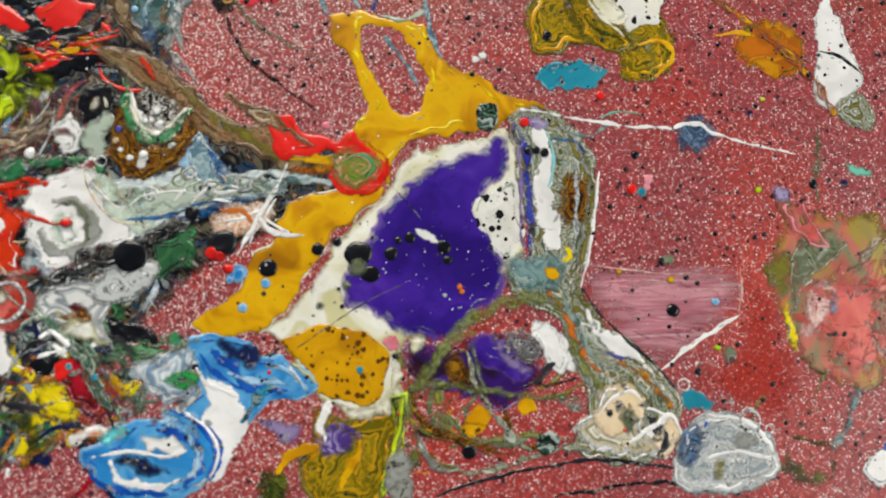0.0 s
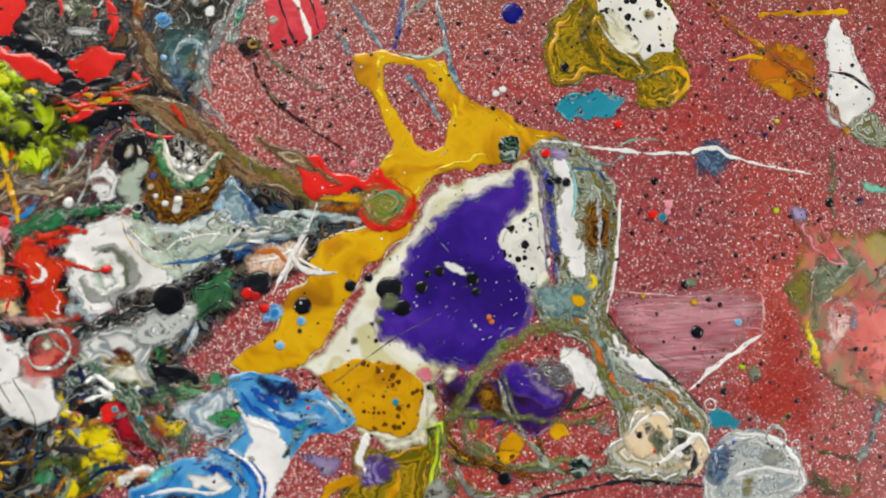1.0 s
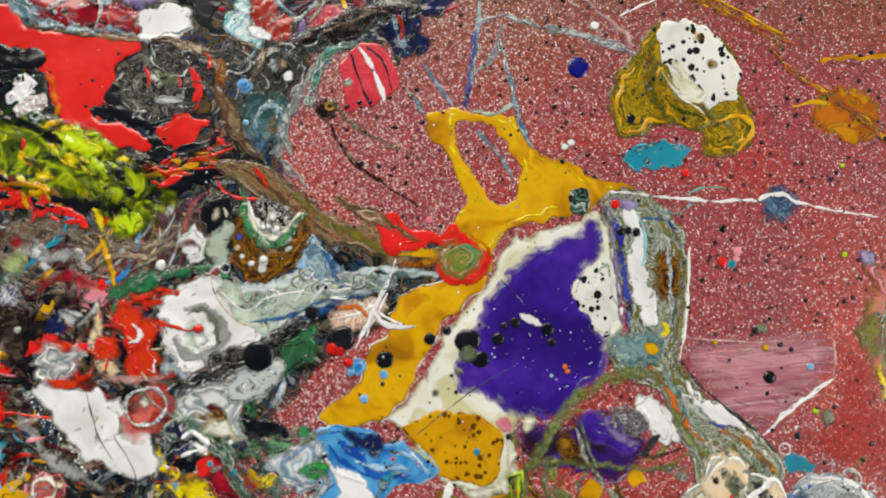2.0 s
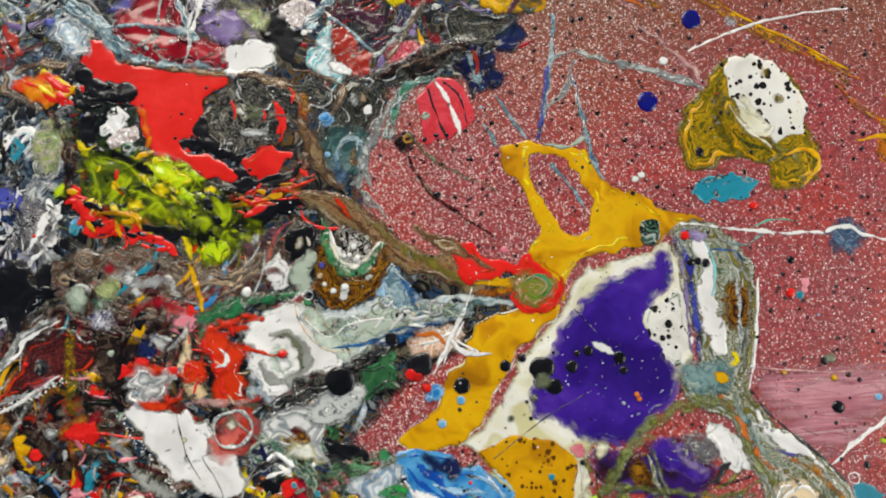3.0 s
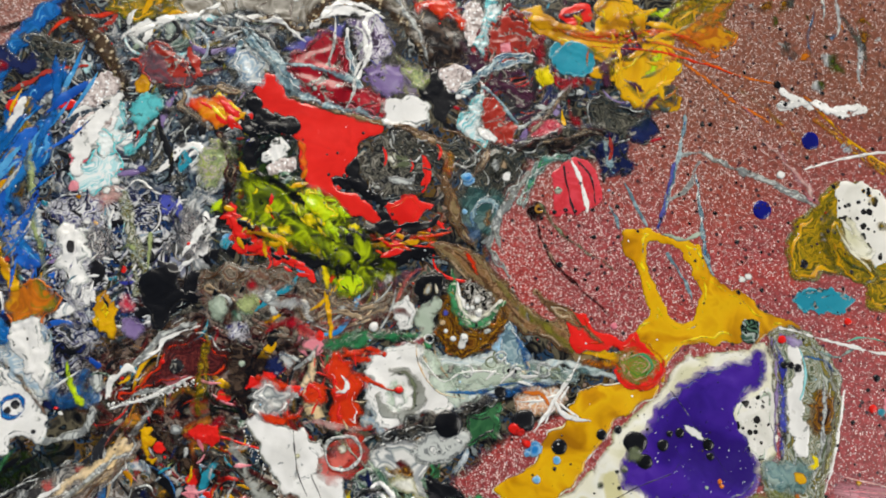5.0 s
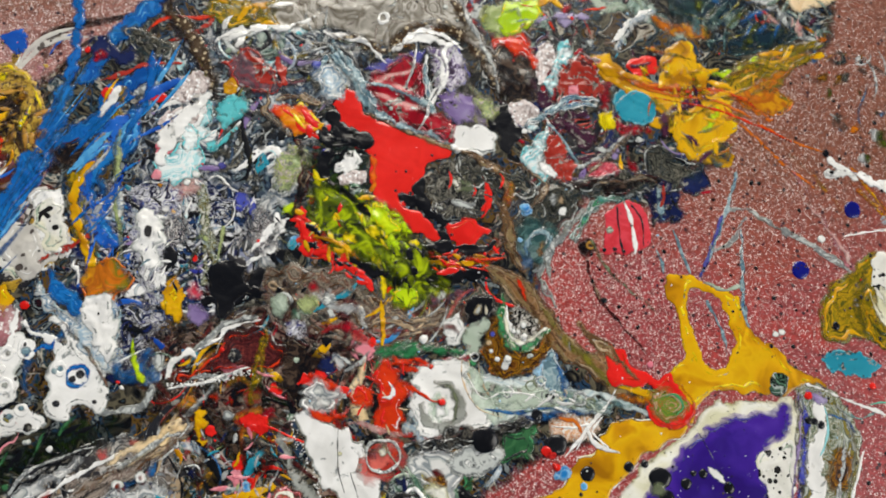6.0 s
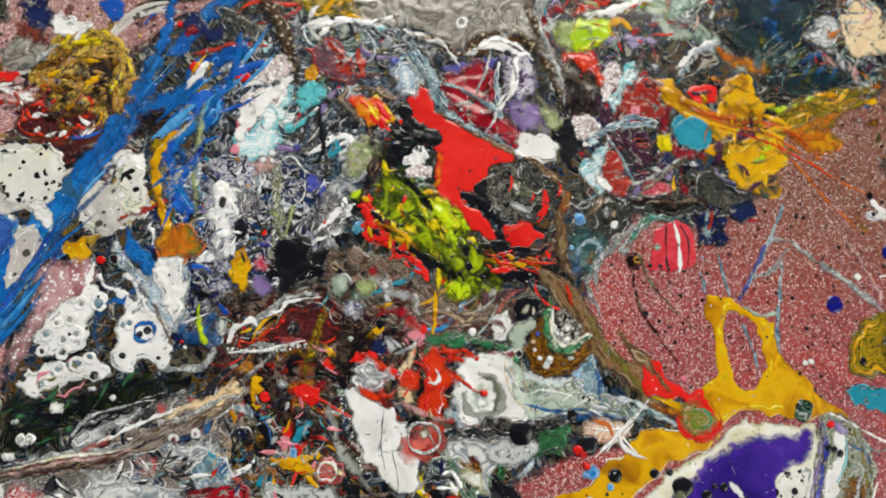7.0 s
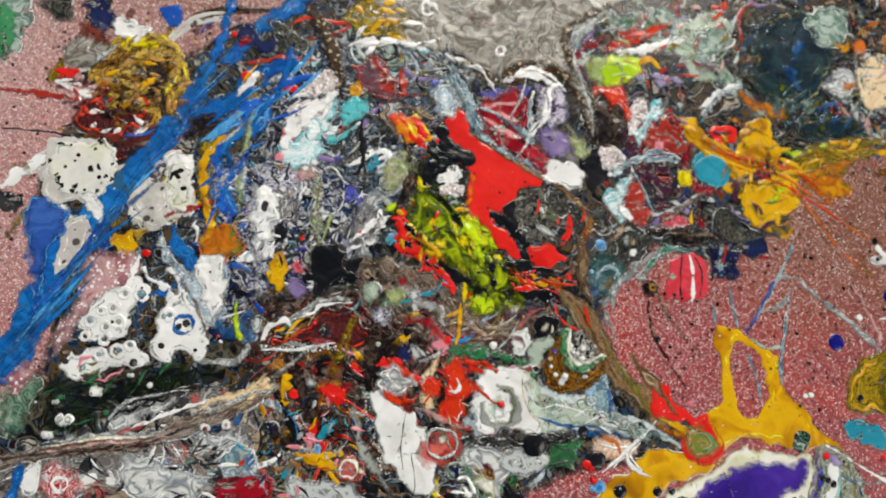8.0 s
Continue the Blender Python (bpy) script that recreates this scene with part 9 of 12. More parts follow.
base = strand("white_grey", 1.0, [0.81, 1.62, 1.82, 1.41, 1.21], [(-70.1, 86.9), (-72, 80.6), (-74.9, 74.3), (-75.2, 68.2), (-71.7, 61.1)])
base = strand("teal_green", 1.0, [0.82, 1.64, 1.84, 1.23, 0.82], [(-49.8, 101.3), (-59, 98.4), (-63.1, 93.4), (-65.1, 87.1), (-66, 79.7)])
base = strand("black_brown", 1.1, [1.63, 2.85, 2.85, 2.45, 1.63], [(-74.4, 102.6), (-65.2, 104), (-55, 105.4), (-44.7, 111.1), (-37.4, 113.5)])
base = strand("tan_grey", 0.8, [0.61, 1.02, 1.02, 0.82], [(-63.2, 105.1), (-52.9, 108), (-44.7, 112.2), (-38.5, 111.3)])
base = pool("navy", 1.0, [(-39.5, 111.3), (-33.2, 112.6), (-29.2, 105.2), (-25.7, 103.1), (-26.2, 96.7), (-30.3, 95.5), (-33.4, 98.6), (-35.5, 93.2), (-39, 97.3)])
strand("grey_blue", 0.4, [0.62, 1.24, 1.03], [(-38.5, 110.3), (-36.4, 102.8), (-33.4, 96.5)], name="streak", parent=base)
strand("brick", 0.4, [0.41, 1.03, 0.62], [(-36.8, 112.5), (-35.4, 107.1), (-36, 101.7)], name="streak", parent=base)
base = pool("aqua_white", 0.9, [(-91.1, 110.6), (-88.6, 122), (-85.7, 123.9), (-85.5, 115.2), (-86.6, 109.1)])
base = pool("brick", 0.9, [(-85.5, 116.2), (-81.5, 121.4), (-76.7, 116.5), (-77.7, 113.3), (-82.7, 109.9), (-85.4, 110.4)])
base = pool("brick", 0.9, [(-81.3, 107.8), (-74.6, 112.9), (-71.5, 110.2), (-73, 103.1), (-79.5, 102.9)])
base = pool("white", 0.8, [(-87.4, 108.2), (-82.7, 108.3), (-79.2, 105.7), (-79.5, 102.9), (-84.6, 103.4)])
base = pool("pink_red", 1.0, [(-66.9, 107.6), (-62.3, 114.2), (-57.5, 115), (-54, 111.5), (-58.7, 110), (-62.2, 107.7)])
base = strand("mustard", 0.8, [0.41, 1.03, 0.62], [(-55, 119.5), (-54.6, 116.2), (-53.4, 113)])
base = strand("tan_grey", 0.8, [0.61, 1.02, 1.02, 0.82], [(-67.3, 107.1), (-63.3, 112.7), (-57.1, 122.7), (-50.9, 131.3)])
base = pool("plum", 0.9, [(-85.2, 127.2), (-75.9, 128.6), (-65.5, 124.6), (-69.6, 121.2), (-77.9, 123.1)])
base = strand("grey_blue", 0.8, [0.62, 1.03, 1.03, 0.62], [(-87.2, 124.9), (-80.9, 120.8), (-75.7, 115.5), (-71.5, 111.3)])
base = pool("black_brown", 1.2, [(-66, 79.7), (-63, 82.3), (-58.5, 82), (-57.3, 76.9), (-60.9, 74.7), (-64.5, 76)], name="paint_blob")
ring("ochre", 0.5, -60.3, 79.5, 1.41, 0.50, name="ring", parent=base)
for x, y, r in ((-53.9, 87.4, 1.62),):
    drop("sage", 0.8, x, y, r)
# bright patches by the blue runs
base = pool("beige_speck", 0.7, [(-315.3, 30.4), (-305.7, 39), (-291.4, 35.9), (-285.1, 22.5), (-294.8, 11.7), (-305.3, 10.1)])
base = pool("beige_speck", 0.7, [(-277.8, 26.4), (-268.6, 36.5), (-258.7, 26.4), (-263.7, 15.7)])
base = pool("white_speck", 0.8, [(-267.7, 41.3), (-260.3, 46.6), (-252.1, 31.3), (-257.3, 25.3)])
base = pool("beige_speck", 0.6, [(-292.8, 3), (-285.2, 10.5), (-280.5, -4.1), (-285.3, -17.2)])
base = pool("white_blue", 0.8, [(-241.1, 3.4), (-235, 10.3), (-221.1, -0.8), (-223.6, -10.8), (-233.9, -7.7)])
base = pool("white_violet", 0.9, [(-232.4, 47.4), (-225.2, 52.6), (-216.1, 36.4), (-217.8, 23.7), (-224.8, 28.3)])
# flames of yellow and lime below the red pour
base = pool("yellow", 0.7, [(-154, 67.6), (-149.6, 75.2), (-143, 74.9), (-143.1, 69.1), (-147.8, 63.7), (-151.5, 64.3)])
base = pool("yellow", 0.7, [(-155.8, 61.3), (-150, 64), (-146.1, 61), (-150.3, 55.8), (-154.3, 57.6)])
base = strand("mustard_orange", 0.7, [0.63, 1.47, 1.68, 1.05], [(-164.5, 57.4), (-157, 57.1), (-150.1, 54.5), (-145.8, 49.5)])
base = strand("red", 0.8, [0.84, 1.68, 1.47, 0.84], [(-159, 56.7), (-153, 53.5), (-149.9, 48.7), (-143.1, 46.8)])
base = strand("green_black", 0.7, [0.85, 1.91, 1.70], [(-165.9, 73.1), (-158.8, 70), (-155.1, 73)])
base = pool("green_mix", 0.6, [(-167.7, 71.6), (-162, 75), (-157.7, 70.2), (-161.7, 63.9), (-166.5, 66.3)])
base = strand("mustard", 0.6, [0.41, 1.04, 0.83, 0.62], [(-134.9, 39.8), (-132.5, 33.9), (-130, 26), (-129.6, 22)])
base = strand("lime", 0.6, [0.85, 1.90, 1.69, 0.85], [(-145.1, 66), (-137.6, 60.9), (-130.6, 57.9), (-124.2, 58)])
base = strand("yellow", 0.6, [0.63, 1.47, 1.26, 0.63], [(-155.7, 56.3), (-148.8, 58.7), (-142.2, 57.4), (-133.8, 52.9)])
base = strand("red_orange", 0.6, [0.63, 1.47, 1.26, 0.63], [(-172.1, 62.9), (-167.1, 59.5), (-161.6, 54), (-153.8, 52.3)])
base = strand("black", 0.7, [1.06, 2.11, 1.90, 1.06], [(-125, 62.2), (-114.7, 64.9), (-104.2, 66.3), (-96.6, 72.2)])
base = strand("black", 0.7, [1.04, 2.09, 2.09, 1.25], [(-150.3, 50.8), (-141.5, 49.2), (-131, 49.5), (-121.1, 53.1)])
base = strand("flame", 0.6, [0.64, 1.28, 1.28, 0.64], [(-149.6, 77.4), (-148.7, 83.3), (-150.5, 89.8), (-152.7, 94)])
base = strand("black", 0.7, [1.30, 2.60, 2.16, 1.30], [(-174.1, 100), (-169.2, 92.9), (-168.3, 83.9), (-163.5, 76.9)])
# upper tangle, nearer forms
base = pool("white_blue", 0.9, [(-182.4, 121.1), (-179.1, 128.7), (-170.9, 123.7), (-168.7, 114.5), (-175.8, 111.9)])
base = pool("violet", 0.8, [(-162.6, 130.1), (-152.6, 138), (-143, 143.3), (-143.4, 135.9), (-156.5, 127.2)])
base = pool("crimson", 0.9, [(-159.6, 122.7), (-149.8, 131), (-143.3, 138.4), (-138.1, 122.5), (-145.7, 122.3), (-153.6, 121.5)])
base = pool("crimson", 0.9, [(-154.3, 116.4), (-148.2, 117.6), (-133.6, 118.1), (-123.8, 114.1), (-126.7, 107.6), (-139.5, 109)])
base = strand("grey_blue", 0.8, [1.00, 1.75, 1.75, 1.25], [(-161.9, 120.4), (-154.2, 122.9), (-142.8, 121.9), (-133.4, 118.9)])
base = strand("grey_blue", 0.8, [0.76, 1.52, 1.52], [(-141.3, 141.1), (-139.4, 130.1), (-133, 117.9)])
base = strand("white", 0.6, [0.38, 0.51, 0.51], [(-146.3, 143.2), (-145.6, 134.5), (-145.4, 123.6)])
base = strand("white", 0.7, [0.51, 1.02, 1.02, 0.77], [(-129.4, 150), (-134.3, 144.6), (-131.1, 134.1), (-134.6, 120.6)])
base = strand("grey_blue", 0.8, [0.76, 1.51, 1.77, 1.26], [(-180, 137.3), (-169.7, 127.3), (-157.7, 116.8), (-141.4, 110.1)])
for x, y, r in ((-151, 115.1, 1.24), (-141.5, 115.9, 1.24),):
    drop("pink", 0.6, x, y, r)
base = pool("black_brown", 1.0, [(-117.8, 149), (-106.4, 156.4), (-96, 148), (-92.9, 131.7), (-106.4, 127.6), (-113, 139.2)])
base = pool("black", 1.0, [(-110.2, 122.9), (-104.5, 128.5), (-97.3, 120.8), (-96, 110), (-104.1, 111.3)])
base = pool("glitter_white", 0.8, [(-104.1, 127.5), (-97.6, 132.4), (-91.5, 127.9), (-97.1, 120.4)])
base = pool("glitter_white", 0.8, [(-98.8, 152.7), (-93.9, 161.2), (-89.2, 155.9), (-91.5, 142.7), (-96, 143.5)])
base = pool("lime_pale", 0.9, [(-126, 163.4), (-115.1, 172.5), (-105.9, 170.8), (-105.5, 161.7), (-114.9, 156.5)])
ring("green_mix", 0.4, -111.1, 167.6, 3.63, 0.65, name="ring", parent=base)
base = strand("white", 0.8, [1.04, 2.09, 2.09, 1.30], [(-111.7, 174.8), (-102, 184), (-93.1, 191.7), (-85.1, 198.3)])
base = strand("lime", 0.7, [0.79, 1.32, 1.05], [(-97, 186.2), (-90.1, 191.3), (-84.6, 196.6)])
base = strand("red_orange", 0.8, [1.30, 2.35, 1.56], [(-117.8, 175.9), (-111.8, 183), (-106.6, 188.8)])
base = strand("grey_blue", 0.8, [0.75, 1.51, 1.51, 1.00], [(-96.3, 121.3), (-88.2, 129.5), (-80, 137.8), (-68.2, 140.4)])
base = strand("plum", 0.9, [2.02, 3.03, 2.52], [(-84.5, 126.9), (-75.6, 125.2), (-69.4, 119.5)])
base = strand("crimson", 0.9, [1.54, 2.30, 2.30, 1.79], [(-65, 144.9), (-64.3, 136.3), (-56, 130), (-45.1, 134.2)])
base = pool("teal", 1.0, [(-62.3, 140.2), (-56.5, 147.4), (-46.6, 147.6), (-44.1, 139.9), (-49.8, 133.2), (-57.6, 134.8)])
base = pool("red", 0.9, [(-60.5, 159.6), (-53.8, 165.3), (-48, 165), (-46.8, 158.9), (-54.1, 154.8)])
base = pool("mustard", 1.0, [(-44.5, 157), (-44, 171.5), (-38.1, 175), (-33.7, 166.4), (-24.5, 164.7), (-26.4, 155.9), (-38.7, 151.4)])
base = pool("mustard", 1.0, [(-36.8, 141.9), (-23, 152.2), (-17.2, 146.6), (-9.3, 146.7), (-12.6, 137), (-26.7, 124.3), (-36.3, 133.3)])
strand("lime", 0.4, [1.03, 1.81, 1.29], [(-18.9, 150.2), (-20.3, 143.7), (-22.5, 138.9)], name="streak", parent=base)
strand("olive", 0.4, [0.76, 1.53, 1.02], [(-32.2, 133.8), (-25.3, 129.7), (-19.6, 133.8)], name="streak", parent=base)
base = strand("plum", 0.9, [1.27, 2.29, 2.04, 1.53], [(-39.2, 133.5), (-38.8, 141), (-31.2, 148.3), (-20.3, 156.4)])
base = strand("orange", 0.8, [1.03, 1.54, 1.80, 1.54, 1.03], [(-62.3, 152.1), (-45.4, 152.7), (-29.2, 155.8), (-12.4, 157.1), (5.3, 150.6)])
base = strand("red_orange", 0.8, [0.5, 0.9, 0.9, 0.7], [(-53.6, 151.8), (-39.6, 152.4), (-18.4, 157.9), (-3.1, 154.7)])
base = strand("white_blue", 0.8, [1.04, 1.82, 1.56], [(-65, 164.5), (-60.8, 177.9), (-53.4, 186.5)])
base = pool("yellow", 0.9, [(-65.8, 133.3), (-62.4, 137.2), (-59, 132.4), (-62, 128.1)], name="paint_blob")
base = strand("mustard", 0.9, [1.29, 2.06, 1.81], [(-73.7, 156.3), (-66.1, 154.8), (-56.7, 154.2)])
base = strand("midnight", 0.9, [2.03, 3.54, 3.04], [(-25.4, 125.4), (-18.9, 122.7), (-25.4, 116.9)])
# lower left of the first view
base = pool("crimson", 0.9, [(-103.9, -34), (-97.9, -30.2), (-92.7, -34.1), (-89.5, -42.1), (-93.1, -48.7), (-97.9, -45.5), (-101.6, -40.4)])
base = pool("red", 0.8, [(-105.1, -33.7), (-99.4, -31.2), (-98.8, -35.6), (-102.5, -38)])
base = pool("yellow", 0.9, [(-108.3, -40.7), (-103.9, -38.2), (-98.3, -43.3), (-97.1, -48.3), (-103.7, -49.5), (-107.4, -45.4)])
base = pool("cream", 0.8, [(-103.5, -23.1), (-96.7, -20.4), (-91.8, -24.1), (-89.9, -28.5), (-96, -27), (-100.7, -26.4)])
base = pool("brown_gold", 0.8, [(-103.3, -19.2), (-96.9, -17.1), (-94.2, -20.2), (-99.4, -21.5)])
base = pool("black", 0.8, [(-90.1, -19.9), (-82.8, -21.1), (-77.2, -25.7), (-85, -26.4), (-89.2, -24.7)])
base = pool("green_mix", 0.8, [(-91.4, -30.2), (-86.1, -29.3), (-84, -33.3), (-88, -34.4)])
base = pool("green_mix", 0.8, [(-82.5, -26.4), (-78.4, -26), (-78.8, -30.3), (-82.6, -30.2)])
base = strand("green_grey", 1.0, [0.98, 1.46, 1.46, 1.30, 0.98], [(-111.7, -16.7), (-102.7, -24.4), (-96.3, -30.9), (-91.6, -40.5), (-88.5, -47.1)])
base = strand("white", 0.7, [0.32, 0.65, 0.65, 0.49], [(-109.6, -22), (-108.4, -26), (-104.7, -28), (-101.4, -31.2)])
base = strand("navy", 0.7, [0.65, 0.97, 0.65], [(-110.7, -19.6), (-109.5, -24.4), (-110.4, -28.4)])
base = pool("turquoise", 0.8, [(-90.4, -52.3), (-84.8, -50), (-82.6, -53.2), (-86.8, -56.3), (-90.5, -55.4)])
base = pool("green_bright", 0.8, [(-71.4, -36.1), (-65.1, -35), (-64.1, -39), (-68.5, -40.9), (-70.8, -39.3)], name="paint_blob")
base = pool("crimson", 0.9, [(-77.9, -43), (-76.3, -43.4), (-74.7, -49.8), (-76.5, -51.1)], name="paint_blob")
for x, y, r in ((-92.9, -36.9, 1.30), (-100.2, -34, 1.13),):
    drop("teal", 0.7, x, y, r)
base = strand("orange_mix", 0.8, [0.48, 0.95, 0.95, 0.64], [(-103.6, -56), (-97.8, -52.2), (-90.8, -53.1), (-97.6, -54.5)])
base = strand("white_grey", 0.8, [0.65, 1.30, 1.30, 0.65], [(-74.1, -46.2), (-68.6, -45.7), (-64.8, -43.1), (-63.8, -39)])
# the purple eye and the olive web
base = pool("purple", 0.8, [(15.6, -26.4), (20.8, -24), (26.7, -26.1), (31.7, -32.9), (35.1, -36.6), (30.4, -39), (22.5, -36.2), (16.6, -32.8)])
base = strand("lilac", 0.6, [0.69, 1.55, 1.55, 0.86], [(24, -24.4), (26, -30.8), (29.9, -34.9), (35.2, -35.5)])
base = pool("white", 0.9, [(34.1, -24.7), (38.4, -20.9), (43.3, -23.7), (47, -33), (44.1, -37), (39.2, -33.3), (36.2, -28.1)])
base = pool("eye_marble", 1.2, [(30.5, -28.1), (34.4, -25.2), (38.3, -26.9), (38.7, -31.2), (35.2, -33.3), (31.2, -31.9)], name="paint_blob")
base = strand("charcoal", 0.7, [0.34, 0.86, 1.03, 0.51], [(31.6, -40.5), (36.9, -38.3), (40.4, -34.3), (42.2, -32.9)])
base = strand("olive_green", 0.9, [0.67, 1.01, 1.18, 1.01, 0.84], [(-6, -41.4), (3.3, -39.5), (16.9, -40.9), (35.9, -43.4), (49, -44)])
base = strand("olive_green", 0.9, [1.03, 1.72, 1.72, 1.20], [(17.3, -24.4), (10.1, -26.9), (5.8, -33.6), (0.7, -41.1)])
base = strand("olive_grey", 0.7, [0.51, 0.86, 0.68], [(15.3, -27.8), (17.8, -34.5), (20.7, -42.9)])
base = pool("brown_gold", 0.7, [(7.7, -33.7), (11.1, -30.3), (15.2, -34.5), (15.2, -38.7), (8.7, -38.8)])
base = pool("cream", 0.7, [(-2.6, -25.2), (0.7, -24.7), (2.4, -26.4), (-0.5, -30.3), (-2.5, -29.8)])
base = pool("mustard", 0.7, [(13.4, -50.8), (18.6, -45.6), (22.3, -49.3), (20.3, -52.2)])
base = strand("green_mix", 0.7, [0.67, 1.18, 1.01], [(5, -46.9), (9.2, -50.3), (12.6, -53.6)])
base = strand("grey", 0.8, [0.50, 1.00, 1.17, 0.84], [(-1.7, -52.6), (1.6, -57.6), (4.2, -63.3), (10, -65)])
base = strand("sage", 0.8, [0.68, 1.53, 1.02, 0.51], [(23.7, -48.8), (26.2, -53), (30.5, -57.2), (34.7, -59.7)])
base = pool("mint_grey", 0.6, [(42, -44), (48.2, -43.5), (50.7, -47.4), (46.3, -47.9)])
# around the white and grey eye of the first view
base = strand("green_grey", 0.9, [0.85, 1.36, 1.36, 1.02], [(-126.7, 21.5), (-115.3, 24.8), (-105.5, 26.3), (-97.1, 23.5)])
base = strand("red_brown", 0.8, [0.69, 1.38, 1.38], [(-113.9, 31.7), (-107.4, 35.2), (-102.3, 33.3)])
base = strand("crimson", 0.7, [0.69, 1.03, 0.86], [(-107.1, 22.9), (-102.1, 24.5), (-95.5, 26.2)])
base = strand("red_orange", 0.9, [0.85, 1.36, 1.02], [(-125, 19.7), (-116.7, 16.1), (-110.2, 17.7)])
base = strand("salmon", 0.8, [1.34, 2.34, 2.01], [(-123.7, -14.1), (-117.4, -11), (-112.5, -16.1)])
base = strand("white_blue", 0.8, [1.02, 2.05, 2.39, 1.36], [(-116.7, 16.1), (-111.6, 9.1), (-112.9, -2.7), (-106.2, -8)])
base = strand("navy", 0.8, [0.83, 1.50, 1.34], [(-113.9, -22.7), (-109, -26.2), (-110.4, -31)])
base = strand("charcoal_marble", 0.8, [0.83, 1.49, 1.33, 0.83], [(-115.1, -32.5), (-110.5, -27.7), (-104.1, -26.4), (-97.6, -29.9)])
base = strand("white", 0.8, [0.50, 1.00, 0.83, 0.50], [(-109, -26.2), (-105, -23.9), (-100.9, -28.1), (-104, -31.3)])
base = strand("green_grey", 0.9, [0.84, 1.34, 1.34, 1.17], [(-100.9, -28.1), (-95.9, -33.3), (-92.5, -41.6), (-86, -46.8)])
base = strand("yellow", 0.9, [0.99, 1.99, 1.66], [(-108.5, -40.9), (-103.7, -44.3), (-98.8, -46.1)])
base = strand("olive_dark", 0.9, [1.31, 2.29, 1.96, 1.31], [(-122.4, -49.8), (-114.6, -48.6), (-108.2, -52.1), (-111.2, -56.7)])
base = strand("green", 0.8, [0.84, 1.52, 1.18], [(-73.1, -37.5), (-68.1, -36.9), (-64.8, -38.7)])
# the white lace of cells over rose, and the dark pool under it
base = pool("rose_speck", 0.4, [(-279.8, -3.7), (-262.8, 5.3), (-256.0, -3.0), (-261.6, -12.9), (-267.0, -25.0), (-268.8, -38.9), (-271.3, -47.0), (-275.8, -36.1), (-275.0, -21.3)])
base = pool("white", 0.7, [(-269.3, -27.3), (-265.9, -16.0), (-259.8, -7.2), (-254.4, -3.6), (-250.4, -8.0), (-252.1, -14.8), (-250.8, -22.7), (-250.7, -28.7), (-254.8, -32.1), (-260.6, -32.3), (-265.7, -30.4)])
base = pool("white", 0.9, [(-267.9, -46.7), (-267.8, -42.0), (-261.6, -37.0), (-258.7, -31.5), (-251.8, -33.2), (-249.0, -27.5), (-242.6, -28.3), (-238.0, -31.5), (-242.7, -37.1), (-248.0, -38.2), (-251.8, -42.1), (-256.2, -46.8), (-263.6, -48.3)])
base = pool("white", 1.0, [(-241.5, -23.5), (-243.6, -17.2), (-242.3, -10.5), (-241.0, -3.8), (-244.6, 0.9), (-250.0, 5.2), (-247.8, 5.7), (-240.1, 1.6), (-231.9, -4.7), (-223.9, -11.0), (-219.9, -16.5), (-221.8, -24.5), (-228.2, -23.7), (-230.6, -28.3), (-235.5, -30.4), (-240.1, -27.7)])
base = strand("tan_grey", 0.7, [0.35, 0.7, 0.7, 0.46], [(-244.8, 4.5), (-236.0, -1.6), (-230.4, -5.3), (-221.3, -14.7)])
base = strand("white", 0.8, [0.46, 1.16, 1.39, 0.93], [(-262.3, 6.7), (-260.1, 0.2), (-259.2, -6.9), (-261.6, -12.9)])
base = strand("blue_deep", 0.7, [0.7, 1.39, 1.16, 0.7], [(-252.5, -3.9), (-251.1, -13.2), (-249.0, -20.8), (-245.2, -25.1)])
base = strand("green_black", 0.7, [0.7, 1.39, 1.16, 0.7], [(-242.3, -25.3), (-244.7, -18.9), (-244.0, -12.0), (-243.2, -6.0)])
base = strand("ocean", 0.7, [0.46, 0.7, 0.93, 0.46], [(-250.6, -10.5), (-248.1, -6.4), (-244.3, -5.7), (-243.8, -3.0)])
base = strand("black", 0.6, [0.46, 0.93, 0.7, 0.46], [(-262.9, -34.7), (-255.8, -32.6), (-251.2, -27.7), (-245.2, -28.0)])
for x, y, r, w in ((-255.3, -22.3, 2.32, 0.7), (-258.8, -26.0, 2.09, 0.7), (-265.4, -25.8, 2.32, 0.7), (-257.0, -30.2, 2.09, 0.7), (-252.8, -9.0, 2.78, 0.93), (-250.3, -32.6, 2.55, 0.93), (-247.1, -28.8, 1.86, 0.7), (-239.0, -12.2, 2.09, 0.7), (-258.3, -11.4, 2.09, 0.7), (-256.0, -36.5, 2.09, 0.7), (-264.2, -32.2, 1.62, 0.58), (-259.9, -18.3, 1.86, 0.7), (-263.6, -21.1, 1.62, 0.58)):
    ring("white", 0.8, x, y, r, w)
for x, y, r in ((-236.4, -24.2, 1.39), (-242.9, -34.1, 1.86), (-266.2, -43.6, 1.39), (-231.6, -12.4, 1.86), (-233.8, -14.8, 1.39), (-252.7, -19.2, 0.7), (-257.6, -23.3, 0.7), (-223.8, -20.6, 0.93)):
    drop("charcoal", 0.5, x, y, r)
for x, y, r in ((-250.1, -32.0, 1.39), (-259.4, -43.1, 1.39), (-252.8, -9.0, 1.86), (-239.0, -12.2, 1.16), (-247.3, -28.4, 1.16), (-265.4, -25.8, 1.62), (-240.8, -13.5, 1.16), (-256.1, -36.3, 1.16)):
    drop("grey_blue", 0.5, x, y, r)
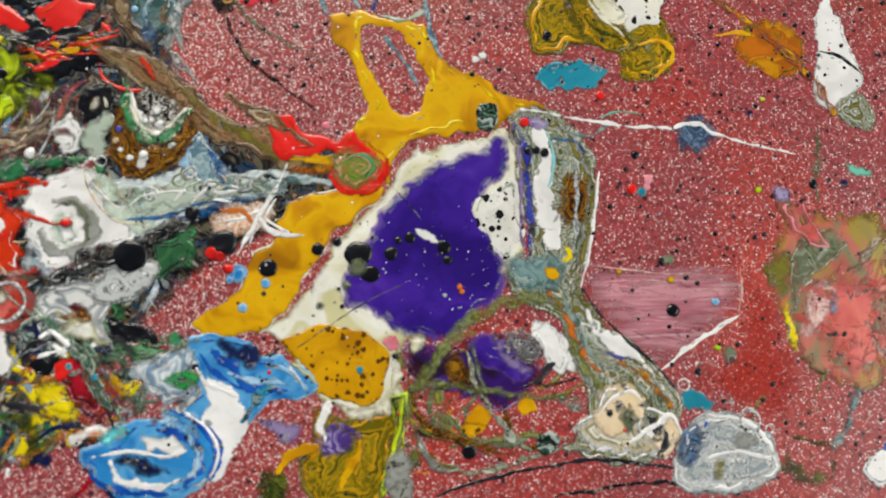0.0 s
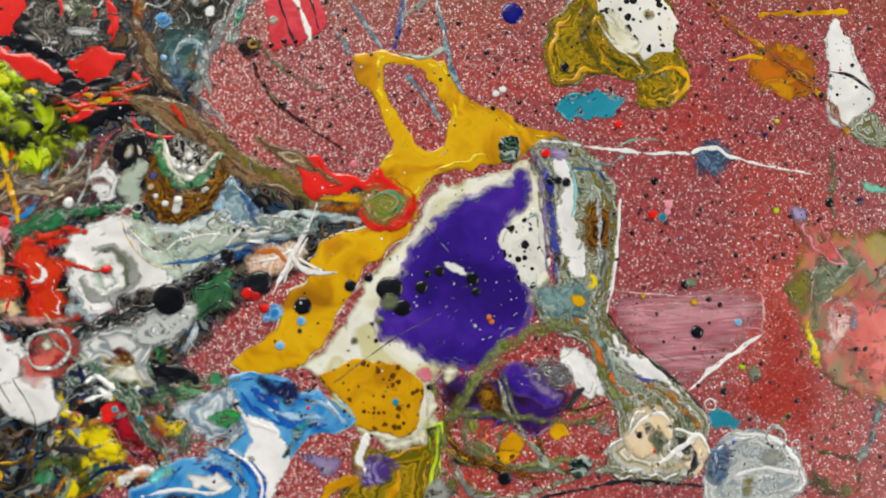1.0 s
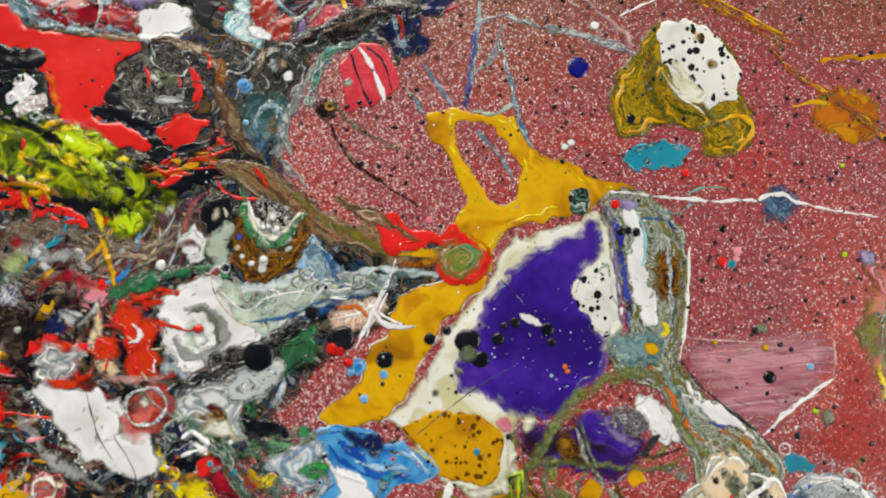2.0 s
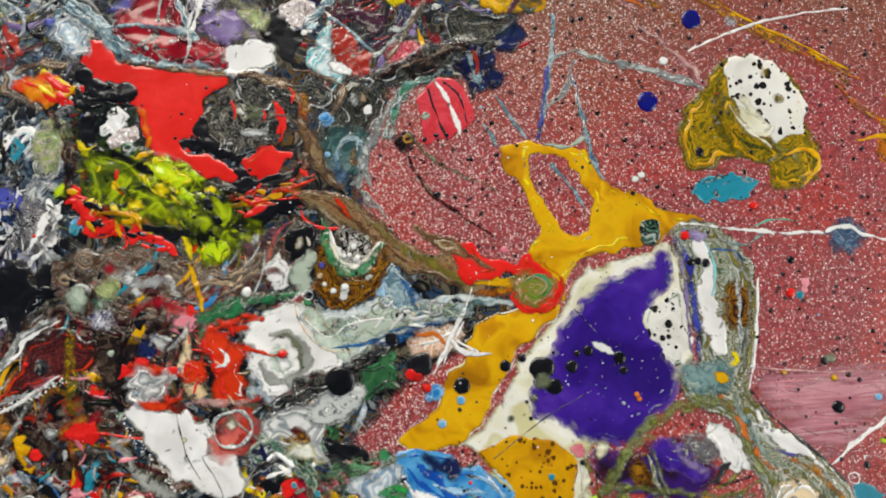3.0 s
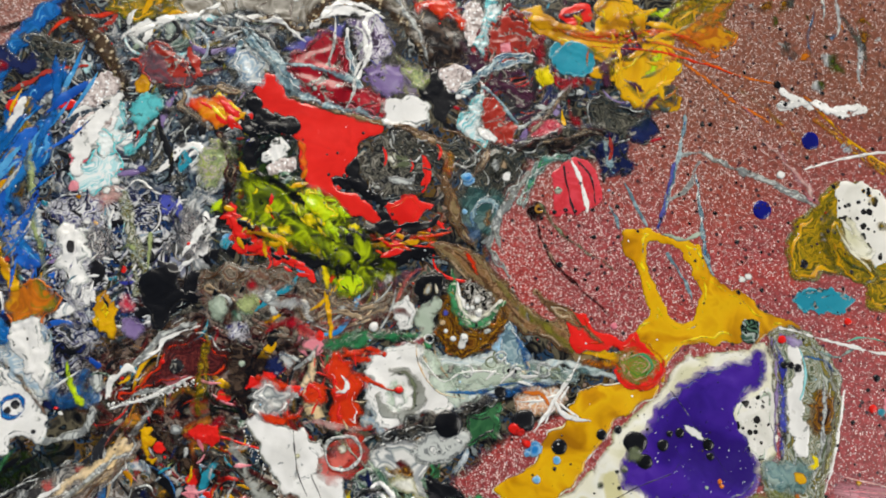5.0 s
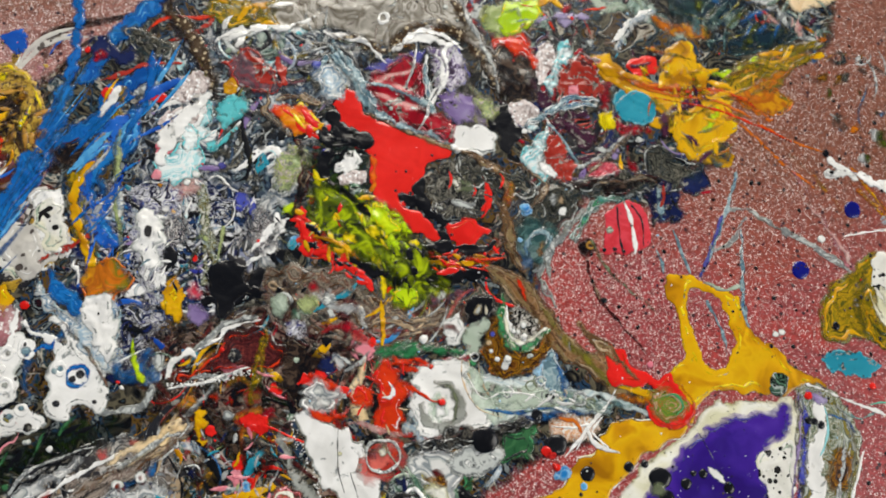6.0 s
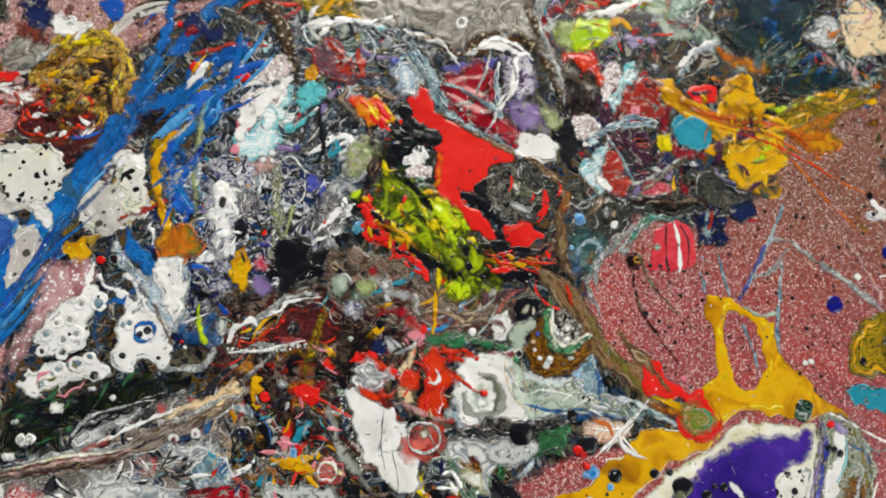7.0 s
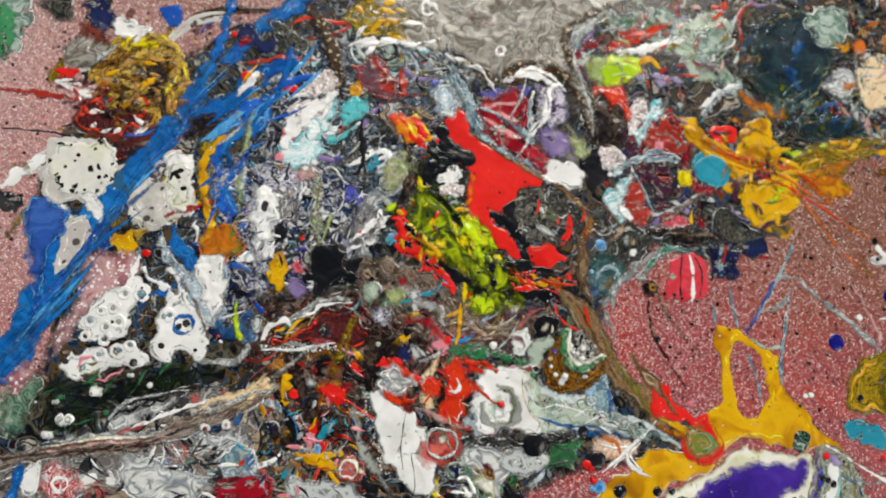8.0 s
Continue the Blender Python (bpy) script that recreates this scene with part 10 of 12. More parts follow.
for x, y, r, w in ((-232.3, -13.5, 3.94, 0.7),):
    ring("ocean", 0.5, x, y, r, w)
for x, y, r in ((-255.3, -22.3, 1.39), (-258.8, -26.0, 1.16), (-257.0, -30.2, 1.16), (-258.3, -11.4, 1.16), (-259.9, -18.3, 1.16), (-263.6, -21.1, 0.93)):
    drop("grey", 0.4, x, y, r)
for x, y, r in ((-250.7, -49.3, 3.02), (-242.1, -39.1, 0.93), (-262.5, -58.7, 0.93), (-257.6, -63.4, 1.39), (-254.7, -62.2, 1.39), (-259.4, -70.4, 2.09), (-268.6, -61.3, 0.7)):
    drop("white", 1.1, x, y, r)
for x, y, r, w in ((-257.6, -63.4, 1.62, 0.46), (-254.5, -62.3, 1.62, 0.46)):
    ring("white", 0.7, x, y, r, w)
streaks("the dark green pool", [("green_black", 6), ("green_deep", 2), ("black", 4)], [(-267.5, -55.8), (-250.7, -44.0), (-224.8, -25.8), (-220.8, -33.6), (-241.9, -51.8), (-243.6, -61.5), (-260.4, -68.6)], 60, 45, 0.5, 9, 1.3, 71, 0.08)
base = pool("white", 1.0, [(-240.8, 12.6), (-232.7, 17.6), (-227.1, 12.5), (-222.6, -0.6), (-223.5, -6.4), (-230.4, -1.5)])
base = pool("grey_white", 0.9, [(-231.8, -70.5), (-222.6, -61.8), (-206.5, -61.4), (-193.7, -62.8), (-200.5, -73.1), (-222.3, -79.7)])
base = pool("white", 1.0, [(-231.1, 45.8), (-226.8, 51.8), (-219.3, 44.6), (-217.4, 34.4), (-219.8, 25.5), (-226.1, 33.6)])
base = pool("charcoal", 0.5, [(-227.0, 43.7), (-224.9, 45.7), (-222.8, 42.5), (-224.9, 40.4)])
base = pool("white_violet", 0.9, [(-236.7, 55.3), (-230.9, 61.3), (-218.6, 62.5), (-217.0, 53.7), (-228.5, 51.1)])
base = pool("white_speck", 1.0, [(-312.0, 27.9), (-303.1, 38.8), (-290.2, 40.4), (-283.4, 25.5), (-291.5, 17.7), (-303.0, 16.3)])
base = pool("white", 0.9, [(-293.5, 16.8), (-289.2, 20.1), (-281.3, 14.7), (-279.9, 8.9), (-287.2, 12.0)])
base = pool("rose_speck", 0.5, [(-282.4, -62.1), (-275.8, -61.6), (-275.5, -50.0), (-280.2, -49.7), (-285.5, -56.6)])
# small pale eyes beside the grey run
for x, y, r in ((-206.9, -45.5, 2.32), (-200.1, -41.5, 2.32), (-205.8, -53.7, 2.09)):
    drop("white", 0.9, x, y, r)
for x, y, r in ((-206.5, -45.8, 1.04), (-199.9, -41.5, 0.93)):
    drop("brick_dark", 0.7, x, y, r)
base = pool("black", 0.8, [(-200.9, -51.7), (-198.1, -49.4), (-195.4, -51.0), (-198.6, -54.1)])
base = pool("grey_blue", 0.8, [(-196.6, -53.3), (-192.6, -47.1), (-186.3, -45.6), (-183.0, -49.9), (-186.5, -54.7), (-193.8, -56.6)])
base = pool("blue_deep", 0.6, [(-188.3, -51.0), (-186.8, -47.0), (-184.3, -48.6), (-185.0, -53.0)])
# the grey wing of paint with its brown and white edge
base = pool("taupe_grey", 1.2, [(-221.7, 159.8), (-211.6, 141.5), (-197.4, 136.3), (-181.6, 141.2), (-167.7, 141.0), (-158.7, 139.4), (-151.2, 148.5), (-142.3, 154.5), (-129.9, 151.4), (-118.8, 144.6), (-111.7, 136.1), (-112.7, 144.6), (-124.2, 158.8), (-132.5, 167.1), (-136.8, 176.9), (-128.9, 190.5), (-115.7, 206.1), (-126.6, 212.0)])
strand("brown_speck", 1.0, [0.93, 2.09, 2.09, 1.86, 1.86, 2.09, 1.62, 0.93], [(-180.8, 139.4), (-166.9, 139.3), (-157.8, 138.6), (-150.6, 150.7), (-140.2, 156.4), (-127.2, 151.8), (-116.5, 142.7), (-108.4, 131.7)], name="streak", parent=base)
strand("brown_speck", 0.9, [0.93, 1.86, 2.78, 2.09, 0.93], [(-126.1, 154.8), (-134.4, 164.6), (-138.4, 173.6), (-133.7, 183.9), (-124.0, 196.9)], name="streak", parent=base)
streaks("the grey wing", [("grey_silver", 3), ("white_grey", 3), ("taupe_lines", 3), ("tan_grey", 2)], [(-214.8, 153.9), (-202.5, 138.4), (-182.6, 143.7), (-160.0, 142.7), (-145.7, 155.9), (-138.7, 167.1), (-141.4, 181.6), (-129.9, 197.1)], 110, 10, 0.9, 9, 0.8, 72, 0.08)
strand("white", 0.9, [0.23, 0.7, 0.93, 0.7, 0.35], [(-182.4, 139.8), (-173.6, 138.7), (-167.2, 140.0), (-161.2, 136.0), (-155.9, 132.6)], name="streak", parent=base)
strand("white", 1.0, [0.46, 1.16, 1.39, 1.16, 0.7], [(-156.5, 137.4), (-151.1, 144.9), (-145.0, 150.7), (-136.8, 151.1), (-127.7, 147.3)], name="streak", parent=base)
strand("white_grey", 0.9, [0.46, 0.93, 1.16, 1.16, 1.39, 0.93], [(-108.9, 131.5), (-113.1, 141.3), (-121.8, 152.3), (-128.5, 161.3), (-133.0, 171.5), (-130.8, 180.0)], name="streak", parent=base)
strand("white", 0.8, [0.46, 1.16, 1.62, 1.16, 0.46], [(-226.5, 124.9), (-219.3, 126.9), (-209.0, 134.5), (-197.1, 138.6), (-187.1, 147.6)], name="streak", parent=base)
strand("brown_speck", 0.8, [0.93, 2.78, 3.25, 2.32, 1.16], [(-248.3, 133.7), (-237.1, 127.1), (-229.2, 119.0), (-222.5, 110.4), (-218.8, 103.4)], name="streak", parent=base)
for x, y, r, w in ((-162.5, 152.2, 2.09, 0.7), (-199.9, 156.7, 3.25, 0.93)):
    ring("white", 0.5, x, y, r, w, name="ring", parent=base)
for x, y, r in ((-180.5, 161.9, 2.09),):
    drop("brick_dark", 0.6, x, y, r, name="spot", parent=base)
for x, y, r in ((-171.9, 163.0, 2.32),):
    drop("peach_pink", 0.7, x, y, r, name="spot", parent=base)
for x, y, r in ((-138.9, 163.9, 1.16), (-132.8, 159.1, 0.7), (-150.4, 164.4, 0.7), (-160.9, 162.3, 0.7)):
    drop("white", 0.7, x, y, r, name="spot", parent=base)
streaks("the upper tangle beside the wing", [("olive_mustard", 3), ("mustard", 2), ("olive", 2), ("white", 1)], [(-231.6, 139.1), (-214.8, 153.9), (-202.4, 147.7), (-202.5, 138.4), (-221.5, 131.9)], 40, 20, 0.7, 10, 2.0, 73, 0.1)
# crimson field with its grey borders and white threads
base = pool("crimson", 0.9, [(-163.5, 120.9), (-157.9, 130.7), (-149.3, 140.3), (-141.8, 132.0), (-139.2, 119.9), (-131.7, 116.8), (-122.9, 111.7), (-126.5, 107.2), (-140.4, 107.8), (-151.9, 109.5), (-158.8, 116.4)])
strand("grey_blue", 0.9, [0.46, 1.16, 1.39, 1.39, 0.93], [(-165.8, 121.9), (-156.0, 122.7), (-146.0, 121.7), (-136.9, 119.6), (-132.7, 119.3)], name="streak", parent=base)
strand("grey_blue", 0.9, [0.46, 1.39, 1.62, 1.39, 1.16, 0.7], [(-180.1, 131.2), (-167.6, 122.4), (-158.2, 112.9), (-146.2, 108.8), (-132.1, 107.4), (-122.6, 105.6)], name="streak", parent=base)
strand("white_grey", 0.7, [0.23, 0.46, 0.46, 0.23], [(-146.4, 144.8), (-145.2, 134.8), (-146.1, 125.4), (-143.5, 123.8)], name="streak", parent=base)
strand("white", 0.7, [0.35, 0.7, 0.93, 0.7, 0.46], [(-139.7, 142.0), (-134.9, 139.8), (-132.9, 131.8), (-135.6, 123.2), (-134.3, 114.4)], name="streak", parent=base)
strand("white_grey", 0.7, [0.23, 0.46, 0.46, 0.23], [(-135.1, 121.9), (-135.0, 114.7), (-137.1, 107.9)], name="streak", parent=base)
pool("lilac", 0.8, [(-132.3, 125.3), (-121.4, 129.3), (-116.4, 122.0), (-121.0, 114.1), (-128.3, 117.3)], name="patch", parent=base)
pool("lime_marble", 0.7, [(-120.9, 131.7), (-113.6, 130.7), (-106.8, 123.7), (-112.2, 119.7), (-117.3, 124.5)], name="patch", parent=base)
for x, y, r in ((-151.6, 115.4, 0.7), (-149.5, 114.2, 0.93), (-141.2, 116.7, 0.93)):
    drop("white", 0.6, x, y, r, name="spot", parent=base)
# light pools and brown edge past the midnight pour
base = pool("mint_grey", 0.9, [(-35.2, 233.6), (-25.3, 246.4), (-13.2, 241.4), (-12.5, 228.4), (-23.3, 224.0)])
base = pool("peach", 0.9, [(-3.0, 221.6), (9.1, 235.9), (27.0, 216.9), (10.8, 204.3), (2.4, 209.8)])
base = pool("grey_white", 0.9, [(-16.4, 205.4), (-9.8, 219.0), (-0.1, 216.6), (-1.5, 205.6), (-10.8, 201.7)])
base = pool("sage", 0.9, [(-91.0, 194.2), (-89.3, 206.3), (-78.0, 217.0), (-67.2, 215.8), (-65.7, 201.9), (-75.7, 192.2), (-82.2, 185.7)])
base = pool("mint_grey", 0.9, [(-81.9, 201.9), (-72.7, 209.8), (-62.8, 206.6), (-69.7, 191.9), (-78.0, 186.2)])
base = pool("lime", 0.9, [(-117.5, 165.2), (-113.2, 175.1), (-102.9, 178.6), (-98.1, 173.2), (-105.4, 161.8), (-112.7, 158.3)])
base = strand("red_orange", 0.8, [0.7, 1.86, 1.86, 0.93], [(-114.4, 182.4), (-106.6, 188.9), (-99.1, 196.5), (-93.8, 202.4)])
base = strand("white", 0.9, [0.7, 1.62, 1.86, 1.16], [(-113.5, 175.9), (-103.7, 180.8), (-93.5, 189.0), (-84.5, 196.7)])
base = pool("red_orange", 0.8, [(-116.0, 153.6), (-109.1, 160.0), (-100.2, 155.2), (-95.7, 146.7), (-102.4, 149.5), (-110.3, 151.8)])
streaks("the upper right tangle", [("mint_grey", 3), ("lime_pale", 2), ("salmon", 2), ("peach_pink", 2), ("red_orange", 1), ("white_grey", 3), ("lilac", 1), ("olive_mustard", 1)], [(-130.4, 190.4), (-71.3, 223.7), (-57.1, 198.2), (-81.9, 176.4), (-107.9, 160.6), (-126.7, 173.1)], 90, 40, 0.7, 10, 1.5, 74, 0.1)
streaks("the midnight pour", [("midnight", 5), ("teal_dark", 2), ("olive_dark", 2), ("blue_deep", 2)], [(-58.3, 220.4), (-36.6, 238.0), (-15.7, 218.6), (8.8, 195.4), (-14.7, 174.9), (-43.4, 192.2)], 50, 70, 0.6, 16, 3.2, 75, 0.1)
streaks("the pale edge", [("peach_pink", 2), ("mint_grey", 3), ("white_grey", 2), ("mustard_orange", 2), ("plum", 1), ("lime_pale", 1)], [(-17.4, 224.4), (-16.1, 251.8), (1.5, 264.2), (27.6, 191.9), (4.3, 190.2), (-6.4, 207.1)], 60, 60, 0.8, 11, 2.0, 76, 0.1)
# gold crust, its grey wedge and the strokes of blue
streaks("the gold crust", [("yellow", 1), ("gold_crust", 4), ("ochre", 5), ("brown_gold", 3), ("mustard", 2)], [(-316.9, 64.0), (-316.1, 81.5), (-295.0, 90.7), (-278.9, 79.8), (-274.5, 63.6), (-282.5, 56.9), (-299.6, 55.6)], 60, 70, 0.5, 11, 2.8, 77, 0.3)
streaks("the dark crust", [("black_brown", 6), ("brown_gold", 2), ("gold_crust", 2)], [(-302.9, 73.7), (-287.8, 86.9), (-277.6, 74.7), (-289.5, 60.5), (-293.9, 47.3), (-300.4, 52.4)], 40, 50, 1.0, 6, 2.6, 78, 0.3)
base = pool("taupe_grey", 1.2, [(-327.3, 64.5), (-329.7, 73.3), (-327.0, 82.5), (-318.1, 82.9), (-311.6, 80.3), (-315.3, 68.1)])
base = pool("brick_dark", 1.0, [(-327.3, 78.3), (-326.2, 88.2), (-314.3, 83.0), (-314.7, 78.8), (-322.0, 78.0)])
base = strand("white_grey", 0.8, [0.46, 1.16, 0.93, 0.46], [(-317.3, 67.2), (-314.9, 72.1), (-311.9, 78.4), (-310.4, 81.5)])
streaks("the rust crust", [("red_brown", 4), ("red_orange", 2), ("salmon", 2), ("black_brown", 3), ("white", 1)], [(-328.8, 58.1), (-313.6, 62.7), (-284.5, 65.7), (-282.5, 56.9), (-286.8, 41.2), (-299.7, 41.8), (-317.6, 46.9)], 90, 55, 0.9, 6, 1.4, 79, 0.25)
streaks("the long blue stroke", [("sky", 2), ("ocean", 5), ("blue_deep", 4), ("cobalt", 2)], [(-285.7, -54.4), (-286.7, -30.1), (-280.0, 10.1), (-275.0, 52.3), (-274.1, 90.8), (-268.9, 93.4), (-270.1, 60.1), (-274.5, 20.4), (-277.7, -24.9), (-280.1, -52.0)], 60, 78, 0.05, 40, 1.6, 80, 0.2)
base = pool("cobalt_drip", 1.0, [(-310.9, 4.3), (-304.6, 10.4), (-292.9, 6.8), (-290.8, 0.9), (-292.3, -8.1), (-286.5, -24.0), (-283.7, -35.3), (-293.5, -22.2), (-302.8, -9.1)])
streaks("the side blue strokes", [("ocean", 4), ("sky", 2), ("cobalt", 2), ("mustard", 1), ("white_grey", 1)], [(-257.4, 73.2), (-256.0, 96.8), (-233.5, 110.9), (-224.6, 91.9), (-239.4, 73.4), (-240.9, 45.3), (-239.6, 27.4), (-251.2, 40.5)], 26, 72, 0.2, 22, 2.4, 81, 0.15)
# the green and yellow burst under the red pour
base = pool("burst", 0.9, [(-170.8, 77.6), (-155.9, 79.9), (-147.2, 78.4), (-136.5, 74.2), (-124.7, 66.1), (-112.0, 58.0), (-109.1, 51.1), (-116.6, 42.4), (-126.9, 38.7), (-134.7, 47.5), (-145.3, 50.6), (-156.7, 51.7), (-168.1, 60.7), (-171.7, 69.6)])
base = pool("lime", 0.7, [(-148.0, 75.4), (-143.8, 75.7), (-137.3, 71.2), (-132.4, 67.2), (-136.2, 64.8), (-141.6, 65.3), (-146.8, 68.3)])
base = pool("lime", 0.7, [(-130.9, 44.6), (-126.2, 47.4), (-121.4, 45.4), (-120.4, 41.1), (-126.0, 38.7), (-130.2, 40.7)])
streaks("the dark side of the burst", [("green_black", 6), ("olive_lime", 4), ("yellow", 3), ("olive_dark", 5), ("mustard", 2), ("red", 1)], [(-172.1, 77.6), (-150.1, 79.4), (-145.6, 59.4), (-154.7, 50.7), (-169.4, 60.7)], 40, -50, 1.2, 6, 1.4, 82, 0.1)
streaks("the bright heart of the burst", [("lime", 5), ("yellow", 4), ("lime_olive", 4), ("olive_lime", 2)], [(-149.1, 77.4), (-136.4, 73.2), (-126.6, 66.1), (-122.6, 60.1), (-136.0, 58.3), (-146.6, 62.4)], 45, -40, 0.5, 7, 2.0, 83, 0.1)
streaks("the green foot of the burst", [("lime_olive", 4), ("olive_lime", 4), ("olive_dark", 5), ("black", 3), ("green_black", 4)], [(-145.6, 61.4), (-122.7, 61.1), (-111.0, 55.0), (-116.6, 41.5), (-127.9, 37.8), (-137.7, 51.5)], 55, -55, 0.7, 7, 1.7, 84, 0.1)
streaks("the red fringe", [("red", 5), ("black", 5), ("red_orange", 3), ("mustard", 2)], [(-116.9, 63.0), (-105.3, 64.9), (-92.7, 68.7), (-89.8, 61.7), (-105.3, 57.9), (-116.8, 55.1)], 26, 15, 0.4, 8, 1.6, 85, 0.1)
streaks("the black fringe", [("black", 6), ("green_black", 2)], [(-169.5, 103.1), (-156.8, 100.9), (-153.6, 94.7), (-162.1, 89.7), (-169.0, 92.8)], 50, -20, 1.2, 4, 0.8, 86, 0.1)
streaks("the red fringe at the left", [("red", 5), ("black", 5), ("red_orange", 2), ("mustard", 1)], [(-173.6, 69.6), (-164.5, 57.7), (-149.0, 49.7), (-139.3, 41.8), (-145.0, 41.9), (-160.5, 51.8), (-172.7, 52.0)], 26, -35, 0.7, 6, 1.6, 87, 0.1)
streaks("the flamed patch", [("red", 4), ("yellow", 2), ("mustard", 2), ("red_orange", 3), ("flame", 3)], [(-190.9, 103.2), (-175.4, 103.1), (-173.0, 94.9), (-183.8, 98.0)], 18, -25, 0.3, 7, 2.0, 88, 0.1)
# the swirled eye beside the red pour
base = strand("tan_brown", 0.8, [0.58, 1.54, 1.73, 1.54, 0.96], [(-121.5, 103.8), (-109.6, 103.8), (-99.7, 98.5), (-96.7, 89.1), (-95.3, 76.8)])
base = strand("red", 0.7, [0.19, 0.58, 0.77, 0.77, 0.38], [(-108.0, 96.4), (-105.2, 93.3), (-103.6, 88.2), (-103.1, 82.6), (-104.3, 79.4)])
base = strand("red", 0.6, [0.19, 0.58, 0.38], [(-110.5, 92.3), (-109.1, 89.6), (-109.9, 87.2)])
base = strand("red", 0.7, [0.38, 0.96, 0.58], [(-101.1, 99.1), (-99.3, 96.4), (-100.1, 93.3)])
base = pool("orange_mix", 0.6, [(-97.3, 96.4), (-94.1, 94.3), (-94.7, 87.1), (-97.3, 88.1)])
base = pool("slate", 0.7, [(-118.5, 100.7), (-109.6, 99.6), (-105.6, 95.4), (-108.5, 90.2), (-116.4, 92.4)])
base = pool("sage_dark", 0.5, [(-117.4, 92.4), (-112.5, 93.4), (-109.5, 89.2), (-114.4, 87.2)])
streaks("the swirled eye", [("charcoal", 5), ("grey", 2), ("black", 4), ("slate", 4), ("tan_grey", 2), ("white_grey", 1)], [(-126.3, 95.5), (-117.5, 101.7), (-105.6, 98.5), (-101.6, 87.1), (-105.5, 79.0), (-121.0, 77.1), (-127.0, 85.3)], 70, 60, 1.4, 5, 0.6, 89, 0.08)
streaks("the flecks by the eye", [("white", 1)], [(-125.4, 82.2), (-118.2, 81.1), (-119.1, 76.7), (-124.5, 77.5)], 12, 20, 1.5, 2.2, 0.25, 90, 0.1)
base = strand("grey_blue", 0.8, [0.58, 1.15, 1.15, 0.96, 0.58], [(-83.6, 68.6), (-84.9, 74.7), (-81.9, 79.8), (-78.0, 79.7), (-77.0, 74.6)])
base = strand("tan_grey", 0.9, [0.58, 1.34, 1.73, 1.54, 0.77], [(-99.7, 105.8), (-89.8, 102.6), (-82.8, 99.4), (-83.8, 92.1), (-88.8, 87.0)])
# the pale pour: white ground, grey cell, red splash with its runs
base = pool("white", 0.8, [(-115.6, 16.7), (-108.8, 22.3), (-99.0, 24.7), (-95.2, 19.7), (-89.9, 12.1), (-80.5, 4.9), (-89.9, 1.0), (-97.4, -2.5), (-104.7, -6.0), (-111.8, -4.0), (-114.5, 5.6)])
pool("pale_green", 0.5, [(-99.7, 24.7), (-93.7, 23.5), (-87.6, 15.8), (-78.6, 8.6), (-70.7, 11.2), (-80.5, 4.5), (-88.0, 6.5), (-96.5, 16.0)], name="patch", parent=base)
strand("grey", 0.6, [1.15, 1.92, 2.11, 2.11, 1.92, 1.73, 1.15], [(-108.7, 13.3), (-101.5, 14.2), (-96.8, 8.9), (-96.6, 1.5), (-101.1, -1.1), (-107.6, -0.1), (-110.1, 6.4)], name="streak", parent=base)
strand("sage_dark", 0.4, [0.38, 0.77, 0.96, 0.77, 0.38], [(-107.7, 11.9), (-102.1, 13.7), (-98.3, 9.3), (-97.7, 2.5), (-101.1, 0.2)], name="streak", parent=base)
pool("pale_green", 0.4, [(-107.1, 10.6), (-102.6, 10.9), (-99.6, 6.2), (-102.0, 0.7), (-106.3, 1.7), (-108.0, 6.4)], name="patch", parent=base)
pool("white", 0.4, [(-105.6, 6.3), (-102.1, 6.8), (-101.1, 2.5), (-104.8, 1.7)], name="patch", parent=base)
base = strand("red_orange", 0.9, [0.38, 0.77, 0.58, 0.58], [(-116.5, 10.8), (-111.4, 8.8), (-107.1, 7.6), (-103.7, 7.8)])
for x, y, r in ((-103.6, 7.8, 1.73), (-110.2, 19.3, 0.96)):
    drop("red_orange", 1.1, x, y, r)
base = strand("red_orange", 0.9, [0.38, 0.77, 0.58, 0.38], [(-124.6, 16.9), (-119.0, 18.3), (-114.0, 19.0), (-110.2, 19.3)])
base = pool("red_orange", 1.1, [(-128.9, 15.9), (-125.5, 17.3), (-119.5, 13.5), (-116.0, 7.5), (-115.4, -7.2), (-119.9, -5.6), (-121.3, -8.0), (-124.6, -6.6), (-126.7, 1.8), (-130.2, 9.6)])
base = pool("red_orange", 1.0, [(-139.3, 3.9), (-134.6, 7.8), (-128.6, 5.9), (-128.1, -0.0), (-132.1, -1.0), (-136.6, 0.5)])
base = strand("white", 0.8, [0.38, 0.96, 0.77, 0.58], [(-125.0, 9.9), (-121.6, 7.9), (-122.3, 5.0), (-124.9, 4.3)])
base = pool("peach", 0.7, [(-137.3, 6.0), (-136.2, 12.5), (-133.9, 15.6), (-132.4, 7.8)])
base = strand("peach_pink", 0.8, [0.58, 1.34, 1.34, 0.77], [(-135.1, -7.7), (-126.8, -6.6), (-119.5, -8.0), (-114.0, -6.9)])
streaks("the red splash", [("red", 4), ("red_brown", 2), ("salmon", 2), ("peach", 1)], [(-138.6, 17.2), (-116.2, 18.6), (-114.9, -9.0), (-135.9, -8.5)], 50, 80, 0.8, 5, 0.6, 91, 0.08)
base = strand("charcoal_marble", 0.9, [0.77, 2.3, 2.69, 1.92, 1.15], [(-113.5, -11.7), (-102.0, -6.0), (-89.9, -0.8), (-75.8, 4.8), (-66.3, 9.8)])
for x, y, r, w in ((-119.7, -15.7, 6.14, 0.48),):
    ring("white_grey", 0.7, x, y, r, w)
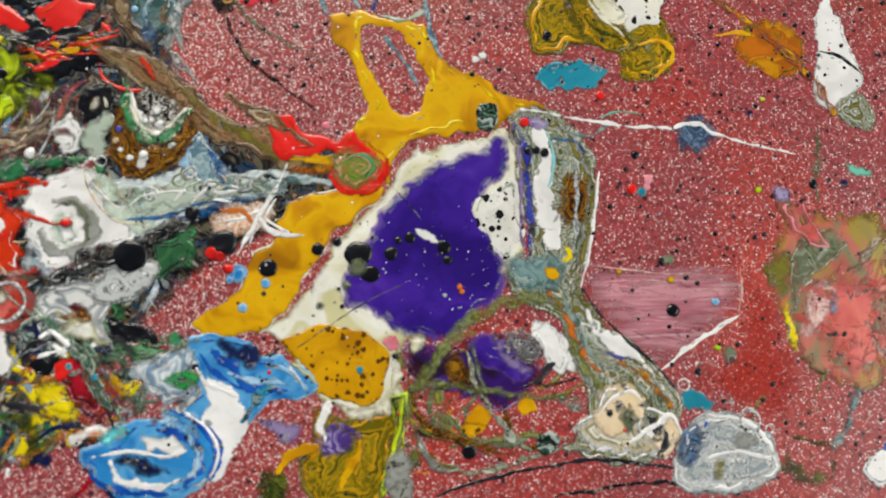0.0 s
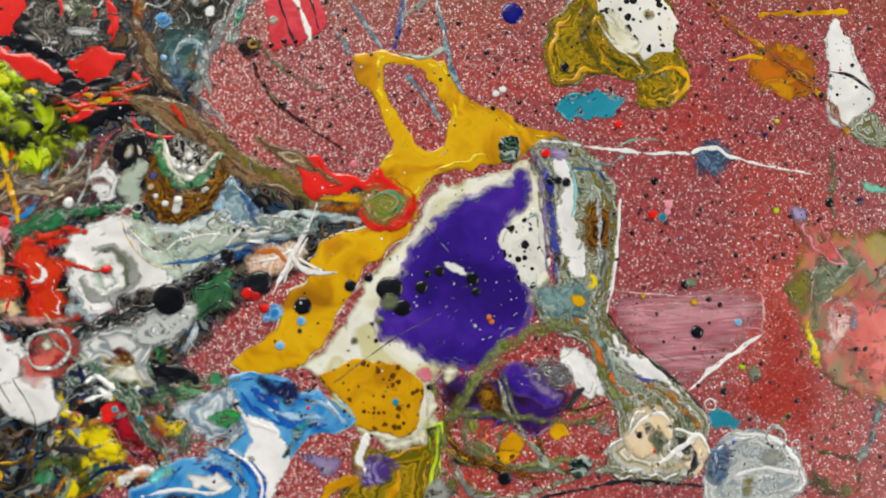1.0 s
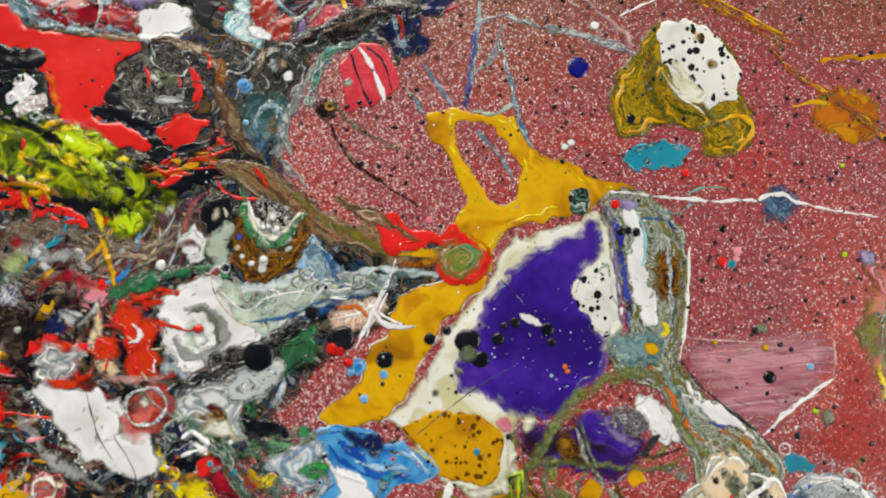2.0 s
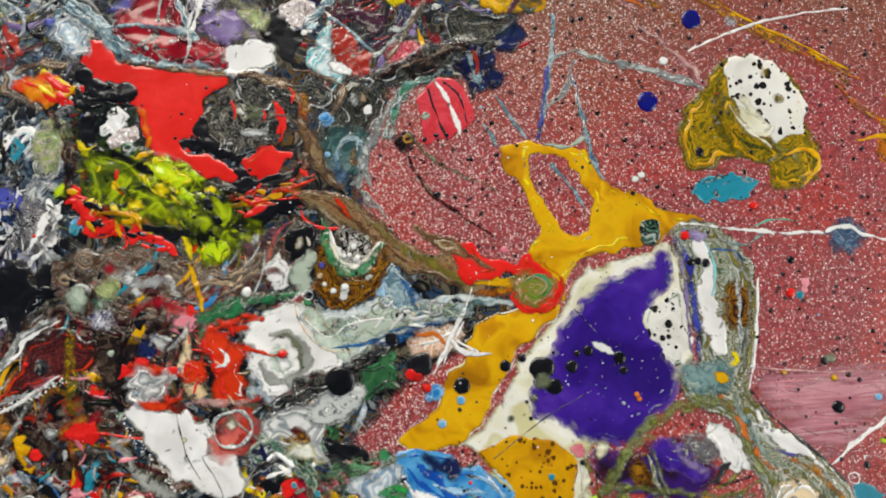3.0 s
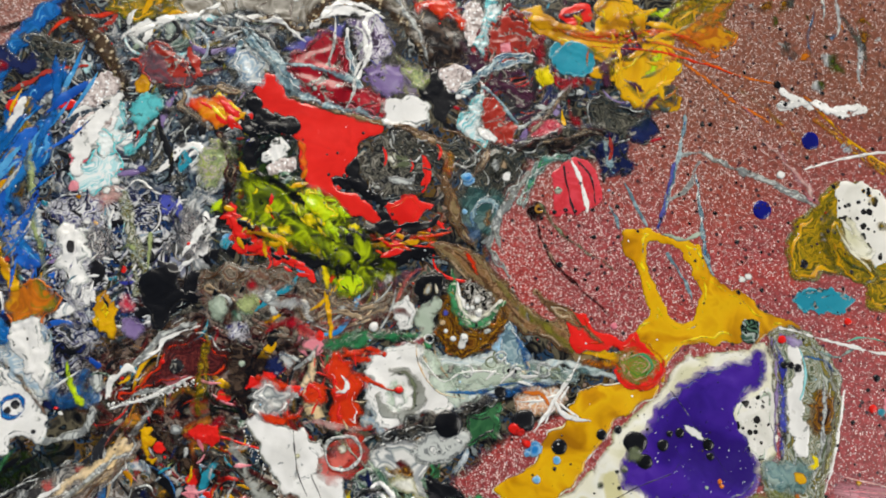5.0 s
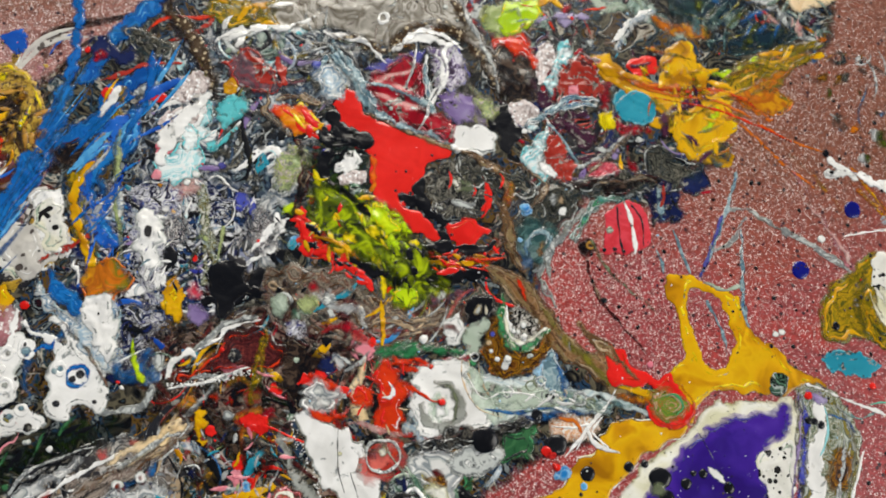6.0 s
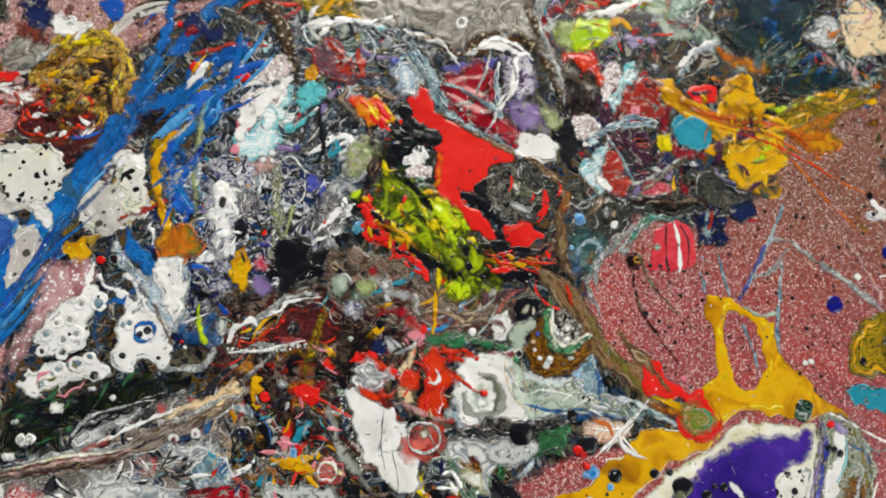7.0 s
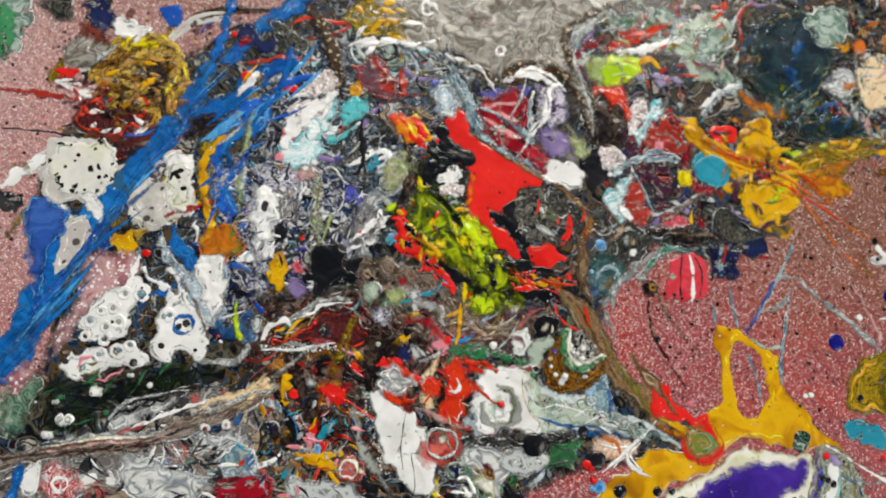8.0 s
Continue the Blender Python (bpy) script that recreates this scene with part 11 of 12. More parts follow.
base = strand("green", 0.8, [0.58, 1.54, 1.73, 1.34, 0.58], [(-130.1, 12.4), (-128.9, 18.9), (-120.0, 22.5), (-110.7, 25.7), (-99.4, 27.2)])
# cream and olive flows of the spotted pool
base = pool("cream", 0.4, [(51.9, 88.3), (59.9, 86.2), (67.7, 81.1), (64.4, 73.2), (55.6, 77.0)])
base = strand("olive", 0.6, [0.38, 0.96, 1.15, 0.96, 0.38], [(52.8, 91.1), (54.5, 80.6), (61.5, 74.9), (68.5, 73.2), (71.9, 65.9)])
base = strand("cream", 0.6, [0.38, 0.96, 0.96, 0.38], [(55.8, 85.8), (59.9, 79.5), (65.9, 77.3), (69.3, 80.4)])
base = strand("olive_dark", 0.5, [0.38, 0.77, 0.77, 0.38], [(68.3, 67.0), (76.5, 71.0), (82.3, 67.8), (79.5, 60.7)])
base = strand("mustard", 0.5, [0.38, 0.96, 0.96, 0.58], [(70.2, 69.0), (78.7, 72.0), (83.9, 66.8), (77.3, 59.1)])
for x, y, r in ((71.6, 90.5, 2.3), (67.5, 100.1, 1.73), (66.7, 75.2, 1.73)):
    drop("olive_mustard", 0.7, x, y, r)
base = strand("blush", 0.8, [0.29, 0.58, 0.77, 0.58], [(30.7, 112.0), (37.6, 107.2), (44.3, 100.7), (46.2, 94.3)])
# brushed veil of pale pink and a thin red wash beside it
base = pool("red_wash", 0.12, [(104.3, -4.6), (112.7, -11.8), (118.4, -26.1), (121.1, -42.0), (111.0, -54.0), (98.5, -47.0), (86.0, -40.0), (99.7, -26.1)])
streaks("the brushed veil", [("blush", 4), ("pink", 1), ("peach_pink", 2)], [(54.6, -4.2), (100.9, -4.6), (101.1, -17.2), (77.2, -33.1), (66.7, -22.6), (56.1, -13.9)], 150, -3, 0.09, 15, 0.35, 92, 0.03)
base = strand("white", 0.3, [0.17, 0.36, 0.43, 0.26], [(101.5, -19.4), (92.7, -24.3), (83.8, -29.9), (75.7, -35.6)])
base = strand("peach_pink", 0.25, [0.17, 0.34, 0.26], [(103.2, -2.8), (103.1, -11.8), (101.5, -19.4)])
base = strand("peach_pink", 0.25, [0.17, 0.34, 0.26, 0.17], [(54.3, -3.3), (67.4, -4.6), (82.1, -5.7), (93.4, -2.9)])
# the salmon and olive pool
base = pool("olive_grey", 0.6, [(122.0, 3.8), (134.5, 10.5), (139.8, 3.1), (133.5, -2.5), (125.3, -9.0), (119.9, -18.1), (119.3, -8.1)])
base = pool("salmon", 0.7, [(118.4, 16.8), (125.4, 19.7), (130.6, 10.4), (134.0, 3.0), (126.3, 4.8), (121.1, 8.4)])
base = pool("lilac", 0.9, [(115.1, 22.9), (120.2, 23.0), (121.8, 18.7), (117.1, 17.7)])
base = pool("peach_pink", 0.6, [(125.2, -11.7), (133.1, -8.0), (136.6, -13.5), (128.2, -22.5), (122.2, -26.1)])
base = pool("blue_grey", 0.7, [(132.1, -11.7), (135.2, -11.3), (135.6, -16.2), (132.3, -18.9)])
base = strand("tan_grey", 0.7, [0.69, 1.72, 1.72, 1.03], [(139.3, -4.3), (145.4, -0.5), (149.8, 5.1), (153.6, 7.0)])
streaks("the salmon pool", [("salmon", 5), ("salmon_olive", 3)], [(122.7, -18.9), (135.4, -4.3), (153.2, 3.3), (149.8, -36.9), (133.2, -33.3)], 60, 40, 0.8, 10, 1.8, 93, 0.08)
# marbled shell of the lace pool and the bands of the blue mouth
for x, y, r, w in ((103.8, -51.4, 3.44, 0.52), (99.3, -65.8, 2.75, 0.52), (107.0, -59.1, 1.38, 0.34), (108.9, -63.4, 1.2, 0.34), (103.5, -70.9, 1.38, 0.34), (95.5, -69.1, 1.2, 0.34), (110.1, -54.0, 1.38, 0.34)):
    ring("white_grey", 0.5, x, y, r, w)
streaks("the blue corner of the lace", [("blue_grey", 3), ("cobalt", 2), ("white", 3), ("sky", 2)], [(79.7, -60.4), (82.7, -53.7), (89.1, -51.2), (91.1, -56.3), (85.0, -62.2)], 50, 40, 1.4, 3, 0.4, 94, 0.06)
base = strand("sky", 0.7, [0.52, 1.2, 1.38, 1.2, 0.69], [(-74.1, -47.0), (-65.3, -49.9), (-60.2, -57.5), (-61.5, -64.5), (-68.3, -69.4)])
base = strand("sky_light", 0.6, [0.34, 0.86, 1.03, 0.86, 0.52], [(-71.6, -50.5), (-65.9, -53.4), (-63.3, -59.0), (-64.6, -64.5), (-70.7, -67.8)])
base = strand("white", 0.6, [0.34, 0.69, 0.69, 0.34], [(-67.0, -47.1), (-60.1, -52.7), (-57.7, -59.9), (-59.9, -66.1)])
base = strand("cobalt", 0.6, [0.34, 0.69, 0.69, 0.52], [(-71.8, -46.2), (-62.9, -51.1), (-58.6, -58.3), (-59.9, -65.3)])
# the red curl round its green swirl
base = strand("tan_brown", 0.8, [1.38, 2.24, 1.72, 0.69], [(-59.5, 47.9), (-47.4, 41.4), (-37.9, 36.0), (-31.8, 32.2)])
base = pool("mustard_orange", 0.6, [(-41.0, 25.3), (-32.5, 27.6), (-24.4, 27.4), (-26.5, 24.5), (-34.1, 23.3)])
base = pool("swirl_green", 0.7, [(-26.9, 30.9), (-19.7, 33.3), (-12.3, 29.2), (-11.6, 23.8), (-17.8, 20.1), (-24.7, 21.7), (-27.5, 25.9)])
strand("red_orange", 0.5, [0.52, 0.86, 0.86, 0.69, 0.52], [(-27.3, 25.6), (-22.9, 19.5), (-16.0, 19.1), (-9.8, 24.2), (-11.0, 30.4), (-17.1, 35.1)], name="streak", parent=base)
strand("tan", 0.4, [0.17, 0.34, 0.34, 0.17], [(-24.8, 27.4), (-19.7, 30.2), (-15.3, 27.6), (-17.8, 23.7)], name="streak", parent=base)
strand("green", 0.4, [0.17, 0.52, 0.52, 0.17], [(-22.7, 28.4), (-17.9, 30.8), (-14.1, 27.3), (-16.4, 22.6)], name="streak", parent=base)
# peach shells at the foot of the grey pour
base = pool("peach", 0.8, [(53.0, -50.8), (57.4, -43.6), (65.7, -40.9), (69.8, -45.9), (65.6, -53.5), (58.4, -56.4)])
pool("sage_dark", 0.5, [(61.3, -49.2), (65.0, -45.9), (67.5, -51.0), (63.8, -55.1)], name="patch", parent=base)
strand("white", 0.4, [0.17, 0.52, 0.52, 0.34], [(54.2, -50.0), (59.7, -44.1), (66.0, -41.9), (69.1, -45.9)], name="streak", parent=base)
base = pool("peach", 0.7, [(70.8, -58.9), (74.2, -53.6), (78.7, -49.9), (80.9, -56.2), (76.0, -62.4)])
strand("charcoal", 0.6, [0.34, 1.03, 1.2, 0.52], [(72.9, -51.0), (76.3, -54.5), (75.8, -58.7), (72.5, -61.1)], name="streak", parent=base)
strand("white", 0.6, [0.34, 0.69, 0.69, 0.34], [(61.9, -59.3), (71.0, -53.5), (78.3, -49.4), (81.3, -55.4)], name="streak", parent=base)
# long pale streaks of the lower run
base = strand("brick_dark", 0.5, [0.23, 0.7, 0.93, 0.7, 0.23], [(-260.0, -77.3), (-249.9, -70.9), (-237.8, -63.6), (-226.6, -58.5), (-217.8, -53.1)])
base = strand("cream", 0.5, [0.23, 0.7, 0.93, 0.7, 0.23], [(-260.7, -76.0), (-250.5, -69.9), (-238.5, -62.3), (-227.1, -57.6), (-218.4, -52.0)])
base = strand("tan_grey", 0.5, [0.23, 0.7, 0.93, 0.7, 0.23], [(-259.1, -78.9), (-249.2, -72.2), (-236.9, -65.3), (-226.0, -59.7), (-217.1, -54.4)])
base = strand("white_grey", 0.5, [0.23, 0.7, 0.93, 0.7, 0.23], [(-261.3, -75.0), (-251.0, -69.0), (-239.1, -61.2), (-227.5, -56.8), (-218.8, -51.1)])
base = strand("black_brown", 0.5, [0.23, 0.7, 0.93, 0.7, 0.23], [(-258.5, -80.0), (-248.7, -73.1), (-236.3, -66.4), (-225.6, -60.5), (-216.7, -55.3)])
base = strand("peach_pink", 0.5, [0.23, 0.7, 0.93, 0.7, 0.23], [(-259.6, -78.0), (-249.6, -71.5), (-237.4, -64.4), (-226.4, -59.0), (-217.5, -53.6)])
base = strand("peach", 0.6, [0.7, 1.86, 2.32, 1.16], [(-213.0, -39.6), (-204.6, -32.5), (-198.1, -26.3), (-193.3, -19.0)])
base = strand("white_grey", 0.6, [0.46, 0.93, 0.93, 0.46], [(-213.5, -43.2), (-205.0, -36.6), (-199.0, -29.4), (-190.2, -22.9)])
base = strand("tan_grey", 0.6, [0.7, 1.39, 1.39, 0.7], [(-218.8, -51.2), (-207.6, -40.8), (-197.7, -32.0), (-189.2, -24.8)])
base = strand("salmon", 0.6, [0.46, 0.93, 1.16, 0.7], [(-237.4, -62.3), (-233.1, -57.2), (-229.2, -53.7), (-229.0, -48.6)])
base = strand("charcoal", 0.6, [0.46, 0.7, 0.93, 0.46], [(-224.7, -39.9), (-233.8, -44.9), (-240.9, -53.6), (-241.2, -61.7)])
base = strand("white_grey", 0.6, [0.23, 0.46, 0.7, 0.46], [(-219.8, -35.5), (-230.5, -42.3), (-238.6, -49.2), (-241.3, -57.2)])
# streaks through the yellow cross and the run of orange over it
streaks("the yellow cross", [("mustard", 5), ("olive", 2), ("orange_mix", 2), ("plum", 2), ("olive_mustard", 4)], [(-69.9, 162.2), (-42.9, 172.1), (-27.5, 159.7), (-11.7, 155.2), (-8.2, 124.7), (-27.7, 124.4), (-45.7, 145.2)], 46, -20, 0.8, 11, 2.0, 95, 0.12)
streaks("the olive tail of the cross", [("olive_mustard", 4), ("mustard", 2), ("orange_mix", 2), ("olive", 2)], [(-21.6, 159.5), (-1.9, 181.0), (20.3, 194.7), (22.5, 186.4), (7.1, 170.0), (-8.4, 153.7)], 40, 35, 0.3, 14, 2.2, 96, 0.12)
base = strand("orange", 0.7, [0.46, 0.7, 0.7, 0.46], [(-64.3, 154.2), (-44.5, 150.2), (-16.7, 152.8), (8.4, 145.3), (27.8, 142.5)])
base = strand("red_orange", 0.6, [0.23, 0.46, 0.7, 0.46], [(-46.5, 147.7), (-12.6, 148.8), (14.6, 143.8)])
# green corner and the dark forms by the gold crust
base = pool("mint_grey", 0.9, [(-369.7, 80.8), (-353.8, 88.9), (-347.2, 71.8), (-345.1, 55.7), (-354.2, 54.0)])
pool("green", 0.5, [(-363.5, 72.2), (-357.9, 78.0), (-349.5, 67.7), (-349.3, 56.4), (-355.8, 58.9)], name="patch", parent=base)
base = pool("navy", 0.9, [(-332.4, 92.4), (-326.1, 100.1), (-318.0, 92.3), (-318.0, 85.0), (-325.3, 84.2)])
base = pool("slate", 0.9, [(-351.8, 85.5), (-340.4, 92.8), (-333.3, 84.6), (-339.4, 77.1)])
base = pool("charcoal", 0.9, [(-322.1, 4.8), (-317.6, 7.5), (-311.4, 7.2), (-311.4, 0.8), (-318.4, -1.6)])
base = strand("olive", 0.9, [0.7, 1.39, 1.39, 0.7], [(-308.7, 4.6), (-309.6, -2.2), (-310.0, -9.9), (-309.6, -14.7)])
# lively bits between the taupe run and the white pour
streaks("the lower tangle", [("teal", 2), ("white_blue", 3), ("mustard", 2), ("red_orange", 2), ("pink", 1), ("black", 4), ("grey_white", 3), ("navy", 2), ("lime_pale", 1)], [(-197.3, -37.6), (-173.1, -18.0), (-154.9, -15.0), (-141.7, -44.3), (-172.6, -59.1), (-192.8, -56.2)], 90, 50, 0.9, 6, 1.1, 97, 0.12)
streaks("the grey lower edge", [("grey_white", 4), ("white_blue", 3), ("taupe_lines", 3), ("charcoal", 3), ("teal_grey", 2), ("white", 2)], [(-232.9, -72.7), (-198.4, -45.0), (-186.1, -60.2), (-190.2, -70.6), (-224.3, -84.4)], 80, 30, 0.6, 8, 1.1, 98, 0.1)
streaks("the white and indigo tangle", [("white", 5), ("white_violet", 4), ("navy", 3), ("black", 4), ("grey_blue", 2)], [(-238.0, 54.7), (-212.7, 66.6), (-197.3, 33.6), (-213.9, 20.9), (-225.2, 28.7)], 70, 85, 0.6, 6, 0.8, 99, 0.1)
streaks("the grey and white curls", [("white", 4), ("white_grey", 4), ("black", 4), ("slate", 2)], [(-200.0, 61.6), (-181.7, 72.9), (-170.7, 48.2), (-187.8, 40.5)], 60, 80, 1.0, 4, 0.5, 100, 0.1)
# bright heart of the burst
base = pool("lime", 0.5, [(-147.1, 75.3), (-143.2, 75.3), (-137.3, 70.8), (-132.0, 66.2), (-136.2, 64.2), (-141.6, 65.7), (-145.9, 69.3)])
base = pool("yellow", 0.5, [(-146.7, 65.0), (-143.5, 66.3), (-140.4, 63.3), (-143.7, 61.0)])
base = pool("yellow", 0.5, [(-155.1, 60.5), (-150.4, 61.1), (-148.4, 57.1), (-153.1, 56.6)])
base = strand("mustard", 0.5, [0.38, 0.77, 0.77, 0.38], [(-165.4, 56.1), (-158.8, 56.6), (-153.0, 55.2), (-150.0, 50.7)])
for x, y, r in ((-154.9, 78.4, 2.69),):
    drop("bead_green", 1.0, x, y, r)
# olive flow into the spotted white, and the pink and brown runs above it
base = pool("olive_mustard", 0.5, [(53.0, 93.2), (57.1, 86.8), (60.5, 79.1), (67.7, 74.8), (70.0, 68.0), (60.2, 67.5), (52.2, 73.3), (50.0, 83.7)])
strand("cream", 0.3, [0.19, 0.58, 0.58, 0.19], [(53.6, 89.0), (57.4, 81.2), (62.7, 76.3), (67.4, 72.1)], name="streak", parent=base)
strand("olive_dark", 0.3, [0.19, 0.58, 0.58, 0.19], [(51.9, 81.6), (57.4, 74.9), (64.7, 72.2), (68.6, 69.4)], name="streak", parent=base)
base = strand("peach_pink", 0.7, [0.38, 0.77, 0.96, 0.96, 0.58], [(5.9, 130.1), (21.9, 120.2), (34.7, 109.8), (42.7, 101.1), (44.8, 94.3)])
base = strand("white_grey", 0.7, [0.58, 0.96, 0.77], [(28.8, 100.4), (37.4, 97.6), (44.9, 95.2)])
base = strand("orange_mix", 0.8, [0.58, 0.96, 0.96, 0.77], [(10.7, 140.1), (23.8, 132.3), (35.7, 122.4), (43.5, 115.8)])
base = strand("plum_orange", 0.9, [0.77, 1.34, 1.73, 1.73, 1.54], [(39.6, 140.1), (51.0, 130.1), (62.8, 120.1), (80.7, 110.2), (102.4, 97.1)])
base = strand("mustard", 0.5, [0.19, 0.38, 0.58, 0.38], [(45.1, 134.5), (60.9, 121.9), (80.9, 111.3), (98.6, 100.4)])
for x, y, r in ((31.6, 105.5, 1.92), (31.4, 134.5, 2.3)):
    drop("white", 0.9, x, y, r)
for x, y, r in ((57.5, 120.1, 2.5),):
    drop("white_blue", 0.8, x, y, r)
# cells, contour lines and the blue wedge of the sage run
base = strand("white", 0.4, [0.19, 0.38, 0.38, 0.38, 0.19], [(-97.8, 20.5), (-93.7, 16.0), (-88.0, 12.5), (-82.3, 16.1), (-72.8, 17.8), (-65.3, 16.6)])
base = strand("peach", 0.4, [0.19, 0.29, 0.29, 0.19], [(-99.7, 24.4), (-97.4, 16.4), (-89.9, 8.8), (-80.1, 7.5)])
base = strand("blue_deep", 0.4, [0.38, 0.58, 0.58, 0.38], [(-87.1, 8.7), (-74.8, 10.4), (-63.4, 14.6), (-50.1, 15.5)])
base = pool("grey_blue", 0.6, [(-68.3, 38.8), (-64.1, 31.0), (-59.5, 20.4), (-65.2, 19.6), (-69.9, 26.3)])
strand("blue_deep", 0.4, [0.38, 0.77, 0.77, 0.38], [(-66.8, 36.8), (-62.2, 29.1), (-59.5, 21.4), (-58.0, 17.6)], name="streak", parent=base)
for x, y, r, w in ((-63.3, 19.0, 2.11, 0.48), (-69.0, 23.8, 1.73, 0.38), (-53.2, 20.9, 2.3, 0.58), (-80.4, 17.0, 1.92, 0.38), (-95.2, 26.7, 1.54, 0.38)):
    ring("white_grey", 0.4, x, y, r, w)
for x, y, r in ((-63.3, 19.0, 0.67),):
    drop("black", 0.4, x, y, r)
for x, y, r in ((-69.0, 23.8, 0.96), (-53.2, 20.9, 1.15)):
    drop("sage", 0.4, x, y, r)
streaks("the sage run", [("sage", 4), ("pale_green", 2), ("mint_grey", 3), ("teal_grey", 2), ("white", 1)], [(-89.9, 16.3), (-70.9, 20.6), (-44.1, 23.0), (-40.4, 17.2), (-67.2, 12.1), (-82.4, 8.6)], 50, 8, 0.4, 7, 0.8, 101, 0.05)
# thin threads and drops on top of everything
base = strand("black_brown", 0.7, [1.29, 1.08, 0.86, 0.65, 0.86], [(-63.8, 79.7), (-59, 69.4), (-53.4, 60.6), (-43.6, 52.7), (-30.5, 43.3)])
base = strand("olive_grey", 0.6, [0.65, 0.86, 0.65, 0.65], [(-60.1, 81.6), (-52.9, 72.8), (-42.1, 66), (-29.2, 59.7)])
base = strand("charcoal", 0.35, [0.21, 0.21, 0.21], [(-9.3, 21.9), (-2, 13.6), (15.2, -7.4)])
base = strand("charcoal", 0.3, [0.17, 0.21, 0.17], [(-36.3, -29), (-18.8, -16.8), (-4.6, -9.5)])
base = strand("charcoal", 0.3, [0.18, 0.18, 0.18], [(-4.6, -9.5), (-1.7, -4.3), (-4.3, -0.6)])
base = strand("charcoal", 0.3, [0.24, 0.30, 0.24], [(-137.9, -9.6), (-134.5, -22.6), (-129.6, -31.2)])
base = strand("charcoal", 0.3, [0.20, 0.25, 0.20], [(-129.7, -23.7), (-122.9, -35.4), (-124.2, -43.3)])
base = strand("grey_blue", 0.6, [0.56, 0.94, 0.94, 0.75, 0.56], [(-0.3, 94.7), (1.3, 84.9), (2.8, 75.2), (4.4, 67.5), (7.9, 62.7)])
base = strand("grey_blue", 0.6, [0.55, 0.74, 0.55], [(-29, 94.4), (-24.6, 86.7), (-19.3, 78)])
base = strand("violet", 0.6, [0.56, 0.74, 0.56], [(-12, 94.6), (-13, 84.8), (-15.1, 78.1)])
base = strand("grey_blue", 0.5, [0.37, 0.73, 0.37], [(-34.7, 84.7), (-31.1, 79.9), (-29, 75.1)])
base = strand("sage", 0.6, [0.74, 0.92, 0.74], [(-12.9, 76.1), (-5.5, 75.2), (1.1, 78.1)])
base = strand("grey_blue", 0.6, [0.55, 0.73, 0.73, 0.37], [(-11.2, 69.4), (-5.9, 62.8), (-1.6, 55.2), (0.1, 48.6)])
base = strand("white_grey", 0.6, [0.81, 1.01, 1.22, 1.42, 1.22], [(-9.9, 107.3), (-0.5, 109.9), (11.6, 106.2), (27.8, 101.8), (42.9, 96.8)])
base = strand("blush", 0.5, [0.62, 0.83, 0.83, 0.83], [(11.4, 135.6), (25.2, 122.3), (34.6, 109.3), (43.9, 96.8)])
base = strand("grey_blue", 0.6, [0.82, 1.03, 1.03], [(-6.9, 124.6), (-8.8, 107.3), (-14.3, 80.1)])
base = strand("violet", 0.5, [0.61, 0.81, 0.61], [(-10, 105.2), (-12.8, 90.5), (-14.8, 78)])
base = strand("white_grey", 0.5, [0.81, 1.02, 0.81], [(-0.7, 107.3), (-5.4, 94.6), (-11.8, 89.4)])
base = strand("grey_blue", 0.5, [0.61, 0.81, 0.81], [(-1.9, 103), (1.1, 84.1), (5.1, 67.6)])
base = strand("white", 0.5, [0.41, 0.61, 0.41, 0.41], [(40.8, 109.2), (62.5, 117.8), (81.9, 122.1), (101.3, 124.3)])
base = strand("orange_mix", 0.7, [0.83, 1.25, 1.25, 1.04], [(40.7, 133.3), (60.6, 120), (78.4, 109), (97.9, 96)])
base = strand("white", 0.8, [1.25, 1.66, 1.25, 1.45], [(30.2, 134.4), (45.2, 136.6), (55.5, 133.3), (65.5, 137.7)])
for x, y, r in ((24.5, 90.8, 3.84), (43, 121.2, 3.84),):
    drop("navy_gloss", 1.1, x, y, r)
for x, y, r in ((-45.2, -5.1, 2.95), (-25, 3.3, 1.56), (-30.6, 0.8, 2.09), (-18.4, -0.4, 4.34), (-14.7, -6.5, 3.13), (-8.5, -0.2, 2.26), (-2.7, 4.8, 1.74), (-6.4, 4, 1.22), (7.6, 1.9, 2.26), (8.7, -2.1, 1.56), (-85, -1.8, 5.21), (-68, 11.2, 2.43), (-58.5, 2.6, 4.17), (80.2, -17.2, 2.26), (37, 33.5, 1.56), (39.8, 32.7, 1.56), (34.6, 33.2, 1.56), (-51, 59.5, 1.39), (15.2, -59.5, 2.43), (41.4, 71.8, 1.74), (15.4, 76.8, 1.04), (-7, -31.2, 1.04), (76.9, -1.6, 1.22), (69.6, 32.7, 1.39), (66.4, 28, 0.87), (129.7, 24.5, 1.56), (-24.2, -11.1, 0.70), (-23.1, -16.4, 0.70), (-46.3, -12.6, 0.70), (130.7, 61.9, 1.04), (58.5, -48.5, 1.04),):
    drop("black", 1.4, x, y, r)
for x, y, r in ((80, -17, 2.31), (87.6, -36.2, 1.24), (95.4, -45.3, 0.89), (111.8, -40.2, 1.06),):
    drop("black", 0.8, x, y, r)
for x, y, r in ((33.4, 42.4, 1.84), (-103.4, 7.7, 1.66), (58.6, 52.1, 1.66), (68.2, 21.4, 1.84), (-61.9, -0.8, 2.21), (-56.8, -5.3, 1.66), (-59.5, -1.7, 1.84),):
    drop("red", 1.2, x, y, r)
for x, y, r in ((73.6, 24.7, 1.86), (73, 22.3, 1.48), (-29.1, 39.6, 1.48),):
    drop("pink", 1.3, x, y, r)
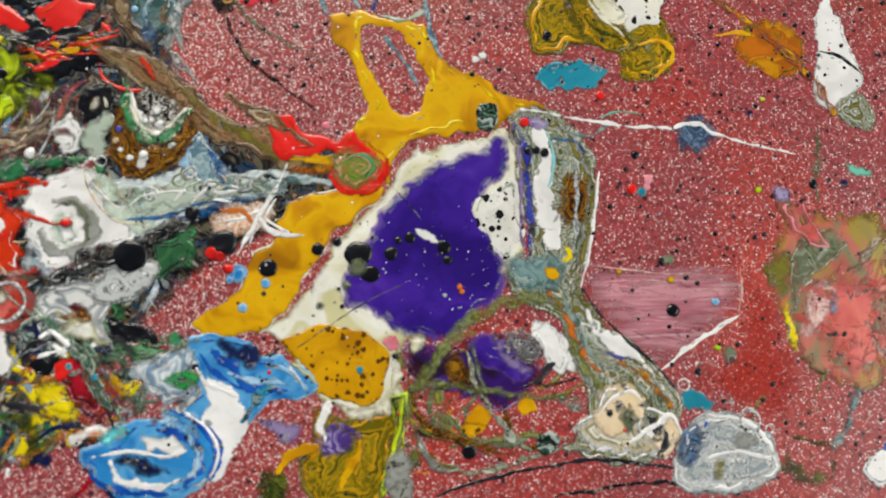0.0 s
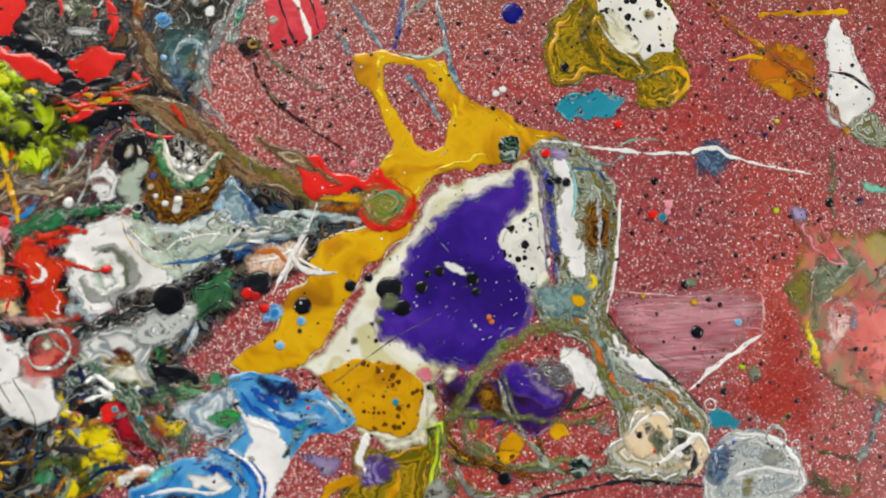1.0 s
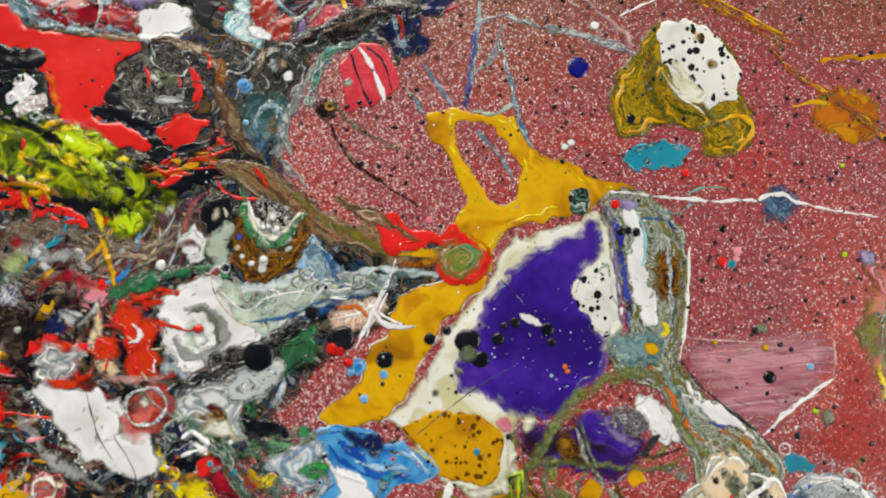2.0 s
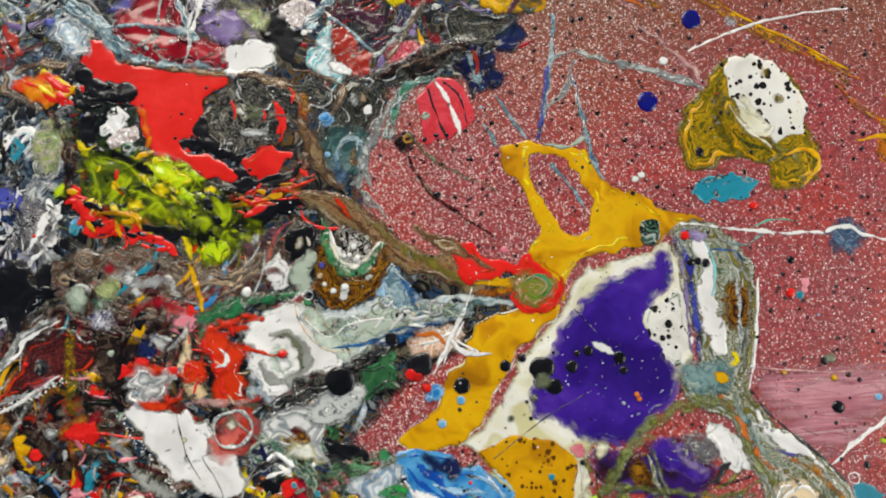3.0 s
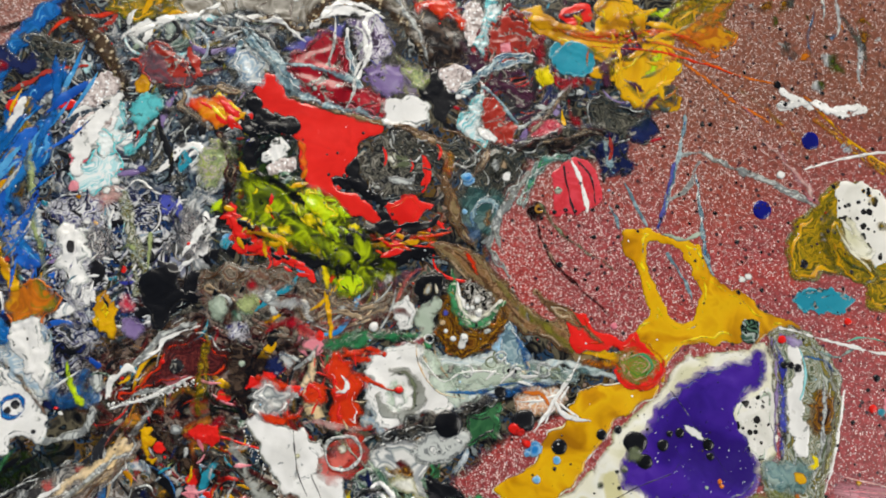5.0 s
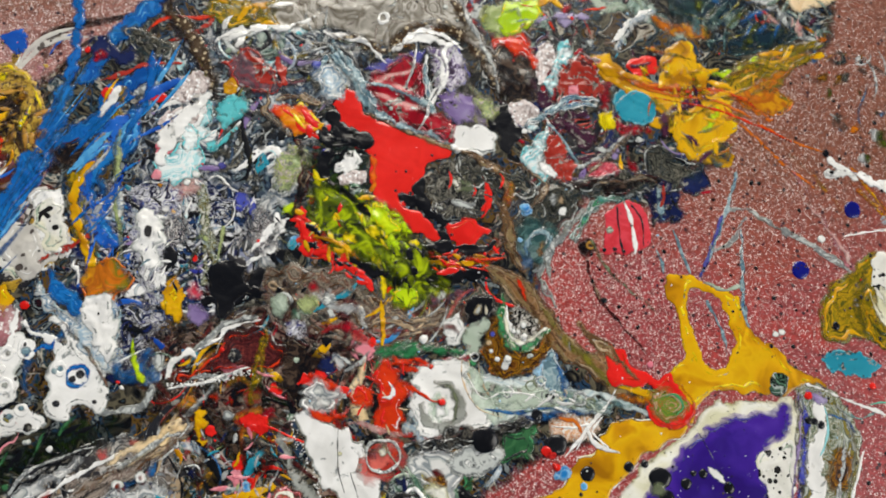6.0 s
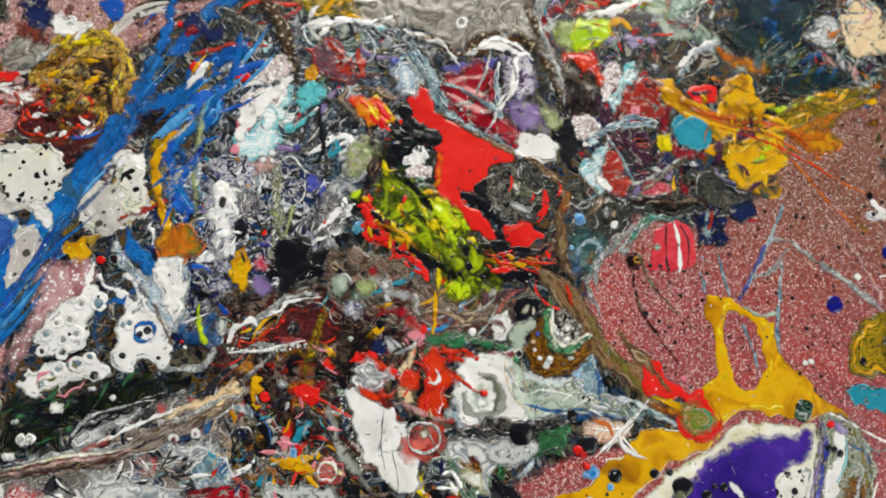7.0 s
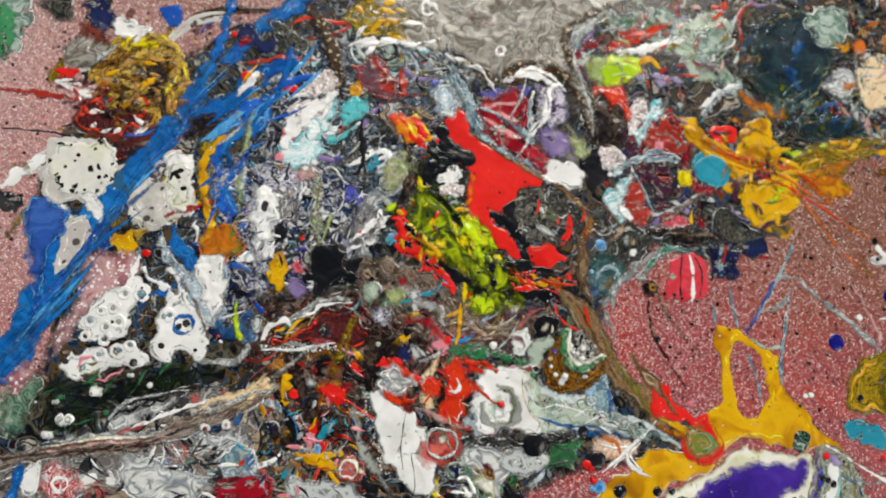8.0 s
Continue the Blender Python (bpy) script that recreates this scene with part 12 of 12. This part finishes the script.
for x, y, r in ((-45.9, -9.6, 1.56), (-52.3, -16.9, 1.56), (-53.9, -7.1, 2.43), (-56.3, -8.7, 1.39), (-88.7, 87.7, 2.43),):
    drop("sky", 1.0, x, y, r)
for x, y, r in ((94.1, -14.4, 1.47),):
    drop("sky", 0.8, x, y, r)
for x, y, r in ((12.5, -10.4, 1.07), (13.2, -11.8, 1.07),):
    drop("orange", 0.9, x, y, r)
for x, y, r in ((-21.8, -10, 1.58), (-18.5, -4.7, 3.15), (-29.7, -16.3, 1.40), (79.4, -1.1, 2.28), (98, -31.1, 2.80),):
    drop("sage_dark", 1.0, x, y, r)
for x, y, r in ((71.4, 20.6, 1.66), (-17.5, -35.2, 1.29),):
    drop("teal", 0.7, x, y, r)
for x, y, r in ((109.1, 48.1, 1.33), (140.9, 24.9, 1.52),):
    drop("navy", 0.7, x, y, r)
for x, y, r in ((114, 52.8, 0.96), (94.2, -28.8, 1.34), (110.6, 22.2, 1.53),):
    drop("lime", 0.7, x, y, r)
for x, y, r in ((7.9, -12.9, 0.71), (20.2, 64.2, 1.59), (17.8, 62.7, 1.59), (12.3, -16.7, 0.35), (-115.5, 28.2, 1.77), (-82.9, 28.9, 1.59), (-78.8, 38.3, 1.42), (-89.7, 30.1, 0.88),):
    drop("white", 0.7, x, y, r)
for x, y, r in ((63.1, -5.2, 1.09), (79.9, -7.5, 1.45),):
    drop("mustard", 0.6, x, y, r)
for x, y, r in ((-115.1, 28.4, 1.85), (-86.8, 27.7, 1.23), (-83.4, 25.9, 1.65), (-78.5, 38.7, 1.23), (-82.9, 39.3, 1.03), (-74.5, 32.1, 1.03),):
    drop("white", 0.8, x, y, r)
for x, y, r in ((-111.3, 48.5, 3.35), (-114.2, 46.9, 2.51),):
    drop("olive_lime", 0.8, x, y, r)
for x, y, r in ((-120.2, -14.3, 1.79), (-135, -18.4, 0.99),):
    drop("cream", 0.7, x, y, r)

# ---- fine spatter over the bare glitter: countless tiny drops


def spatter(label, material, area, count, small, large, seed, height=0.35):
    """Tiny domed drops scattered inside an area (mm outline), as one mesh of stuff."""
    rnd = random.Random(seed)
    edge = loop_depth([np.array(area, float)])
    lo, hi = np.array(area).min(0), np.array(area).max(0)
    V, F = [], []
    spots = []
    while len(spots) < count:
        q = np.array([[rnd.uniform(lo[0], hi[0]), rnd.uniform(lo[1], hi[1])] for _ in range(400)])
        spots += q[edge(q) > 0].tolist()
    for x, y in spots[:count]:
        r = (small + (large - small) * rnd.random() ** 3) / 1000
        x, y = x / 1000, y / 1000
        z = surface(np.array([[x, y]]))[0]
        b = len(V)
        ph, sq = rnd.uniform(0, 6.28), rnd.uniform(0.7, 1.0)
        for k, (rr, zz) in enumerate(((1.0, -0.15), (0.8, 0.6), (0.4, 0.95))):
            for i in range(8):
                a = 6.283 * i / 8
                u, w = r * rr * math.cos(a), r * rr * sq * math.sin(a)
                V.append((x + u * math.cos(ph) - w * math.sin(ph), y + u * math.sin(ph) + w * math.cos(ph), z + height * r * zz))
        V.append((x, y, z + height * r))
        for k in range(2):
            F += [[b + 8 * k + i, b + 8 * k + (i + 1) % 8, b + 8 * k + 8 + (i + 1) % 8, b + 8 * k + 8 + i] for i in range(8)]
        F += [[b + 16 + i, b + 16 + (i + 1) % 8, b + 24] for i in range(8)]
    ob = finish("paint_spatter", V, F, [0.002] * len(V), material, None, label, "paint")
    tagged(ob, kind="stuff")


RIGHT = [(-60, 110), (-60, 50), (30, 50), (48, 30), (48, -10), (110, -60), (175, -75), (190, 130), (150, 210), (20, 210), (-10, 120)]
EVERYWHERE = [(-370, -95), (180, -95), (190, 250), (-330, 250)]
LOWER = [(-30, -80), (150, -90), (150, -40), (60, -40), (0, -60)]
PALE = [(-60, -20), (-20, 15), (-10, 25), (30, 45), (40, 30), (35, -15), (-8, -45), (-40, -50)]
spatter("tiny black drops spattered over red glitter lacquer", "black", RIGHT, 900, 0.22, 1.15, 41)
spatter("tiny dark plum drops spattered over red glitter lacquer", "plum", RIGHT, 500, 0.2, 0.7, 42)
spatter("tiny white drops spattered over the whole painting", "white", EVERYWHERE, 500, 0.12, 0.5, 43)
spatter("tiny black drops spattered over the whole painting", "black", EVERYWHERE, 900, 0.15, 0.7, 44)
spatter("tiny dark drops on poured violet and yellow paint", "black_brown", PALE, 140, 0.15, 0.55, 45)
spatter("tiny red drops spattered over the painting", "red", EVERYWHERE, 110, 0.2, 0.9, 46)
spatter("tiny pale blue drops spattered over the painting", "sky_light", EVERYWHERE, 110, 0.2, 0.7, 47)
spatter("tiny white drops on poured violet paint", "white", [(-15, -5), (30, 20), (36, -10), (0, -22)], 60, 0.12, 0.35, 48)
spatter("tiny white drops beading along a dark maroon pour", "white", [(-201.3, -8.9), (-185.3, -2.5), (-173.2, 3.5), (-172.3, 1.4), (-186.3, -5.6), (-200.4, -10.7)], 70, 0.25, 0.6, 51)
spatter("tiny white drops beading along a pale pour", "white", [(-157.6, -9.0), (-155.2, -8.0), (-146.8, -21.1), (-134.1, -34.4), (-136.4, -35.7), (-149.3, -22.1)], 60, 0.2, 0.5, 52)
